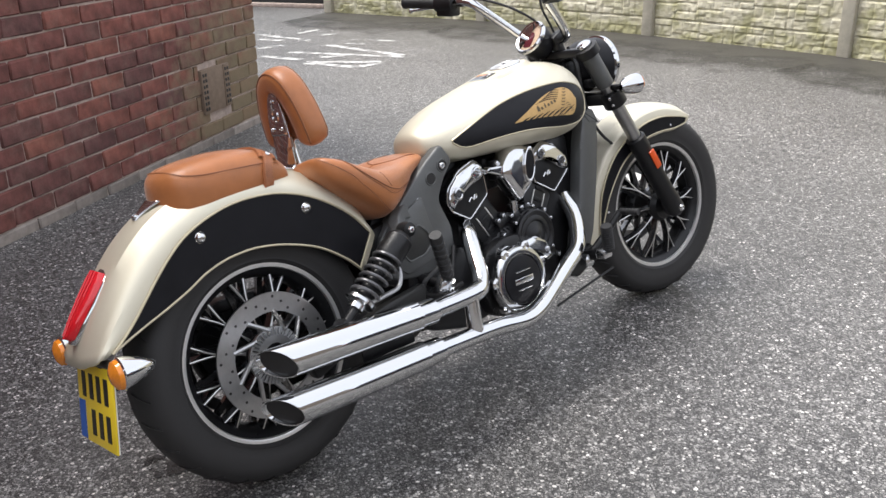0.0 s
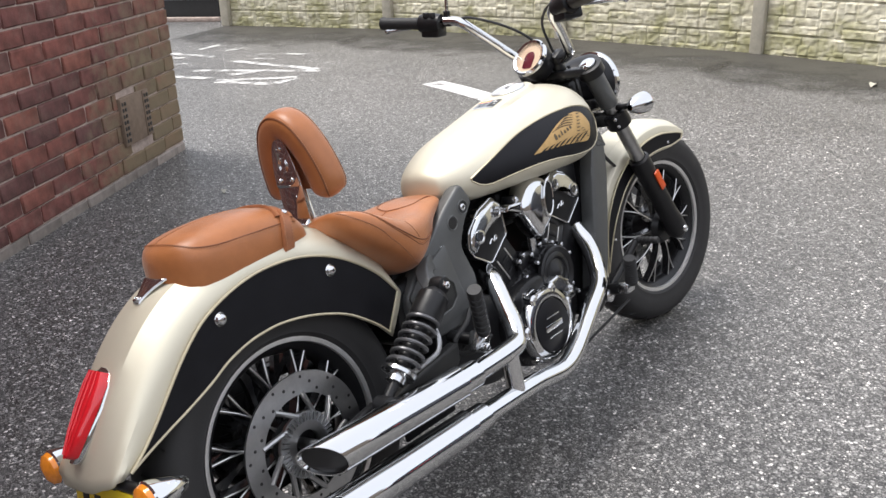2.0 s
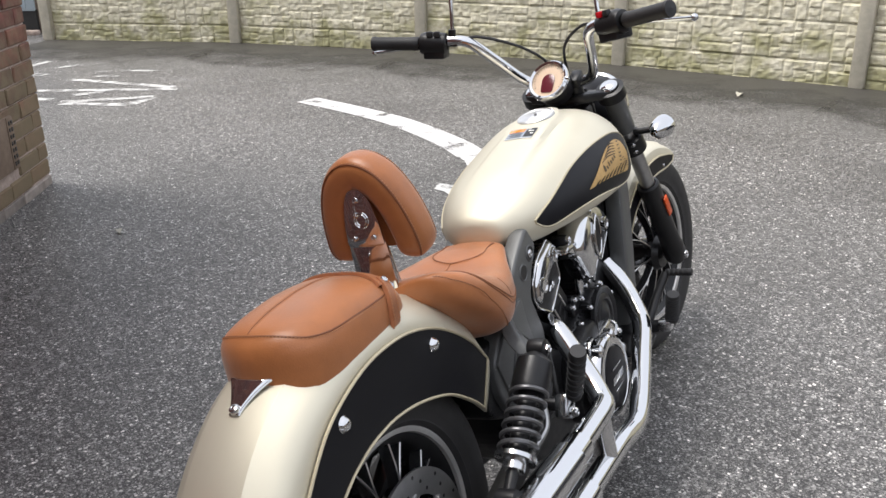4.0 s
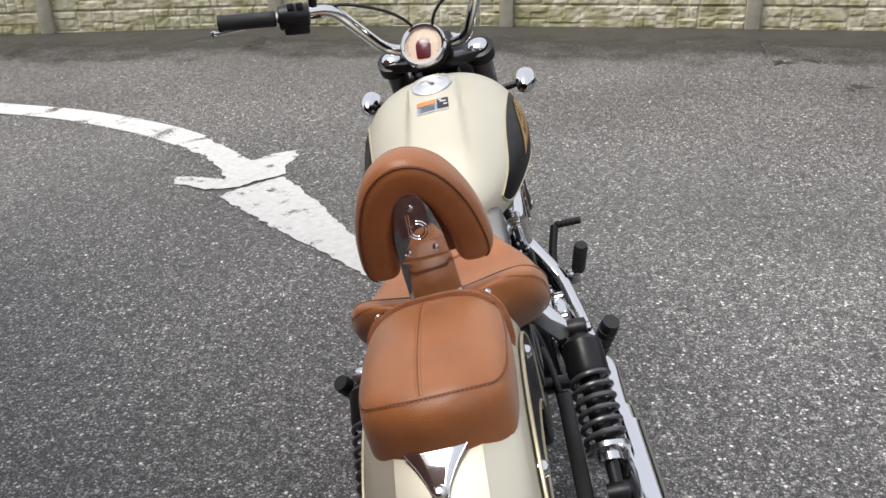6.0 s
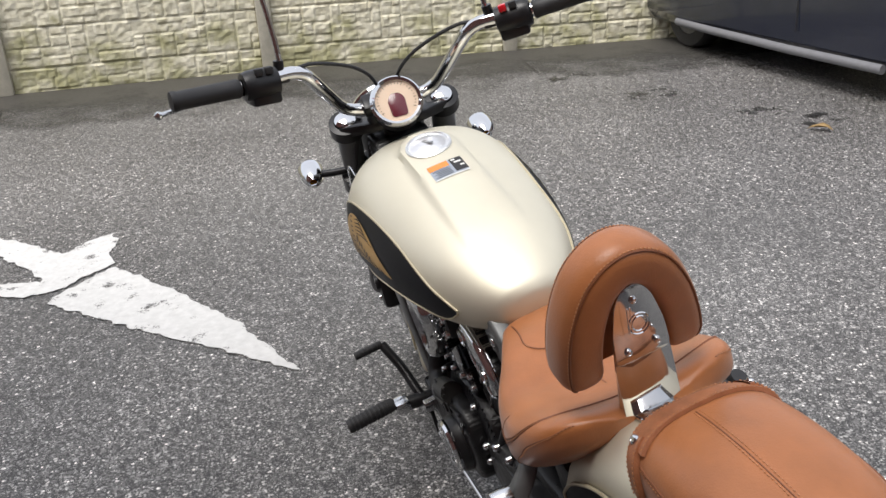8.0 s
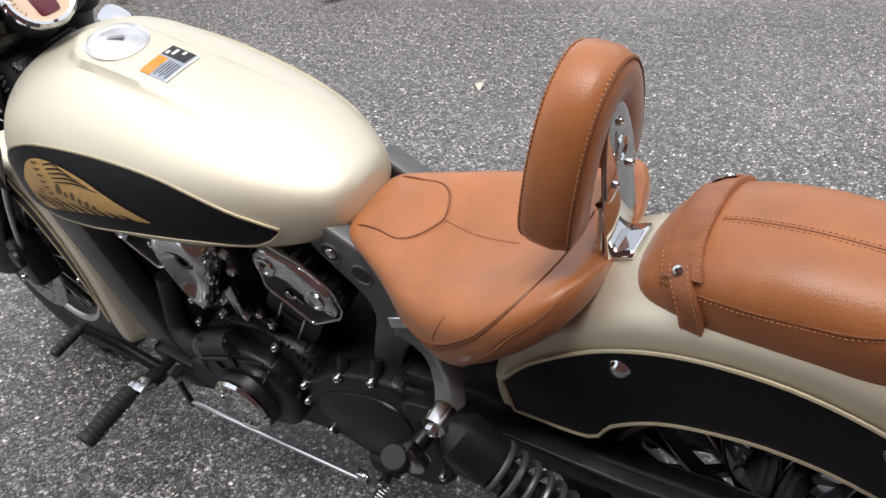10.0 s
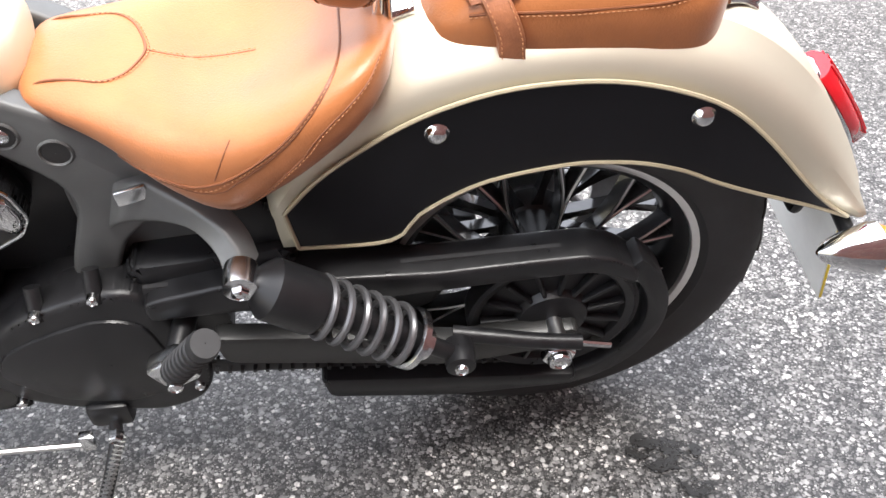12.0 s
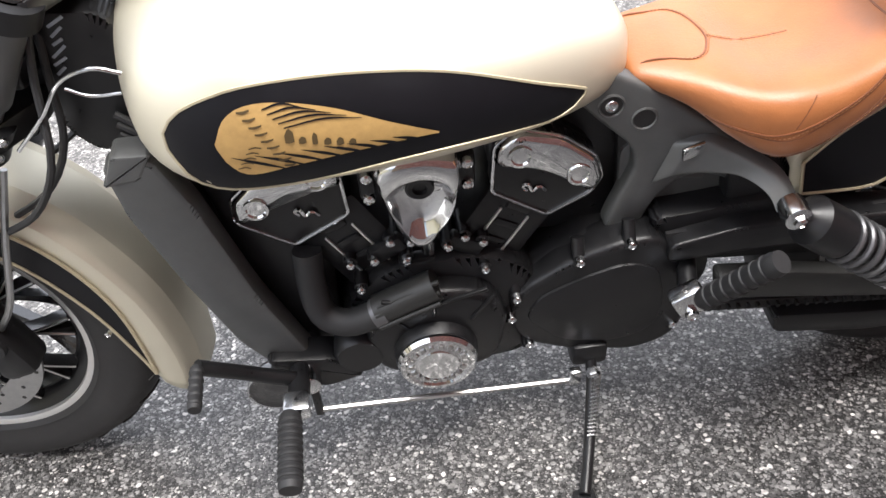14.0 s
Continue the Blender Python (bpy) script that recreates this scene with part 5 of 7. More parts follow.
def silencer(x0, z0, x1, z1):
    a, b = Vector((x0, EY, z0)), Vector((x1, EY, z1))
    d = (b - a).normalized()
    n = Vector((0, 1, 0)).cross(d).normalized()
    side = d.cross(n)
    L = (b - a).length

    def circle(s, r, cut=0.0):
        return [a + d * (s + cut * (0.75 * math.cos(2 * math.pi * k / 36) + 0.55 * math.sin(2 * math.pi * k / 36))) + n * (r * math.sin(2 * math.pi * k / 36)) + side * (r * math.cos(2 * math.pi * k / 36)) for k in range(36)]
    rings = [circle(0, 0.028), circle(0.003, 0.032), circle(0.055, 0.0325), circle(0.0565, 0.0370), circle(0.062, 0.0365), circle(L * 0.6, 0.0385), circle(L - 0.004, 0.0385, 0.036), circle(L, 0.0375, 0.036), circle(L - 0.001, 0.0350, 0.034), circle(L - 0.09, 0.0335, 0.02), circle(L - 0.16, 0.0330, 0.0)]
    ob = part("silencer", loft(rings), CHROME, bike, "slash-cut chrome silencer")
    # black tube and end cap inside the open end
    part("silencer_mouth", loft([circle(L - 0.01, 0.0342, 0.033), circle(L - 0.10, 0.0325, 0.01), circle(L - 0.15, 0.0320, 0.0), circle(L - 0.151, 0.001, 0.0)]), INK_AND_GAP, ob, "black inside of the mouth")
    part("shield_seam", tube([a + d * 0.07 + side * 0.012 + n * -0.0352, a + d * (L - 0.07) + side * 0.012 + n * -0.0372], 0.0016, 6), INK_AND_GAP, ob)
    return ob


up_pipe = silencer(0.375, 0.322, -0.075, 0.341)
low_pipe = silencer(0.375, 0.220, -0.085, 0.232)
for name, pts, parent in (("header_pipe", [(0.655, -0.085, 0.462), (0.636, -0.112, 0.455), (0.618, -0.140, 0.428), (0.597, -0.170, 0.392), (0.577, -0.200, 0.356), (0.553, -0.222, 0.334), (0.530, EY, 0.326), (0.46, EY, 0.322), (0.37, EY, 0.322)], up_pipe), ("header_pipe", [(1.075, -0.08, 0.455), (1.062, -0.120, 0.405), (1.030, -0.155, 0.358), (0.985, -0.184, 0.315), (0.90, -0.202, 0.276), (0.816, -0.217, 0.236), (0.748, -0.228, 0.206), (0.68, EY, 0.197), (0.56, EY, 0.212), (0.37, EY, 0.220)], low_pipe)):
    part(name, tube(pts, 0.0238, 20, n=50), CHROME, parent, "chrome header pipe")
part("crossover", tube([(0.50, EY, 0.325), (0.50, EY, 0.215)], 0.022, 16), CHROME, up_pipe)
part("exhaust_hanger", block((0.16, 0.006, 0.05), pose(0.25, -0.195, 0.275), 0.002), BLACKCAST, up_pipe)

# ---- engine ----
engine = part("engine", slab(rounded([(0.66, 0.30), (0.70, 0.40), (0.78, 0.435), (0.90, 0.43), (0.97, 0.37), (0.99, 0.26), (0.94, 0.20), (0.84, 0.175), (0.70, 0.19)], 0.03), -0.115, 0.115, 0.02), BLACKCAST, bike, "black and chrome V-twin engine")
part("gearbox", slab(rounded([(0.42, 0.42), (0.62, 0.42), (0.72, 0.36), (0.72, 0.20), (0.60, 0.185), (0.46, 0.22), (0.41, 0.30)], 0.03), -0.10, 0.095, 0.015), BLACKCAST, engine)
covers = {"rear": [(0.598, 0.540), (0.608, 0.578), (0.655, 0.618), (0.715, 0.638), (0.745, 0.615), (0.750, 0.535), (0.672, 0.480), (0.612, 0.515)], "front": [(0.950, 0.615), (0.995, 0.638), (1.050, 0.618), (1.095, 0.575), (1.095, 0.535), (1.025, 0.482), (0.945, 0.528)]}
for which, head, foot in (("rear", Vector((0.709, 0, 0.50)), Vector((0.834, 0, 0.30))), ("front", Vector((0.967, 0, 0.50)), Vector((0.857, 0, 0.30)))):
    d = (head - foot).normalized()
    ang = math.degrees(math.atan2(d.x, d.z))
    mid_p = foot + d * 0.165
    cyl = part("cylinder", block((0.110, 0.176, 0.20), Matrix.Translation(mid_p) @ pose(0, 0, 0, 0, ang, 0), 0.012), BLACKCAST, engine, "black cylinder with machined edges")
    for s in (1, -1):
        for k in (-0.0225, 0.0225):
            m = Matrix.Translation(mid_p) @ pose(0, 0, 0, 0, ang, 0)
            part("machined_edge", block((0.0035, 0.004, 0.10), m @ pose(k, s * 0.0890, 0.006), 0.001), LIP, cyl)
        for k in range(5):
            part("fin", block((0.036, 0.008, 0.012), m @ pose(0, s * 0.0875, -0.07 + 0.034 * k), 0.002), BLACKCAST, cyl)
    part("cylinder_head", slab(rounded([(x * 0.97 + 0.03 * (0.67 if which == "rear" else 1.02), z) for x, z in covers[which]], 0.015), -0.075, 0.075, 0.008), BLACKCAST, engine)
    for s in (1, -1):
        out = covers[which]
        rc = part("rocker_cover", slab(rounded(out, 0.008), s * 0.055, s * 0.094, 0.005), BLACKCAST, engine, "rocker cover with chrome cap")
        pts = rounded(out, 0.008)
        part("chrome_edge", tube([(x, s * 0.0935, z) for x, z in pts + [pts[0]]], 0.0028, 8), CHROME, rc)
        if which == "rear":
            top = [(0.598, 0.540), (0.608, 0.578), (0.655, 0.618), (0.715, 0.638), (0.745, 0.615), (0.744, 0.585), (0.69, 0.572), (0.645, 0.545), (0.612, 0.520)]
            bosses = ((0.633, 0.560), (0.713, 0.603))
            badge = (0.692, 0.535)
        else:
            top = [(0.950, 0.615), (0.995, 0.638), (1.050, 0.618), (1.095, 0.575), (1.095, 0.538), (1.06, 0.545), (1.015, 0.580), (0.948, 0.585)]
            bosses = ((0.978, 0.606), (1.062, 0.568))
            badge = (1.0, 0.540)
        part("chrome_cap", slab(rounded(top, 0.012), s * 0.06, s * 0.106, 0.010, segments=3), CHROME, rc, "polished chrome cap")
        for x, z in bosses:
            part("boss", lathe([(0.018, 0.0), (0.017, 0.006), (0.013, 0.0065), (0.011, 0.004), (0.0005, 0.004)], (x, s * 0.104, z), (0, s, 0), 24), CHROME, rc)
        bx, bz = badge
        part("badge", tube([(bx - 0.016, s * 0.096, bz - 0.006), (bx - 0.006, s * 0.097, bz + 0.004), (bx + 0.002, s * 0.097, bz - 0.004), (bx + 0.008, s * 0.097, bz + 0.009), (bx + 0.016, s * 0.096, bz + 0.006), (bx + 0.010, s * 0.096, bz - 0.002)], 0.0028, 6, n=16), CHROME, rc, "small chrome badge")
# chrome teardrop covers between the heads
def closed(line, n=44):
    return [(q.x, q.z) for q in smooth_line([(x, 0, z) for x, z in line + [line[0]]], n)][:-1]


tear = closed([(0.900, 0.634), (0.886, 0.655), (0.846, 0.662), (0.806, 0.648), (0.798, 0.618), (0.809, 0.574), (0.828, 0.530), (0.846, 0.508), (0.864, 0.514), (0.887, 0.567)])
bowl = closed([(0.890, 0.606), (0.875, 0.622), (0.846, 0.629), (0.819, 0.619), (0.808, 0.598), (0.815, 0.568), (0.832, 0.542), (0.850, 0.529), (0.866, 0.540), (0.882, 0.575)])
shield = closed([(0.915, 0.61), (0.895, 0.640), (0.855, 0.655), (0.820, 0.650), (0.795, 0.625), (0.775, 0.585), (0.790, 0.555), (0.815, 0.515), (0.834, 0.492), (0.850, 0.505), (0.885, 0.530), (0.912, 0.560)])
for s in (1, -1):
    if s > 0:
        rings = [[(0.848 + (x - 0.848) * f * 1.1, y, 0.596 + (z - 0.600) * f * 1.08) for x, z in tear] for y, f in ((0.085, 0.88), (0.100, 0.97), (0.118, 1.0), (0.136, 0.985), (0.148, 0.93), (0.154, 0.86))]
        rings += [[(0.848 + (x - 0.848) * f * 1.1, y, 0.586 + (z - 0.590) * f * 1.08) for x, z in bowl] for y, f in ((0.156, 1.0), (0.153, 0.93), (0.144, 0.76), (0.137, 0.56), (0.134, 0.34), (0.133, 0.05))]
        h = part("intake_cover", loft(rings), CHROME, engine, "polished chrome teardrop cover", angle=60)
        part("lock", lathe([(0.019, -0.012), (0.019, 0.006), (0.016, 0.009), (0.010, 0.008), (0.009, 0.003), (0.0005, 0.003)], (0.848, 0.138, 0.604), (0, 1, 0), 24), BLACKCAST, h, "black key lock")
    else:
        rings = [[(0.85 + (x - 0.85) * f, -y, 0.585 + (z - 0.585) * f) for x, z in shield] for y, f in ((0.085, 0.9), (0.105, 1.0), (0.125, 1.0), (0.138, 0.95), (0.146, 0.85), (0.150, 0.6), (0.150, 0.1))]
        h = part("intake_cover", loft(rings), CHROME, engine, "polished chrome shield cover", angle=50)
        part("oval_inset", moved(lathe([(0.030, 0), (0.029, 0.003), (0.0005, 0.004)], (0, 0, 0), (0, -1, 0), 28), Matrix.Translation((0.876, -0.150, 0.592)) @ Matrix.Rotation(radians(12), 4, (0, 1, 0)) @ Matrix.Diagonal((0.62, 1, 1.5, 1))), BLACK, h, "gloss black oval inset")
        part("oval_ring", moved(tube(ring_xz((0, 0), -0.002, 0.031), 0.0035, 6), Matrix.Translation((0.876, -0.151, 0.592)) @ Matrix.Rotation(radians(12), 4, (0, 1, 0)) @ Matrix.Diagonal((0.62, 1, 1.5, 1))), CHROME, h)
        part("spike", slab(rounded([(0.79, 0.575), (0.722, 0.600), (0.735, 0.612), (0.80, 0.606)], 0.006), -0.135, -0.105, 0.006), CHROME, h)
    for x, z in ((0.914, 0.590), (0.784, 0.596)):
        lug = part("lug", block((0.022, 0.040, 0.058), pose(x, s * 0.096, z), 0.008), BLACKCAST, h, "black mounting lug")
        for dz in (-0.018, 0.018):
            part("lug_bolt", sphere_bolt((x, s * 0.117, z + dz), (0, s, 0), 0.0085, 0.006, 14), CHROME, lug)
    part("intake_stem", tube([(0.842, s * 0.10, 0.515), (0.842, s * 0.095, 0.44)], 0.011, 12), SATIN, engine)

# left covers
prim = part("primary_cover", slab(rounded([(0.735, 0.290), (0.722, 0.350), (0.645, 0.405), (0.565, 0.434), (0.506, 0.434), (0.470, 0.372), (0.446, 0.255), (0.465, 0.198), (0.525, 0.172), (0.635, 0.196), (0.705, 0.230)], 0.03, 5), 0.06, 0.126, 0.012, segments=3), BLACKCAST, engine, "satin black primary cover")
part("cover_face", slab(rounded([(0.708, 0.295), (0.690, 0.340), (0.630, 0.372), (0.560, 0.395), (0.510, 0.380), (0.490, 0.300), (0.50, 0.235), (0.56, 0.212), (0.65, 0.232)], 0.03, 5), 0.120, 0.131, 0.005), BLACKCAST, prim)
for x, z in ((0.555, 0.432), (0.628, 0.408), (0.728, 0.300), (0.700, 0.232), (0.470, 0.235), (0.72, 0.345)):
    part("cover_bolt", sphere_bolt((x, 0.127, z), (0, 1, 0), 0.0075, 0.007, 12), SATIN, prim)
    part("bolt_lug", tube([(x, 0.10, z + 0.025), (x, 0.122, z - 0.012)], 0.010, 10), BLACKCAST, prim)
part("pulley_cover", slab(rounded([(0.52, 0.452), (0.40, 0.462), (0.32, 0.47), (0.31, 0.40), (0.40, 0.36), (0.50, 0.37)], 0.02), 0.05, 0.105, 0.012), BLACKCAST, engine)
lower = part("lower_cover", slab(rounded([(0.735, 0.33), (0.76, 0.385), (0.84, 0.41), (0.92, 0.385), (0.955, 0.31), (0.935, 0.235), (0.84, 0.205), (0.75, 0.23)], 0.04, 5), 0.10, 0.150, 0.014, segments=3), BLACKCAST, engine)
bm = bmesh.new()
lathe([(0.058, -0.014), (0.060, -0.004), (0.056, 0.002), (0.050, 0.003), (0.046, 0.0), (0.034, 0.001), (0.031, 0.0035), (0.0005, 0.004)], (0.848, 0.180, 0.281), (0.0, 1.0, 0.02), 48, bm)
med = part("chrome_medallion", bm, CHROME, engine, "round chrome medallion")
for k in range(18):
    a = 2 * math.pi * k / 18
    part("raised_mark", block((0.007, 0.007, 0.0035), Matrix.Translation((0.848, 0.180, 0.281)) @ Vector((0, 1.0, 0.02)).to_track_quat("Z", "Y").to_matrix().to_4x4() @ pose(0.0405 * math.cos(a), 0.0405 * math.sin(a), 0.001, 0, 0, math.degrees(a)), 0.0008), STEEL, med)
part("medallion_neck", lathe([(0.066, -0.05), (0.062, -0.014), (0.055, -0.004)], (0.848, 0.180, 0.281), (0.0, 1.0, 0.02), 32), BLACKCAST, engine)
part("coolant_pipe", tube([(1.012, 0.095, 0.470), (1.014, 0.108, 0.415), (1.006, 0.124, 0.366), (0.975, 0.136, 0.352), (0.940, 0.140, 0.362), (0.900, 0.140, 0.380)], 0.021, 18, n=24), GRIPRUB, engine)
for x0, z0, x1, z1 in ((0.912, 0.375, 0.930, 0.367),):
    part("hose_clip", tube([(x0, 0.140, z0), (x1, 0.140, z1)], 0.0235, 18), SPRING, engine)
part("oil_filter", lathe([(0.04, -0.06), (0.04, 0.02), (0.034, 0.028), (0.0005, 0.028)], (0.962, 0.122, 0.280), (0, 1, 0), 28), BLACKCAST, engine)
thermo = part("finned_housing", tube([(0.925, 0.138, 0.372), (0.838, 0.138, 0.412)], 0.024, 16), DARKCAST, engine, "dull dark finned coolant housing")
for k in range(3):
    part("housing_fin", tube([(0.925, 0.150 + 0.006 * k, 0.392 - 0.016 * k), (0.835, 0.150 + 0.006 * k, 0.430 - 0.016 * k)], 0.0035, 8), DARKCAST, thermo)
for x, z, y in ((0.765, 0.452, 0.104), (0.79, 0.462, 0.10), (0.815, 0.455, 0.108), (0.866, 0.468, 0.102), (0.895, 0.470, 0.10), (0.92, 0.445, 0.108), (0.955, 0.44, 0.105), (0.765, 0.41, 0.118), (0.945, 0.40, 0.118), (0.975, 0.30, 0.118), (0.76, 0.36, 0.14), (0.875, 0.44, 0.11)):
    for s in (1, -1):
        part("case_bolt", sphere_bolt((x, s * y, z), (0, s, 0), 0.0075, 0.007, 10), SATIN, engine)
        part("bolt_tower", tube([(x, s * 0.05, z), (x, s * (y - 0.003), z)], 0.010, 10), BLACKCAST, engine)
for x, z, a in ((0.90, 0.455, 30), (0.79, 0.445, -30), (0.86, 0.42, 0)):
    for s in (1, -1):
        part("case_rib", block((0.055, 0.02, 0.028), pose(x, s * 0.095, z, 0, a, 0), 0.006), BLACKCAST, engine)

# ribs across the timing cover
for x, z, ln, a in ((0.775, 0.365, 0.06, 55), (0.845, 0.385, 0.05, 90), (0.905, 0.36, 0.06, -50), (0.80, 0.395, 0.07, 15), (0.885, 0.395, 0.07, -15)):
    part("cover_rib", block((ln, 0.006, 0.006), pose(x, 0.151, z, 0, a, 0), 0.002), BLACKCAST, lower)

# right covers
rc0 = Vector((0.742, -0.165, 0.290))
part("clutch_case", slab(rounded([(0.63, 0.30), (0.66, 0.38), (0.75, 0.415), (0.85, 0.40), (0.90, 0.32), (0.86, 0.22), (0.76, 0.175), (0.66, 0.20)], 0.04, 5), -0.14, -0.08, 0.014), BLACKCAST, engine)
derby = part("clutch_cover", lathe([(0.098, 0.0), (0.098, 0.016), (0.092, 0.024), (0.080, 0.027), (0.073, 0.026), (0.070, 0.020), (0.0005, 0.020)], rc0, (0.0, -1, 0.05), 48), CHROME, engine, "chrome clutch cover with black centre")
part("derby_disc", lathe([(0.069, 0.020), (0.068, 0.026), (0.062, 0.028), (0.0005, 0.029)], rc0, (0.0, -1, 0.05), 40), BLACK, derby, "black centre disc")
for k in range(7):
    a = 2 * math.pi * k / 7 + 0.3
    part("cover_lug", lathe([(0.016, 0.0), (0.016, 0.018), (0.010, 0.022), (0.0005, 0.020)], rc0 + Vector((0.094 * math.cos(a), 0, 0.094 * math.sin(a))), (0, -1, 0), 16), CHROME, derby)
for dz, w in ((0.027, 0.055), (-0.024, 0.055)):
    part("script_line", block((w, 0.002, 0.003), Matrix.Translation(rc0 + Vector((0, -0.0300, dz))) @ pose(0, 0, 0, 0, 0, 0), 0.0005), SATIN, derby)
part("script_bar", block((0.072, 0.002, 0.016), Matrix.Translation(rc0 + Vector((0, -0.0300, 0.001))) @ pose(0, 0, 0, 0, 0, 0), 0.001), SATIN, derby, "plain silver bar")
part("cam_cover", slab(rounded([(0.80, 0.44), (0.86, 0.47), (0.93, 0.44), (0.965, 0.37), (0.93, 0.31), (0.86, 0.38)], 0.03, 5), -0.13, -0.08, 0.012), BLACKCAST, engine)
cam = part("cam_disc", lathe([(0.075, 0.0), (0.075, 0.010), (0.070, 0.014), (0.064, 0.012), (0.058, 0.008), (0.050, 0.012), (0.044, 0.012), (0.040, 0.007), (0.030, 0.010), (0.024, 0.012), (0.012, 0.018), (0.0005, 0.019)], (0.874, -0.128, 0.385), (0, -1, 0), 40), BLACKCAST, engine, "black ridged cam cover")
for k in range(6):
    a = 2 * math.pi * k / 6 + 0.4
    part("cam_bolt", sphere_bolt((0.874 + 0.084 * math.cos(a), -0.130, 0.385 + 0.084 * math.sin(a)), (0, -1, 0), 0.006, 0.006, 10), SATIN, cam)
part("brake_rod", tube([(0.905, -0.150, 0.160), (1.176, -0.150, 0.201)], 0.004, 8), BLACKCAST, engine)
part("chrome_bridge", slab(rounded([(0.690, 0.345), (0.705, 0.385), (0.735, 0.392), (0.770, 0.372), (0.800, 0.385), (0.850, 0.390), (0.895, 0.362), (0.915, 0.312), (0.880, 0.305), (0.840, 0.345), (0.785, 0.355), (0.735, 0.335)], 0.009), -0.158, -0.12, 0.008), CHROME, engine, "polished chrome cover bridge")
part("cover_bracket", slab(rounded([(0.684, 0.342), (0.725, 0.335), (0.712, 0.290), (0.712, 0.245), (0.678, 0.241), (0.668, 0.289)], 0.008), -0.155, -0.12, 0.006), CHROME, engine)
for x, z in ((0.722, 0.368), (0.890, 0.340), (0.692, 0.262)):
    part("bridge_bolt", sphere_bolt((x, -0.158, z), (0, -1, 0), 0.0075, 0.006, 12), SATIN, engine)

# ---- frame ----
left_plate = [(0.607, 0.706), (0.634, 0.655), (0.600, 0.618), (0.555, 0.572), (0.548, 0.535), (0.577, 0.454), (0.586, 0.420), (0.532, 0.420), (0.512, 0.473), (0.486, 0.503), (0.456, 0.510), (0.420, 0.498), (0.356, 0.444), (0.345, 0.50), (0.382, 0.540), (0.456, 0.602), (0.533, 0.664)]
right_plate = [(0.600, 0.706), (0.632, 0.655), (0.590, 0.612), (0.560, 0.560), (0.590, 0.480), (0.588, 0.420), (0.535, 0.380), (0.44, 0.378), (0.37, 0.39), (0.345, 0.44), (0.345, 0.50), (0.382, 0.540), (0.456, 0.602), (0.533, 0.664)]
for s, plate_line in ((1, left_plate), (-1, right_plate)):
    fr = part("frame_casting", slab(rounded(plate_line, 0.016, 4), s * (0.050 if s > 0 else 0.070), s * (0.082 if s > 0 else 0.108), 0.007, segments=3), GREYCAST, bike, "grey cast aluminium frame section")
    part("frame_web", slab(rounded([(0.565, 0.56), (0.50, 0.57), (0.40, 0.54), (0.345, 0.50), (0.335, 0.42), (0.36, 0.39), (0.56, 0.39)], 0.02), s * 0.03, s * 0.060, 0.004), GREYCAST, fr)
    if s < 0:
        step = slab(rounded([(0.500, 0.585), (0.508, 0.533), (0.533, 0.442), (0.504, 0.412), (0.414, 0.395), (0.378, 0.423), (0.350, 0.500), (0.393, 0.541), (0.444, 0.560)], 0.008), -0.114, -0.106, 0.003)
        part("casting_step", step, GREYCAST, fr, "stepped casting face")
        pocket = [(0.402, 0.460), (0.431, 0.499), (0.470, 0.516), (0.499, 0.489), (0.501, 0.454), (0.475, 0.433), (0.423, 0.427)]
        # the pocket is not cut in; a darker flat plate carries its shade
        part("pocket_shade", slab(rounded(pocket, 0.008), -0.1152, -0.110, 0.001), DARKCAST, fr, "flat plate darkened like a recess")
        ring_line = rounded(pocket, 0.008)
        part("pocket_edge", tube([(x, -0.1150, z) for x, z in ring_line + [ring_line[0]]], 0.0028, 8), GREYCAST, fr)
        # wiring and the brake hose tucked behind the rear peg
        for pts, r in (([(0.529, -0.118, 0.410), (0.495, -0.128, 0.388), (0.440, -0.134, 0.366), (0.442, -0.136, 0.334), (0.500, -0.134, 0.318), (0.573, -0.128, 0.326)], 0.0065), ([(0.560, -0.116, 0.372), (0.510, -0.126, 0.352), (0.470, -0.130, 0.342), (0.430, -0.130, 0.312)], 0.0050), ([(0.580, -0.112, 0.430), (0.560, -0.122, 0.392), (0.545, -0.128, 0.350), (0.560, -0.124, 0.300)], 0.0055)):
            part("hose", tube(pts, r, 8, n=20), GRIPRUB, fr, "black rubber hose")
    part("web_rib", tube([(0.560, s * 0.060, 0.43), (0.530, s * 0.062, 0.475), (0.490, s * 0.062, 0.495), (0.440, s * 0.062, 0.49)], 0.006, 8, n=14), GREYCAST, fr)
    # the arched arm that sweeps out from the plate to the shock's upper mount
    over = smooth_line([(0.500, 0.084, 0.574), (0.480, 0.096, 0.581), (0.460, 0.102, 0.583), (0.436, 0.115, 0.575), (0.409, 0.132, 0.567), (0.383, 0.152, 0.556), (0.368, 0.170, 0.541), (0.361, 0.186, 0.526)], 24)
    under = smooth_line([(0.524, 0.084, 0.500), (0.508, 0.096, 0.520), (0.486, 0.102, 0.529), (0.452, 0.115, 0.537), (0.425, 0.132, 0.544), (0.405, 0.152, 0.541), (0.393, 0.170, 0.534), (0.388, 0.186, 0.522)], 24)
    rings = []
    for u, w in zip(over, under):
        c, half, deep = (u + w) / 2, (u - w) / 2, Vector((-0.006, -0.014, 0.0))
        rings.append([Vector((p.x, s * p.y, p.z)) for p in [c + deep + half * math.copysign(abs(math.sin(q)) ** 0.3, math.sin(q)) - deep * math.copysign(abs(math.cos(q)) ** 0.3, math.cos(q)) for q in [2 * math.pi * k / 24 + 0.13 for k in range(24)]]])
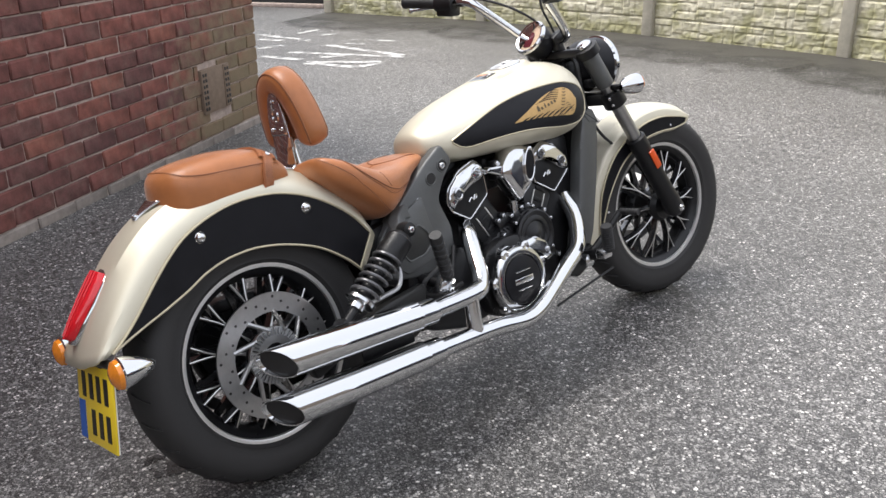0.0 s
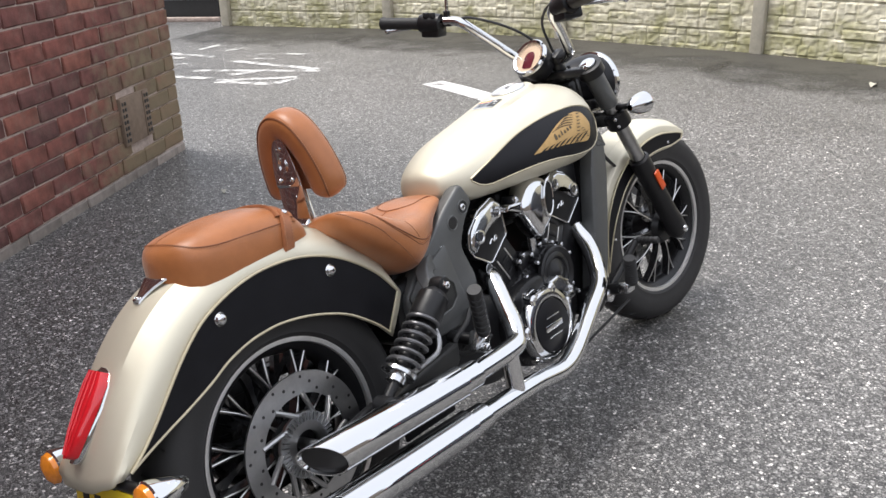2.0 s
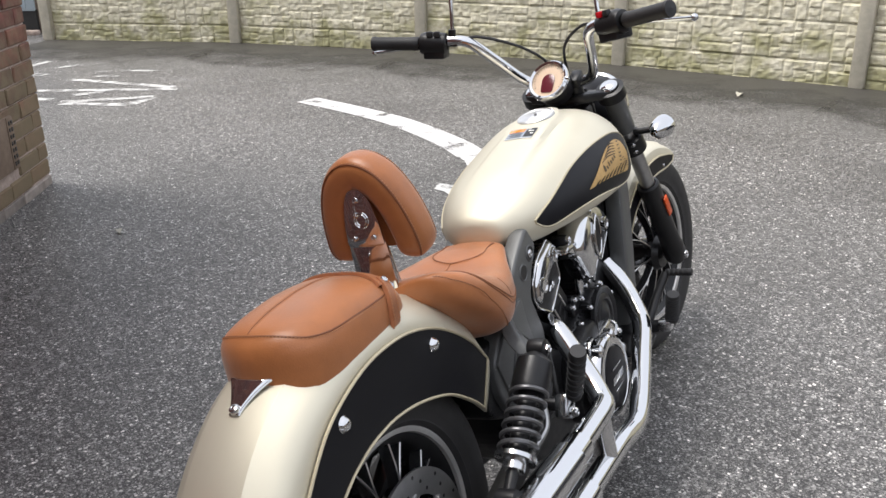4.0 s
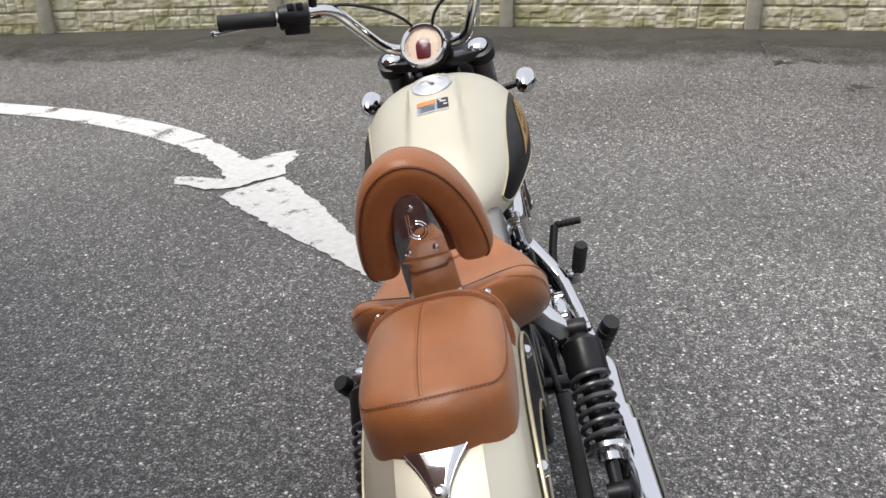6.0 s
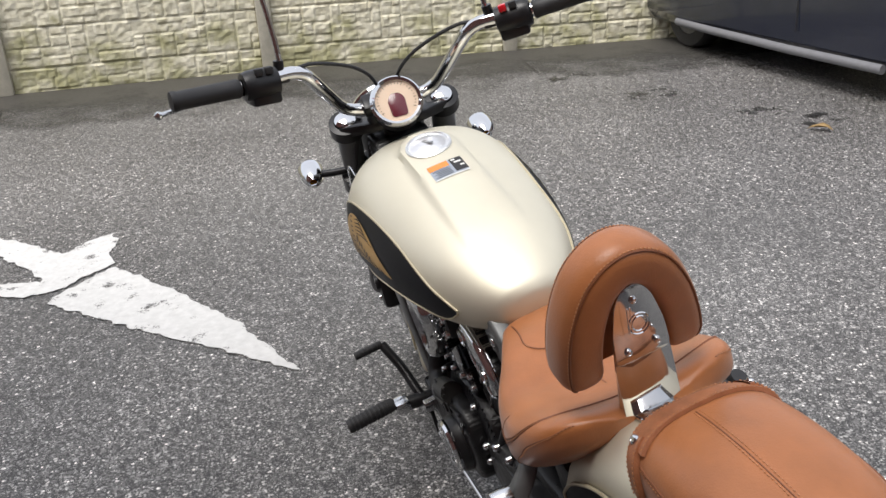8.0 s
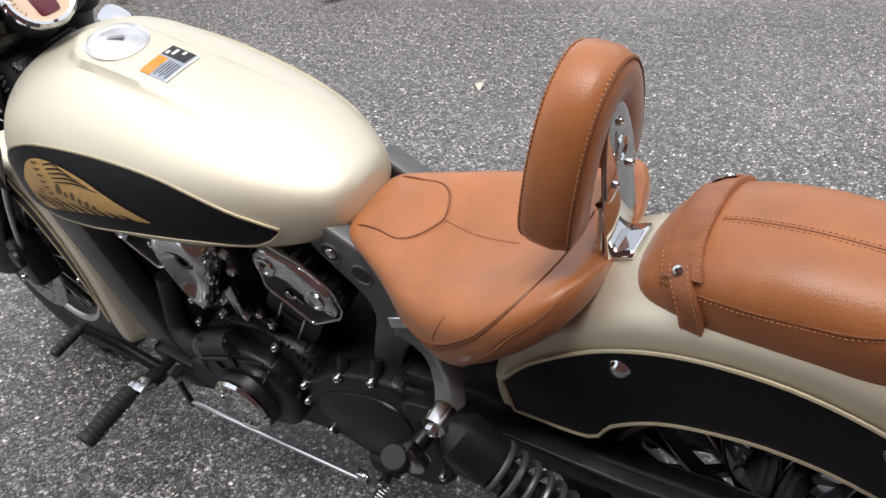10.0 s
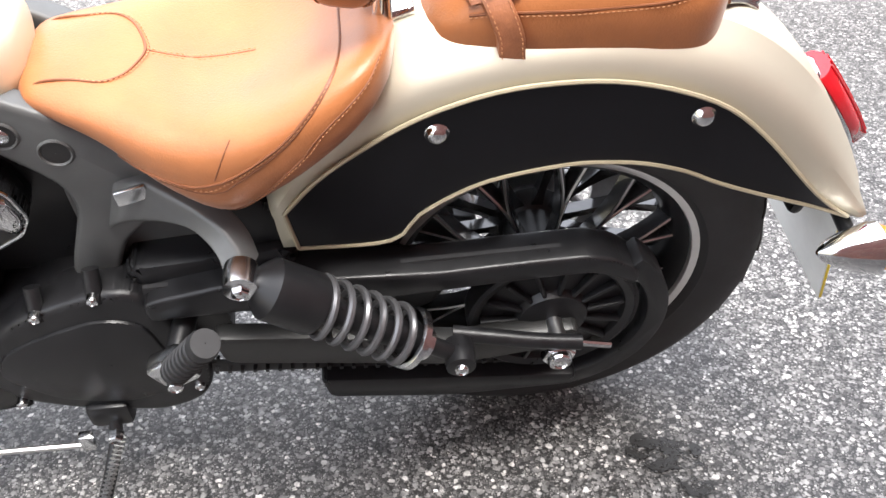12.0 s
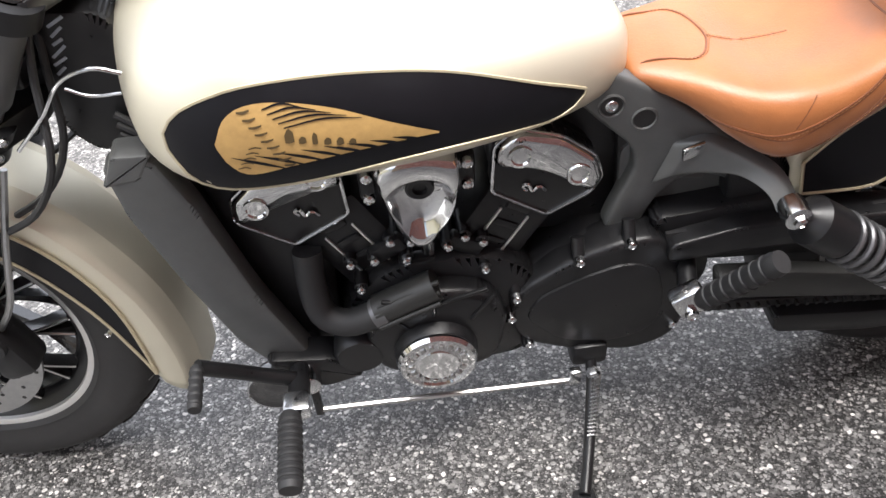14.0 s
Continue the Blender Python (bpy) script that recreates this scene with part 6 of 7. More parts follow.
    part("shock_arm", loft(rings), GREYCAST, fr, "grey cast arm to the shock absorber", angle=45)
    # the pad gets a brighter metal than the arm
    part("arm_pad", block((0.034, 0.006, 0.020), pose(0.479, s * 0.103, 0.573, 0, 4, s * 14), 0.002), SATIN, fr, "small raised pad, brighter than the arm")
    for x, z, deep in ((0.591, 0.648, 1), (0.545, 0.621, 0)):
        part("bolt_recess", lathe([(0.019, -0.004), (0.0185, 0.001), (0.0165, 0.0025), (0.0145, 0.0005), (0.0125, -0.006)], (x, s * (0.082 if s > 0 else 0.108), z), (0, s, 0), 24), GREYCAST, fr)
        # black disc just above the face gives the recess its shade
        part("recess_black", lathe([(0.0145, 0.0), (0.0005, 0.0002)], (x, s * (0.0828 if s > 0 else 0.1088), z), (0, s, 0), 20), INK_AND_GAP, fr)
        if deep:
            part("frame_bolt", sphere_bolt((x, s * (0.0826 if s > 0 else 0.1086), z), (0, s, 0), 0.0095, 0.004, 16), SATIN, fr)
    dt = part("downtube", slab(rounded([(1.222, 0.680), (1.160, 0.690), (1.128, 0.600), (1.085, 0.42), (1.030, 0.262), (1.085, 0.245), (1.135, 0.33), (1.18, 0.47), (1.215, 0.60)], 0.012), s * 0.088, s * 0.132, 0.008), GREYCAST, bike, "grey radiator side cowl")
    part("cowl_facet", slab(rounded([(1.226, 0.655), (1.205, 0.700), (1.158, 0.698), (1.180, 0.660)], 0.006), s * 0.092, s * 0.1335, 0.004), GREYCAST, dt)
# black slab added so no bright ground shows behind the radiator
part("radiator_filler", slab(rounded([(1.13, 0.64), (1.02, 0.645), (0.985, 0.56), (0.98, 0.40), (0.985, 0.25), (1.04, 0.24), (1.11, 0.40)], 0.02), -0.082, 0.082, 0.01), BLACKCAST, bike, "black filler slab behind the radiator")
part("radiator", block((0.05, 0.17, 0.40), pose(1.125, 0, 0.455, 0, 14, 0), 0.008), BLACKCAST, bike, "black radiator")
# two black slabs added to block bright ground seen through the bike
part("gap_filler", slab(rounded([(0.70, 0.655), (0.57, 0.650), (0.545, 0.56), (0.56, 0.40), (0.70, 0.40)], 0.02), -0.045, 0.045, 0.008), BLACKCAST, bike)
part("swingarm_filler", slab(rounded([(0.45, 0.43), (0.45, 0.33), (0.16, 0.30), (0.12, 0.36), (0.20, 0.42)], 0.02), 0.060, 0.082, 0.004), BLACKCAST, bike)
part("battery_box", slab(rounded([(0.575, 0.64), (0.40, 0.60), (0.34, 0.50), (0.34, 0.42), (0.56, 0.42)], 0.02), -0.055, 0.055, 0.008), BLACKCAST, bike)
part("inner_fender", slab(rounded([(0.42, 0.55), (0.33, 0.53), (0.32, 0.40), (0.40, 0.36)], 0.02), -0.09, 0.09, 0.01), BLACKCAST, bike)
part("frame_spine", tube([(0.61, 0, 0.650), (0.80, 0, 0.655), (1.12, 0, 0.70), (1.20, 0, 0.78)], 0.035, 14, n=14), BLACKCAST, bike)
part("throttle_body", block((0.12, 0.12, 0.10), pose(0.84, 0, 0.585), 0.02), BLACKCAST, engine)
part("head_shroud", slab(rounded([(1.258, 0.86), (1.175, 0.85), (1.12, 0.72), (1.15, 0.655), (1.24, 0.655), (1.272, 0.70)], 0.02), -0.066, 0.066, 0.012), BLACKCAST, bike, "black steering head shroud")
for s in (1, -1):
    for k in range(4):
        part("shroud_cable", tube([(1.20, s * (0.075 + 0.004 * k), 0.72 - 0.012 * k), (1.15, s * (0.085 + 0.003 * k), 0.685 - 0.01 * k), (1.09, s * 0.09, 0.665 - 0.008 * k)], 0.005, 8, n=8), GRIPRUB, bike)

# ---- swingarm, belt and shocks ----
for s in (1, -1):
    sw = part("swingarm", slab(rounded([(0.43, 0.372), (0.42, 0.318), (0.13, 0.268), (0.0, 0.285), (-0.03, 0.300), (-0.03, 0.325), (0.13, 0.318), (0.30, 0.355)], 0.014), s * 0.128, s * 0.156, 0.006), DARKCAST, bike, "dark grey swingarm")
    part("axle_adjuster", tube([(0.136, s * 0.158, 0.344), (0.09, s * 0.166, 0.341), (0.03, s * 0.174, 0.334), (-0.026, s * 0.178, 0.328)], 0.0105, 12, n=12), BLACKCAST, sw)
    part("adjuster_screw", tube([(-0.024, s * 0.178, 0.327), (-0.066, s * 0.178, 0.315)], 0.0045, 8), SATIN, sw)
    nut = part("axle_nut", lathe([(0.0225, -0.022), (0.0225, 0.004), (0.0205, 0.007), (0.0005, 0.007)], (0, s * 0.176, 0.303), (0, s, 0), 6), CHROME, sw, "chrome axle nut")
    part("nut_cap", sphere_bolt((0, s * 0.181, 0.302), (0, s, 0), 0.0165, 0.013, 20), CHROME, nut)
    top, bot = Vector((0.368, s * 0.195, 0.530)), Vector((0.133, s * 0.198, 0.354))
    d = (bot - top).normalized()
    L = (bot - top).length
    sh = part("shock_absorber", lathe([(0.010, 0.0), (0.014, 0.012), (0.026, 0.022), (0.035, 0.032), (0.036, 0.085), (0.034, 0.092), (0.018, 0.094), (0.018, 0.205), (0.022, 0.21), (0.022, 0.222), (0.012, 0.224), (0.011, L - 0.01), (0.0005, L)], top, d, 28), BLACKCAST, bike, "black coil-over shock absorber")
    a = d.orthogonal().normalized()
    b = d.cross(a)
    coil = [top + d * (0.088 + 0.128 * k / 150) + a * (0.033 * math.cos(2 * math.pi * 6.2 * k / 150)) + b * (0.033 * math.sin(2 * math.pi * 6.2 * k / 150)) for k in range(151)]
    part("coil_spring", tube(coil, 0.0048, 8), SPRING, sh, "satin grey coil spring")
    part("spring_seat", lathe([(0.034, 0.214), (0.038, 0.216), (0.038, 0.224), (0.026, 0.228), (0.018, 0.228)], top, d, 28), SATIN, sh)
    part("adjuster_thread", lathe([(0.021, 0.226), (0.021, 0.242), (0.012, 0.244)], top, d, 24), SATIN, sh)
    part("eye", lathe([(0.018, -0.018), (0.020, 0.0), (0.018, 0.018), (0.010, 0.020), (0.0005, 0.02)], bot, (0, s, 0), 20), BLACKCAST, sh)
    part("eye_bolt", sphere_bolt(bot + Vector((0, s * 0.02, 0)), (0, s, 0), 0.009, 0.007, 12), CHROME, sh)
    part("top_eye", lathe([(0.018, -0.016), (0.020, 0.0), (0.018, 0.016), (0.010, 0.018), (0.0005, 0.018)], top, (0, s, 0), 20), BLACKCAST if s < 0 else SATIN, sh)
    part("top_bolt", sphere_bolt(top + Vector((0, s * 0.018, 0)), (0, s, 0), 0.010, 0.008, 6), CHROME, sh)
guard = part("belt_guard", slab(rounded([(0.50, 0.425), (0.40, 0.446), (0.30, 0.444), (0.23, 0.440), (0.15, 0.436), (0.06, 0.441), (-0.03, 0.444), (-0.070, 0.432), (-0.103, 0.404), (-0.098, 0.380), (-0.06, 0.405), (-0.03, 0.412), (0.06, 0.408), (0.20, 0.398), (0.40, 0.395), (0.50, 0.39)], 0.012), 0.083, 0.137, 0.006, segments=3), BLACKCAST, bike, "black belt guard")
hoop = [(0.157 * math.cos(radians(a)), 0.305 + 0.157 * math.sin(radians(a))) for a in range(130, 262, 6)]
hoop += [(0.128 * math.cos(radians(a)), 0.305 + 0.128 * math.sin(radians(a))) for a in range(256, 129, -6)]
part("guard_hoop", slab(hoop, 0.090, 0.132, 0.004), BLACKCAST, guard, "black hoop round the pulley")
pulley = part("pulley", lathe([(0.108, -0.018), (0.112, -0.015), (0.112, 0.015), (0.108, 0.018), (0.098, 0.014), (0.094, 0.006), (0.05, 0.010), (0.045, 0.02), (0.03, 0.024), (0.0005, 0.024)], (0, 0.112, 0.318), (0, 1, 0), 60), BLACKCAST, bike, "black belt pulley")
for k in range(15):
    a = 2 * math.pi * k / 15
    part("pulley_fin", block((0.06, 0.012, 0.006), Matrix.Translation((0, 0.124, 0.318)) @ Matrix.Rotation(a, 4, (0, 1, 0)) @ pose(0.066, 0, 0), 0.002), BLACKCAST, pulley)
bm = bmesh.new()
for k in range(60):
    a = math.pi * (0.46 + 1.03 * k / 59)
    block((0.006, 0.026, 0.006), Matrix.Translation((0.113 * math.cos(a), 0.112, 0.318 + 0.113 * math.sin(a))) @ Matrix.Rotation(-a, 4, (0, 1, 0)), 0, bm)
tube([(0.0, 0.112, 0.433), (0.5, 0.112, 0.42)], 0.006, 6, bm, flat=2.0)
tube([(0.0, 0.112, 0.203), (0.5, 0.112, 0.26)], 0.006, 6, bm, flat=2.0)
for k in range(28):
    x = 0.02 + 0.44 * k / 27
    block((0.005, 0.026, 0.006), pose(x, 0.112, 0.212 + 0.1 * x, 0, -7, 0), 0, bm)
part("drive_belt", bm, GRIPRUB, bike, "toothed black drive belt")
part("lower_guard", slab(rounded([(0.31, 0.235), (0.13, 0.212), (-0.05, 0.19), (-0.04, 0.165), (0.14, 0.165), (0.30, 0.190)], 0.012), 0.085, 0.14, 0.006), BLACKCAST, bike, "black lower belt guard")
part("axle", tube([(0, -0.17, 0.318), (0, 0.17, 0.318)], 0.012, 14), STEEL, bike)
cal = part("rear_caliper", block((0.10, 0.05, 0.06), pose(0.12, -0.10, 0.27, 0, -20, 0), 0.012), BLACKCAST, bike, "black rear brake caliper")
# bracket beside the right shock
part("wire_guard", tube([(0.33, -0.165, 0.455), (0.318, -0.205, 0.44), (0.30, -0.215, 0.405), (0.25, -0.215, 0.395), (0.215, -0.21, 0.388)], 0.006, 8, n=16), STEEL, bike, "bare steel bracket")

# ---- pegs, controls and side stand ----
def ribbed(a, b, r, bands, parent, name="foot_peg"):
    a, b = Vector(a), Vector(b)
    d = b - a
    ob = part(name, lathe([(r * 0.7, 0), (r, d.length * 0.06), (r, d.length * 0.9), (r * 1.08, d.length * 0.92), (r * 0.95, d.length), (0.0005, d.length)], a, d, 18), GRIPRUB, parent, "ribbed black rubber peg")
    bm = bmesh.new()
    for k in range(bands):
        c = a + d * (0.15 + 0.7 * k / max(1, bands - 1))
        lathe([(r, -0.003), (r * 1.1, -0.0015), (r * 1.1, 0.0015), (r, 0.003)], c, d, 18, bm)
    part("rubber_rib", bm, GRIPRUB, ob)
    return ob


for s in (1, -1):
    peg = ribbed((0.47, s * 0.20, 0.375), (0.405, s * 0.258, 0.508), 0.0165, 7, bike)
    pm = part("peg_mount", block((0.05, 0.03, 0.05), pose(0.475, s * 0.175, 0.352, 0, 30, 0), 0.008), SATIN, bike, "satin alloy peg mount")
    part("mount_bolt", sphere_bolt((0.475, s * 0.195, 0.34), (0, s, 0), 0.010, 0.007, 12), CHROME, pm)
    part("mount_arm", tube([(0.46, s * 0.10, 0.37), (0.475, s * 0.17, 0.355)], 0.015, 10), BLACKCAST, pm)
    fp = ribbed((1.068, s * 0.236, 0.288), (1.069, s * 0.356, 0.280) if s > 0 else (1.042, -0.258, 0.372), 0.0165, 9, bike)
    part("peg_clevis", block((0.04, 0.035, 0.03), pose(1.058, s * 0.222, 0.283), 0.006), SATIN, fp)
    part("peg_bracket", tube([(1.04, s * 0.08, 0.262), (1.055, s * 0.15, 0.272), (1.058, s * 0.225, 0.282)], 0.017, 12), BLACKCAST, fp)
    sp = part("control_lever", tube([(1.04, s * 0.165, 0.268), (1.07, s * 0.175, 0.288), (1.13, s * 0.185, 0.330), (1.179, s * 0.205, 0.380)], 0.0115, 10, n=12), BLACKCAST, bike, "black foot control lever")
    ribbed((1.179, s * 0.205, 0.382), (1.178, s * 0.276, 0.380), 0.0095, 5, sp, "lever_peg")
    part("control_bracket", slab(rounded([(1.10, 0.30), (1.00, 0.285), (0.96, 0.235), (1.02, 0.215), (1.09, 0.245)], 0.012), s * 0.10, s * 0.15, 0.008), BLACKCAST, bike)
    part("control_pivot", lathe([(0.02, -0.02), (0.02, 0.012), (0.012, 0.018), (0.0005, 0.018)], (1.045, s * 0.165, 0.262), (0, s, 0), 16), SATIN, bike)
horn = part("horn", lathe([(0.020, -0.030), (0.040, -0.022), (0.047, -0.008), (0.047, 0.004), (0.043, 0.009), (0.034, 0.006), (0.012, 0.008), (0.0005, 0.010)], (1.100, 0.135, 0.215), (0, 1, 0), 36), SPOKE, bike, "gloss black round horn")
part("horn_ring", tube(ring_xz((1.100, 0.215), 0.1415, 0.0455), 0.0022, 6), SATIN, horn)
rod = part("shift_rod", tube([(1.035, 0.165, 0.182), (0.63, 0.156, 0.158)], 0.0045, 8), POLISHED, bike, "thin chrome shift linkage rod")
part("rod_joint", block((0.02, 0.014, 0.035), pose(0.63, 0.156, 0.168), 0.004), SATIN, rod)
part("rod_arm", block((0.014, 0.01, 0.09), pose(1.04, 0.165, 0.215), 0.004), BLACKCAST, rod)
stand = part("side_stand", tube([(0.597, 0.125, 0.175), (0.600, 0.155, 0.145), (0.620, 0.235, 0.105), (0.645, 0.318, 0.082)], 0.0095, 12, n=16), BLACKCAST, bike, "black side stand")
part("stand_foot", slab(rounded([(0.628, 0.305), (0.664, 0.305), (0.668, 0.335), (0.650, 0.350), (0.628, 0.335)], 0.010), 0.070, 0.077, 0.003, plane="xy"), BLACKCAST, stand)
part("stand_bolt", sphere_bolt((0.597, 0.15, 0.158), (0, 1, 0), 0.011, 0.008, 6), SATIN, stand)
part("stand_bracket", block((0.06, 0.05, 0.05), pose(0.60, 0.11, 0.185), 0.01), BLACKCAST, stand)
coil = [Vector((0.585, 0.135, 0.165)).lerp(Vector((0.627, 0.262, 0.098)), 0.1 + 0.7 * k / 120) + Vector((0.0065 * math.cos(1.8 * k), 0.0, 0.0065 * math.sin(1.8 * k))) for k in range(121)]
part("stand_spring", tube(coil, 0.0016, 5), STEEL, stand)

# ---- front fork and controls ----
def st(bm):
    return moved(bm, STEER)


FD = Vector((1.582 - 1.238, 0, 0.314 - 0.89)).normalized()
for s in (1, -1):
    c = Vector((1.238, s * 0.112 - 0.006, 0.89))
    ft = part("fork_leg", st(tube([c, c + FD * 0.40], 0.0215, 20)), STEEL, bike, "grey steel fork tube")
    part("fork_slider", st(lathe([(0.024, 0.355), (0.032, 0.36), (0.033, 0.40), (0.031, 0.41), (0.031, 0.60), (0.034, 0.63), (0.034, 0.68), (0.02, 0.70), (0.0005, 0.70)], c, FD, 22)), BLACKCAST, ft, "black fork slider")
    part("fork_sleeve", st(lathe([(0.0265, 0.02), (0.0275, 0.025), (0.0275, 0.135), (0.0265, 0.14)], c, FD, 22)), GREYCAST, ft)
    part("fork_cap", st(lathe([(0.024, -0.004), (0.024, -0.014), (0.018, -0.019), (0.0005, -0.020)], c, FD, 22)), CHROME, ft, "chrome fork cap")
    part("top_clamp", st(lathe([(0.026, -0.008), (0.038, -0.006), (0.039, 0.022), (0.028, 0.026)], c, FD, 24)), BLACKCAST, ft)
    part("lower_clamp", st(lathe([(0.026, 0.165), (0.037, 0.168), (0.038, 0.215), (0.028, 0.222)], c, FD, 24)), BLACKCAST, ft)
    for k in (0.18, 0.205):
        part("clamp_bolt", st(sphere_bolt(c + FD * k + Vector((-0.03, s * 0.022, -0.01)), (-0.6, s * 0.8, 0), 0.006, 0.006, 10)), SATIN, ft)
    part("reflector", st(block((0.024, 0.006, 0.07), Matrix.Translation(c + FD * 0.45 + Vector((0.004, s * 0.034, 0))) @ pose(0, 0, 0, 0, -30, 0), 0.003)), ORANGE, ft, "orange side reflector")
    sg = part("front_indicator", st(lathe([(0.008, -0.045), (0.016, -0.038), (0.026, -0.018), (0.031, 0.008), (0.031, 0.024), (0.028, 0.027)], (1.325, s * 0.212, 0.766), (1, 0, 0.05), 28)), CHROME, bike, "chrome bullet indicator")
    part("indicator_lens", st(lathe([(0.028, 0.024), (0.025, 0.033), (0.012, 0.038), (0.0005, 0.039)], (1.325, s * 0.212, 0.766), (1, 0, 0.05), 28)), AMBER, sg, "amber lens")
    part("indicator_stalk", st(tube([(1.315, s * 0.105, 0.758), (1.32, s * 0.16, 0.760), (1.322, s * 0.196, 0.765)], 0.009, 12)), BLACKCAST, sg)
    bar = part("handlebar", st(tube([(1.195, s * 0.0, 0.922), (1.192, s * 0.06, 0.925), (1.180, s * 0.102, 0.942), (1.122, s * 0.134, 0.998), (1.062, s * 0.160, 1.052), (1.045, s * 0.178, 1.070), (1.030, s * 0.210, 1.078), (0.992, s * 0.295, 1.083), (0.955, s * 0.400, 1.098)], 0.0135, 14, n=40)), CHROME, bike, "chrome handlebar half")
    g0, g1 = Vector((0.992, s * 0.290, 1.083)), Vector((0.951, s * 0.412, 1.100))
    gd = (g1 - g0)
    gp = part("grip", st(lathe([(0.016, 0.0), (0.0185, 0.004), (0.0175, 0.02), (0.0175, gd.length - 0.012), (0.0195, gd.length - 0.008), (0.0185, gd.length), (0.0005, gd.length + 0.002)], g0, gd, 22)), GRIPRUB, bar, "ribbed black rubber grip")
    sw0 = g0 - gd.normalized() * 0.040
    cl = part("switch_housing", st(lathe([(0.016, -0.036), (0.027, -0.033), (0.030, -0.01), (0.030, 0.022), (0.026, 0.034), (0.016, 0.036)], sw0, gd, 16)), BLACKCAST, bar, "black switch cluster")
    m = Matrix.Translation(sw0) @ gd.to_track_quat("X", "Z").to_matrix().to_4x4()
    part("switch_box", st(block((0.058, 0.056, 0.040), m @ pose(-0.004, -s * 0.006, -0.018), 0.006)), BLACKCAST, bar)
    for q, dx in enumerate((-0.014, 0.006)):
        part("switch", st(block((0.015, 0.014, 0.014), m @ pose(dx, s * 0.020, 0.026), 0.002)), REDLENS if (s < 0 and q == 0) else GRIPRUB, bar)
    part("lever_perch", st(block((0.03, 0.035, 0.026), m @ pose(-0.048, -s * 0.018, 0.004), 0.006)), BLACKCAST, bar)
    pv = m @ Vector((-0.045, -s * 0.042, 0.0))
    tip = m @ Vector((0.185, -s * 0.052, -0.030))
    part("lever", st(tube([pv, pv.lerp(tip, 0.3) + Vector((0.008, 0, 0)), pv.lerp(tip, 0.7), tip], 0.0065, 10, n=12, flat=0.7)), SATIN, bar, "satin alloy lever")
    part("lever_ball", st(lathe([(0.0005, -0.009), (0.006, -0.006), (0.009, 0), (0.006, 0.006), (0.0005, 0.009)], tip, gd, 12)), SATIN, bar)
    mr = part("mirror_stem", st(tube([m @ Vector((-0.045, -s * 0.012, 0.012)), m @ Vector((-0.047, -s * 0.01, 0.06)), m @ Vector((-0.03, -s * 0.03, 0.20)), m @ Vector((0.02, -s * 0.03, 0.26))], 0.0055, 10, n=12)), CHROME, bar, "chrome mirror stem")
    part("mirror_boot", st(tube([m @ Vector((-0.045, -s * 0.012, 0.012)), m @ Vector((-0.046, -s * 0.011, 0.035))], 0.010, 12)), BLACKCAST, bar)
    mh = m @ Vector((0.06, -s * 0.03, 0.30))
    part("mirror_head", st(lathe([(0.0005, -0.016), (0.035, -0.014), (0.048, -0.002), (0.048, 0.004), (0.044, 0.006), (0.0005, 0.005)], mh, (-1, 0, 0.15), 28)), CHROME, bar, "round chrome mirror")
    part("control_cable", st(tube([m @ Vector((-0.06, -s * 0.03, 0.0)), (1.06, s * 0.15, 1.078), (1.13, s * 0.06, 1.03), (1.20, s * 0.02, 0.96), (1.235, s * 0.03, 0.86)], 0.0038, 8, n=24)), GRIPRUB, bar, "black control cable")
    part("riser", st(tube([(1.205, s * 0.042, 0.885), (1.188, s * 0.042, 0.928)], 0.018, 14)), BLACKCAST, bar)
    part("riser_clamp", st(block((0.045, 0.028, 0.03), pose(1.187, s * 0.05, 0.932, 0, -30, 0), 0.006)), BLACKCAST, bar)
yoke = part("top_yoke", st(slab(rounded([(1.255, -0.11), (1.255, 0.11), (1.215, 0.13), (1.185, 0.06), (1.175, -0.06), (1.215, -0.13)], 0.015), 0.868, 0.892, 0.006, plane="xy")), BLACKCAST, bike, "black top yoke")
part("steering_nut", st(lathe([(0.020, 0), (0.019, 0.012), (0.012, 0.016), (0.0005, 0.016)], (1.21, 0, 0.892), (-0.5, 0, 0.86), 20)), CHROME, yoke)
part("bottom_yoke", st(slab(rounded([(1.355, -0.12), (1.355, 0.12), (1.315, 0.14), (1.275, 0.06), (1.275, -0.06), (1.315, -0.14)], 0.015), 0.705, 0.74, 0.006, plane="xy")), BLACKCAST, yoke)
part("steering_stem", st(tube([(1.20, 0, 0.875), (1.295, 0, 0.72)], 0.03, 16)), BLACKCAST, yoke)
for y, k in ((0.05, 0), (-0.05, 1), (0.075, 2)):
    part("brake_hose", st(tube([(1.23, y, 0.90), (1.245, y * 1.4, 0.80), (1.25, y * 1.8, 0.70), (1.30, y * 1.7, 0.62), (1.38, y * 1.3, 0.56)], 0.005, 8, n=18)), GRIPRUB, yoke)
part("looped_cable", tube([(1.156, 0.13, 0.811), (1.186, 0.13, 0.821), (1.224, 0.13, 0.808), (1.257, 0.13, 0.767), (1.3, 0.13, 0.724)], 0.0024, 8, n=24), SATIN, bike, "thin grey looped cable")
part("looped_cable", tube([(1.167, 0.12, 0.779), (1.201, 0.12, 0.78), (1.225, 0.12, 0.793)], 0.0020, 8, n=12), SATIN, bike)
for k in range(6):
    part("print_bar", block((0.022 - 0.004 * (k % 3), 0.002, 0.0035), pose(1.226 + 0.003 * k, 0.0672, 0.845 - 0.0125 * k, 0, 28 + 9 * (k % 2), 0), 0), LABEL, bike, "pale printed bar")

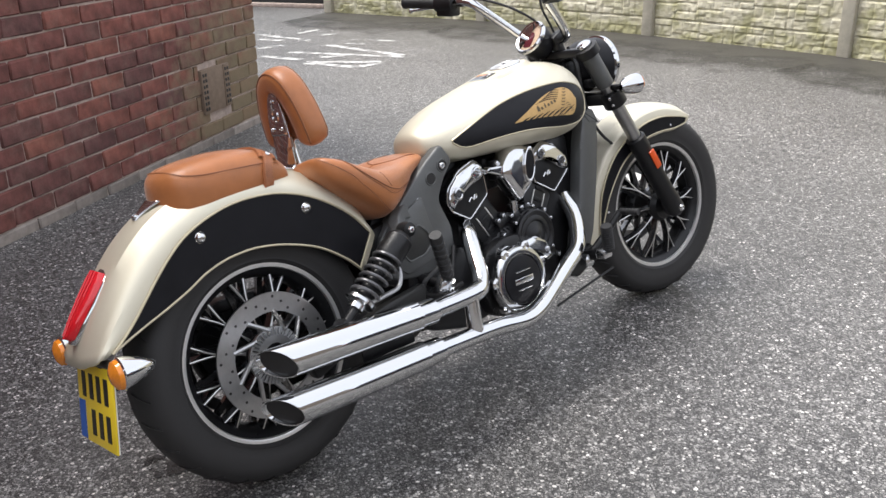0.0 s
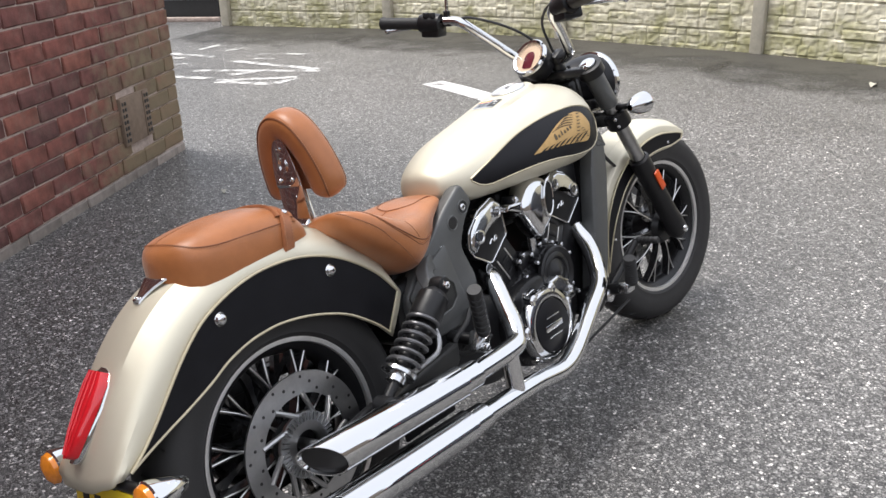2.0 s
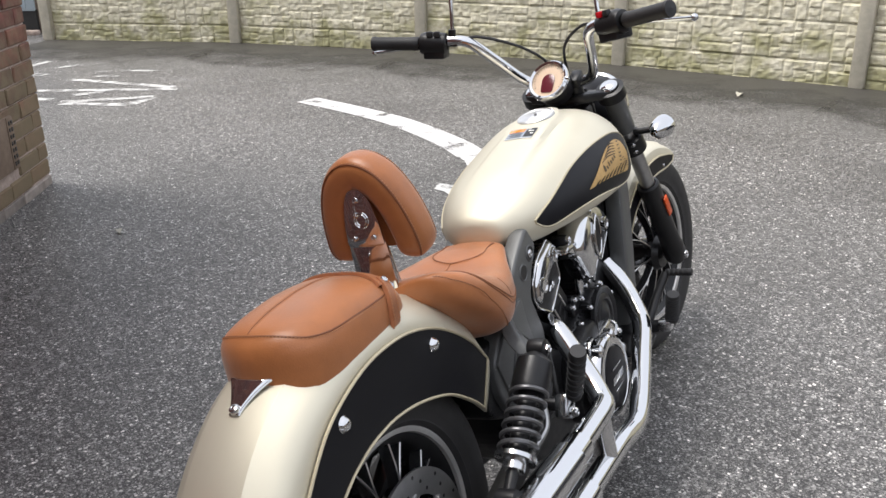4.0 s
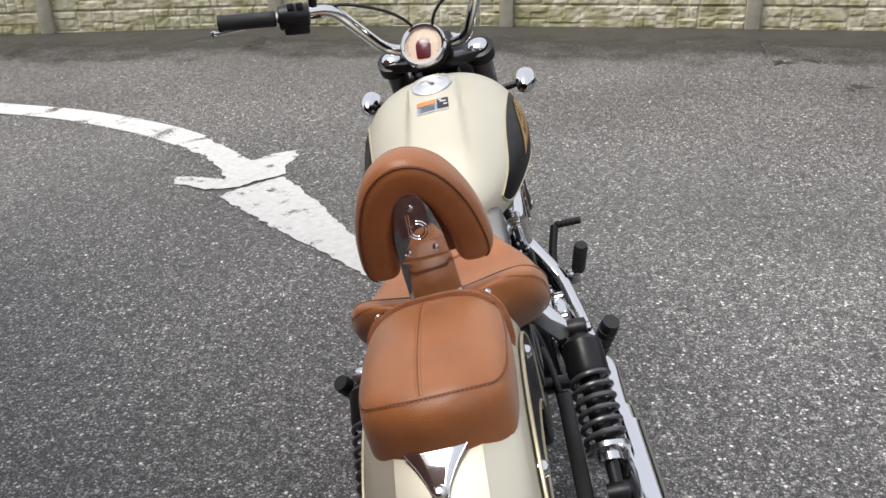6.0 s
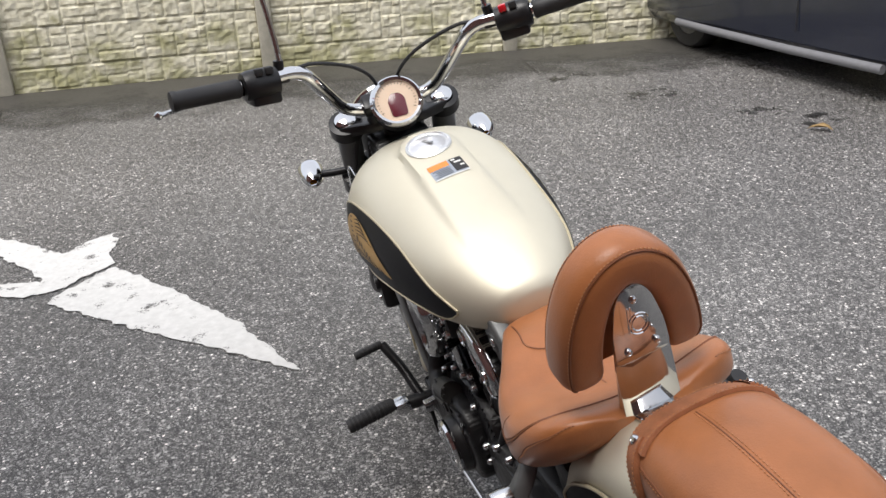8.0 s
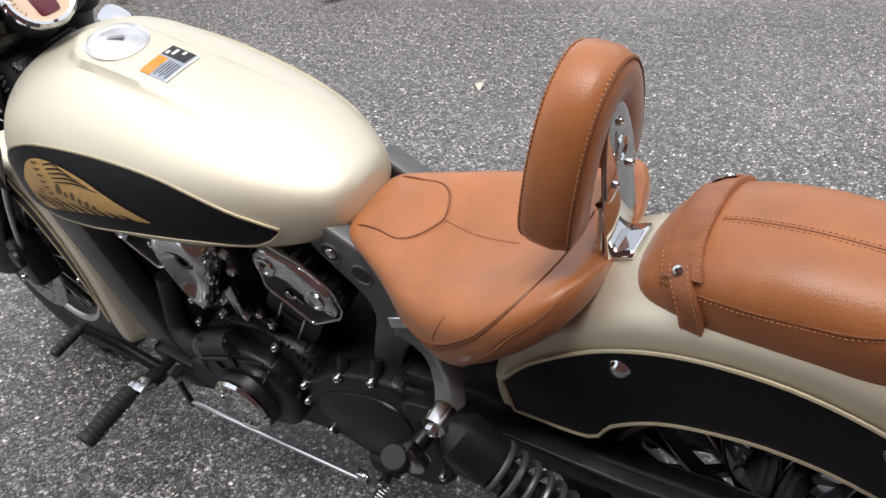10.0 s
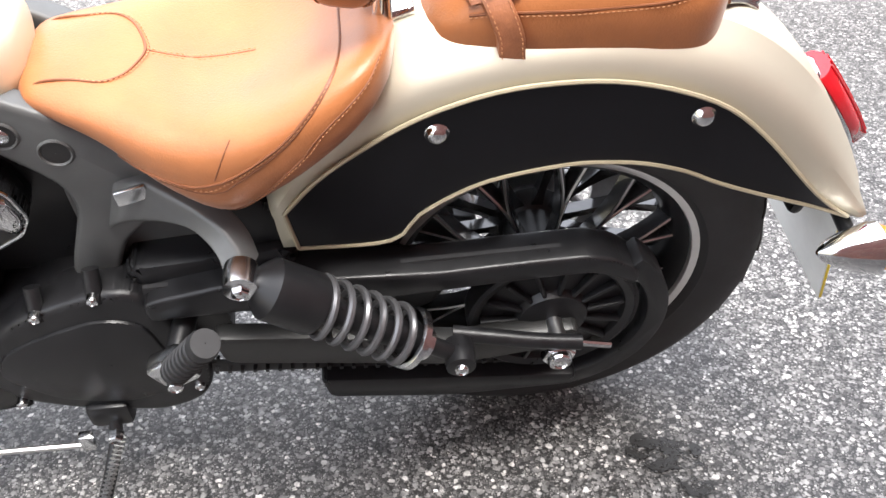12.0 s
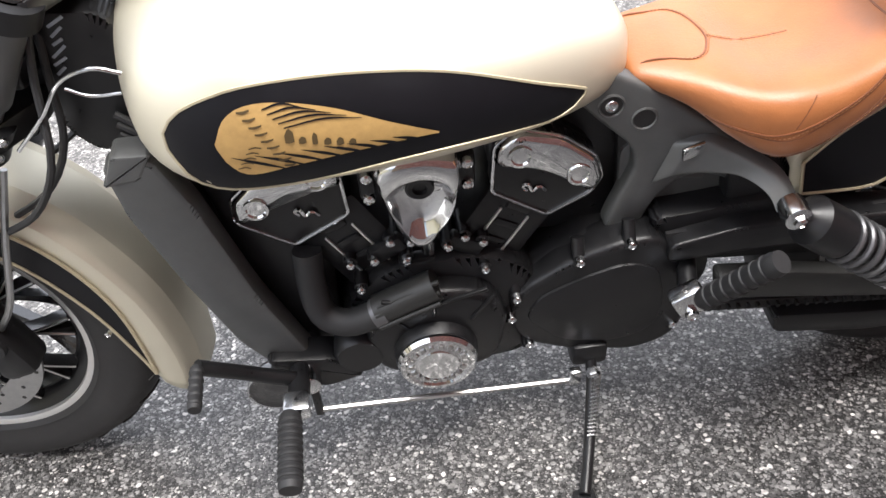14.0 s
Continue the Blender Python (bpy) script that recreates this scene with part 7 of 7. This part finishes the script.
hl = Vector((1.372, 0, 0.825))
head = part("headlight", st(lathe([(0.0005, -0.125), (0.030, -0.118), (0.058, -0.095), (0.078, -0.055), (0.086, -0.01), (0.087, 0.022)], hl, (1, 0, -0.04), 40)), BLACK, bike, "black headlight with chrome rim")
part("headlight_rim", st(lathe([(0.087, 0.018), (0.092, 0.022), (0.092, 0.034), (0.084, 0.042), (0.080, 0.038)], hl, (1, 0, -0.04), 40)), CHROME, head)
part("headlight_lens", st(lathe([(0.081, 0.038), (0.06, 0.046), (0.0005, 0.050)], hl, (1, 0, -0.04), 40)), SATIN, head)
part("headlight_bracket", st(block((0.05, 0.16, 0.03), pose(1.30, 0, 0.775), 0.008)), BLACKCAST, head)

gc, gn = Vector((1.124, -0.004, 0.942)), Vector((-0.80, 0, 0.60)).normalized()
gauge = part("gauge", st(lathe([(0.0005, -0.075), (0.030, -0.072), (0.047, -0.055), (0.052, -0.02), (0.0525, -0.004)], gc, gn, 36)), BLACK, bike, "round chrome-rimmed gauge with cream dial")
part("gauge_rim", st(lathe([(0.0525, -0.008), (0.0565, -0.003), (0.0565, 0.004), (0.052, 0.009), (0.046, 0.006), (0.045, 0.001)], gc, gn, 40)), CHROME, gauge, "chrome bezel")
part("gauge_dial", st(lathe([(0.0455, 0.001), (0.0005, 0.0012)], gc, gn, 36)), DIAL, gauge, "cream dial face")
gm = Matrix.Translation(gc) @ gn.to_track_quat("Z", "Y").to_matrix().to_4x4()
part("gauge_screen", st(moved(slab(rounded([(-0.017, -0.034), (0.017, -0.034), (0.019, 0.004), (0.010, 0.018), (-0.010, 0.018), (-0.019, 0.004)], 0.008), 0.0016, 0.0026, 0.0003, plane="xy"), gm)), DIALRED, gauge, "maroon display window")
bm = bmesh.new()
for k in range(25):
    a = radians(-30 + 240 * k / 24)
    block((0.006 if k % 3 == 0 else 0.003, 0.0009, 0.0006), gm @ pose(0.040 * math.cos(a), 0.040 * math.sin(a), 0.0018, 0, 0, math.degrees(a)), 0, bm)
part("dial_tick", st(bm), INK_AND_GAP, gauge)
glass = bpy.data.materials.new("gauge_glass")
glass.use_nodes = True
gn_, gl_ = glass.node_tree.nodes, glass.node_tree.links
clear, shine, facing, both = gn_.new("ShaderNodeBsdfTransparent"), gn_.new("ShaderNodeBsdfGlossy"), gn_.new("ShaderNodeFresnel"), gn_.new("ShaderNodeMixShader")
shine.inputs["Roughness"].default_value = 0.02
facing.inputs["IOR"].default_value = 1.18
gl_.new(facing.outputs[0], both.inputs[0])
gl_.new(clear.outputs[0], both.inputs[1])
gl_.new(shine.outputs[0], both.inputs[2])
gl_.new(both.outputs[0], gn_["Material Output"].inputs[0])
gl = part("gauge_glass", st(lathe([(0.0455, 0.0055), (0.02, 0.0075), (0.0005, 0.008)], gc, gn, 36)), glass, gauge)
gl.visible_shadow = False
part("gauge_mount", st(tube([(1.15, 0.01, 0.905), (1.19, 0.0, 0.89)], 0.022, 12)), BLACKCAST, gauge)

# front brake
fcal = part("front_caliper", st(block((0.06, 0.06, 0.12), pose(1.46, 0.095, 0.36, 0, 20, 0), 0.014)), BLACKCAST, bike, "black front brake caliper")
part("caliper_piston", st(lathe([(0.022, 0), (0.020, 0.008), (0.0005, 0.009)], (1.457, 0.125, 0.378), (0, 1, 0), 20)), BLACKCAST, fcal)
part("caliper_bolt", st(sphere_bolt((1.478, 0.126, 0.32), (0, 1, 0), 0.009, 0.007, 10)), SATIN, fcal)
part("caliper_hose", st(tube([(1.44, 0.11, 0.40), (1.40, 0.12, 0.46), (1.37, 0.11, 0.56), (1.34, 0.09, 0.66)], 0.005, 8, n=14)), STEEL, fcal)
part("front_axle", st(tube([(1.582, -0.144, 0.314), (1.582, 0.132, 0.314)], 0.011, 14)), STEEL, bike)
part("axle_cap", st(sphere_bolt((1.582, -0.150, 0.314), (0, -1, 0), 0.012, 0.008, 16)), CHROME, bike)

# ---- tail ----
lamp_line = [(-0.299, 0.603, 0.010), (-0.305, 0.597, 0.026), (-0.319, 0.581, 0.035), (-0.345, 0.549, 0.034), (-0.374, 0.511, 0.026), (-0.396, 0.479, 0.016), (-0.402, 0.468, 0.006)]
nrm = Vector((-0.82, 0, 0.57))
tail = part("tail_light", loft([[Vector((x, 0, z)) + Vector((0, w * 1.16 * math.cos(q), 0)) + nrm * (0.014 * math.sin(q) if math.sin(q) > 0 else 0.012 * math.sin(q)) for q in [2 * math.pi * k / 20 for k in range(20)]] for x, z, w in lamp_line]), CHROME, bike, "long red tail light with chrome bezel", angle=50)
part("tail_lens", loft([[Vector((x, 0, z)) + Vector((0, w * 0.98 * math.cos(q), 0)) + nrm * (0.008 + (0.020 * math.sin(q) if math.sin(q) > 0 else 0.0)) for q in [2 * math.pi * k / 20 for k in range(20)]] for x, z, w in [(a - 0.004, b - 0.007, c) for a, b, c in lamp_line[:1]] + lamp_line[1:-1] + [(a + 0.003, b + 0.006, c) for a, b, c in lamp_line[-1:]]]), REDLENS, tail, "red lens", angle=50)
for k in (-0.5, -0.18, 0.18, 0.5):
    part("lens_rib", tube([Vector((x, w * k, z)) + nrm * (0.0085 + 0.020 * math.sqrt(1 - k * k)) for x, z, w in lamp_line[1:-1]], 0.0018, 6), REDLENS, tail)
for s in (1, -1):
    c = Vector((-0.378, s * 0.174 - 0.026, 0.430))
    sg = part("rear_indicator", lathe([(0.003, 0.062), (0.013, 0.053), (0.024, 0.030), (0.032, 0.004), (0.0345, -0.010), (0.031, -0.014)], c, (1, 0, 0), 28), CHROME, bike, "chrome bullet indicator")
    part("indicator_lens", lathe([(0.032, -0.012), (0.029, -0.022), (0.016, -0.030), (0.0005, -0.032)], c, (1, 0, 0), 28), AMBER, sg, "amber lens")
    part("indicator_stalk", tube([c + Vector((0.01, -s * 0.02, 0)), c + Vector((0.0, -s * 0.15, 0.0))], 0.010, 12), BLACKCAST, sg)
part("plate_holder", block((0.02, 0.10, 0.09), pose(-0.368, -0.025, 0.405, 0, -15, 0), 0.008), BLACKCAST, bike)
pm = pose(-0.395, -0.020, 0.334, 0, 0, 0) @ pose(0, 0, 0, 0, 10, 0)
plate = part("number_plate", block((0.004, 0.215, 0.175), pm, 0.0015), YELLOW, bike, "yellow rear plate with plain dark bars")
for ys, z in (((0.066, 0.022, -0.022, -0.066), 0.038), ((0.018, -0.026, -0.070), -0.040)):
    for y in ys:
        part("plate_bar", block((0.0012, 0.022, 0.056), pm @ pose(-0.0026, y, z), 0), INK_AND_GAP, plate)
part("plate_band", block((0.0012, 0.036, 0.085), pm @ pose(-0.0026, 0.085, -0.042), 0), BLUE, plate)
part("plate_back", block((0.002, 0.213, 0.173), pm @ pose(0.0034, 0, 0), 0), WHITE, plate)

# ---- leaf and bricks ----
LEAF = material("dry_leaf", (0.26, 0.17, 0.07), 0.8, 0.0, vary=0.2, scale=60)
leaf_at = (4.35, 0.62)
bm = bmesh.new()
pts = [(0.0, 0.0), (0.03, 0.025), (0.07, 0.03), (0.11, 0.012), (0.13, 0.0), (0.11, -0.015), (0.06, -0.03), (0.025, -0.02)]
loft([[(x, y, 0.012 + 0.02 * abs(y) / 0.03 + 0.01 * math.sin(25 * x)) for x, y in pts], [(x, y, 0.014 + 0.02 * abs(y) / 0.03 + 0.01 * math.sin(25 * x)) for x, y in pts]], bm=bm)
leaf = tagged(part("fallen_leaf", bm, LEAF), "single dry brown leaf on the asphalt", "leaf")
leaf.matrix_world = pose(leaf_at[0], leaf_at[1], -0.006, 0, 0, 60)
PALE_LEAF = material("bleached_leaf", (0.42, 0.40, 0.33), 0.8, 0.0, vary=0.15, scale=60)
for x, y, a, k in [(5.75, 4.59, 20, 0.9), (1.15, 4.78, 75, 0.45), (2.79, 0.88, 140, 0.6)]:
    ob = new("fallen_leaf", leaf.data.copy())
    ob.data.materials[0] = PALE_LEAF
    tagged(ob, "small bleached leaf lying on the asphalt", "leaf")
    ob.matrix_world = pose(x, y, -0.012 * k + 0.003, 0, 0, a) @ Matrix.Scale(k, 4)

PLINTH = material("pale_plinth_brick", (0.26, 0.225, 0.20), 0.9, 0.0, vary=0.35, scale=14, bump=0.7, bump_scale=110, rand=0.2)
BL, BH, JOINT, COURSE = 0.2335, 0.0770, 0.0080, 0.085
rng = random.Random(4)


def brick_mesh(length, seed):
    r = random.Random(seed)
    bm = block((length, 0.10, BH), pose(0, 0, 0), 0.006, segments=1)
    for v in bm.verts:
        v.co += Vector((r.uniform(-0.003, 0.003), r.uniform(-0.0025, 0.0025), r.uniform(-0.0025, 0.0025)))
    bmesh.ops.recalc_face_normals(bm, faces=bm.faces)
    me = bpy.data.meshes.new("brick")
    bm.to_mesh(me)
    bm.free()
    me.materials.append(BRICK)
    return me


whole = [brick_mesh(BL, k) for k in range(12)]
half = [brick_mesh(BL / 2 - JOINT / 2, 20 + k) for k in range(3)]
plinth = [brick_mesh(BL, 40), brick_mesh(BL / 2 - JOINT / 2, 41)]
for me in plinth:
    me.materials[0] = PLINTH
verts, faces = [], []
for c in range(51):
    z = COURSE * c + BH / 2 - 0.03
    u = -0.004 if c % 2 else -0.004 - (BL + JOINT) / 2
    first = True
    while u < 8.9:
        if first and c % 2 == 0:
            ln, mesh, u0 = BL / 2 - JOINT / 2, rng.choice(half), -0.004
        else:
            ln, mesh, u0 = BL, rng.choice(whole), u
        first = False
        mid_u = u0 + ln / 2
        u = u0 + ln + JOINT
        proud = rng.uniform(-0.004, 0.003)
        if 0.36 < mid_u < 0.68 and 0.17 < z < 0.47:
            if not (mid_u - ln / 2 < 0.37 or mid_u + ln / 2 > 0.67):
                continue
            a, b = mid_u - ln / 2, mid_u + ln / 2
            if a < 0.365:
                b = 0.362
            else:
                a = 0.678
            if b - a < 0.03:
                continue
            x0, x1 = a, b
            k = len(verts)
            verts += [(p, q, r) for p in (x0, x1) for q in (-0.001 + proud, 0.08) for r in (z - BH / 2, z + BH / 2)]
            faces += [(k, k + 1, k + 5, k + 4), (k, k + 2, k + 3, k + 1), (k + 4, k + 5, k + 7, k + 6), (k + 1, k + 3, k + 7, k + 5), (k, k + 4, k + 6, k + 2)]
            continue
        if mid_u < 3.3 and z < 1.60:
            if c == 0:
                mesh = plinth[1 if ln < BL else 0]
            ob = new("brick", mesh)
            ob.parent = wall
            ob.matrix_local = pose(mid_u, 0.05 + proud, z, 0, 0, 180 if rng.random() < 0.5 else 0) if rng.random() < 0.5 else pose(mid_u, 0.05 + proud, z)
        else:
            k = len(verts)
            verts += [(p, q, r) for p in (u0, u0 + ln) for q in (proud, 0.08) for r in (z - BH / 2, z + BH / 2)]
            faces += [(k, k + 1, k + 5, k + 4), (k, k + 2, k + 3, k + 1), (k + 4, k + 5, k + 7, k + 6), (k + 1, k + 3, k + 7, k + 5), (k, k + 4, k + 6, k + 2)]
me = bpy.data.meshes.new("brick_field")
me.from_pydata(verts, [], faces)
me.materials.append(BRICK)
rest = new("brick_field", me)
rest.parent = wall
tagged(rest, kind="stuff")
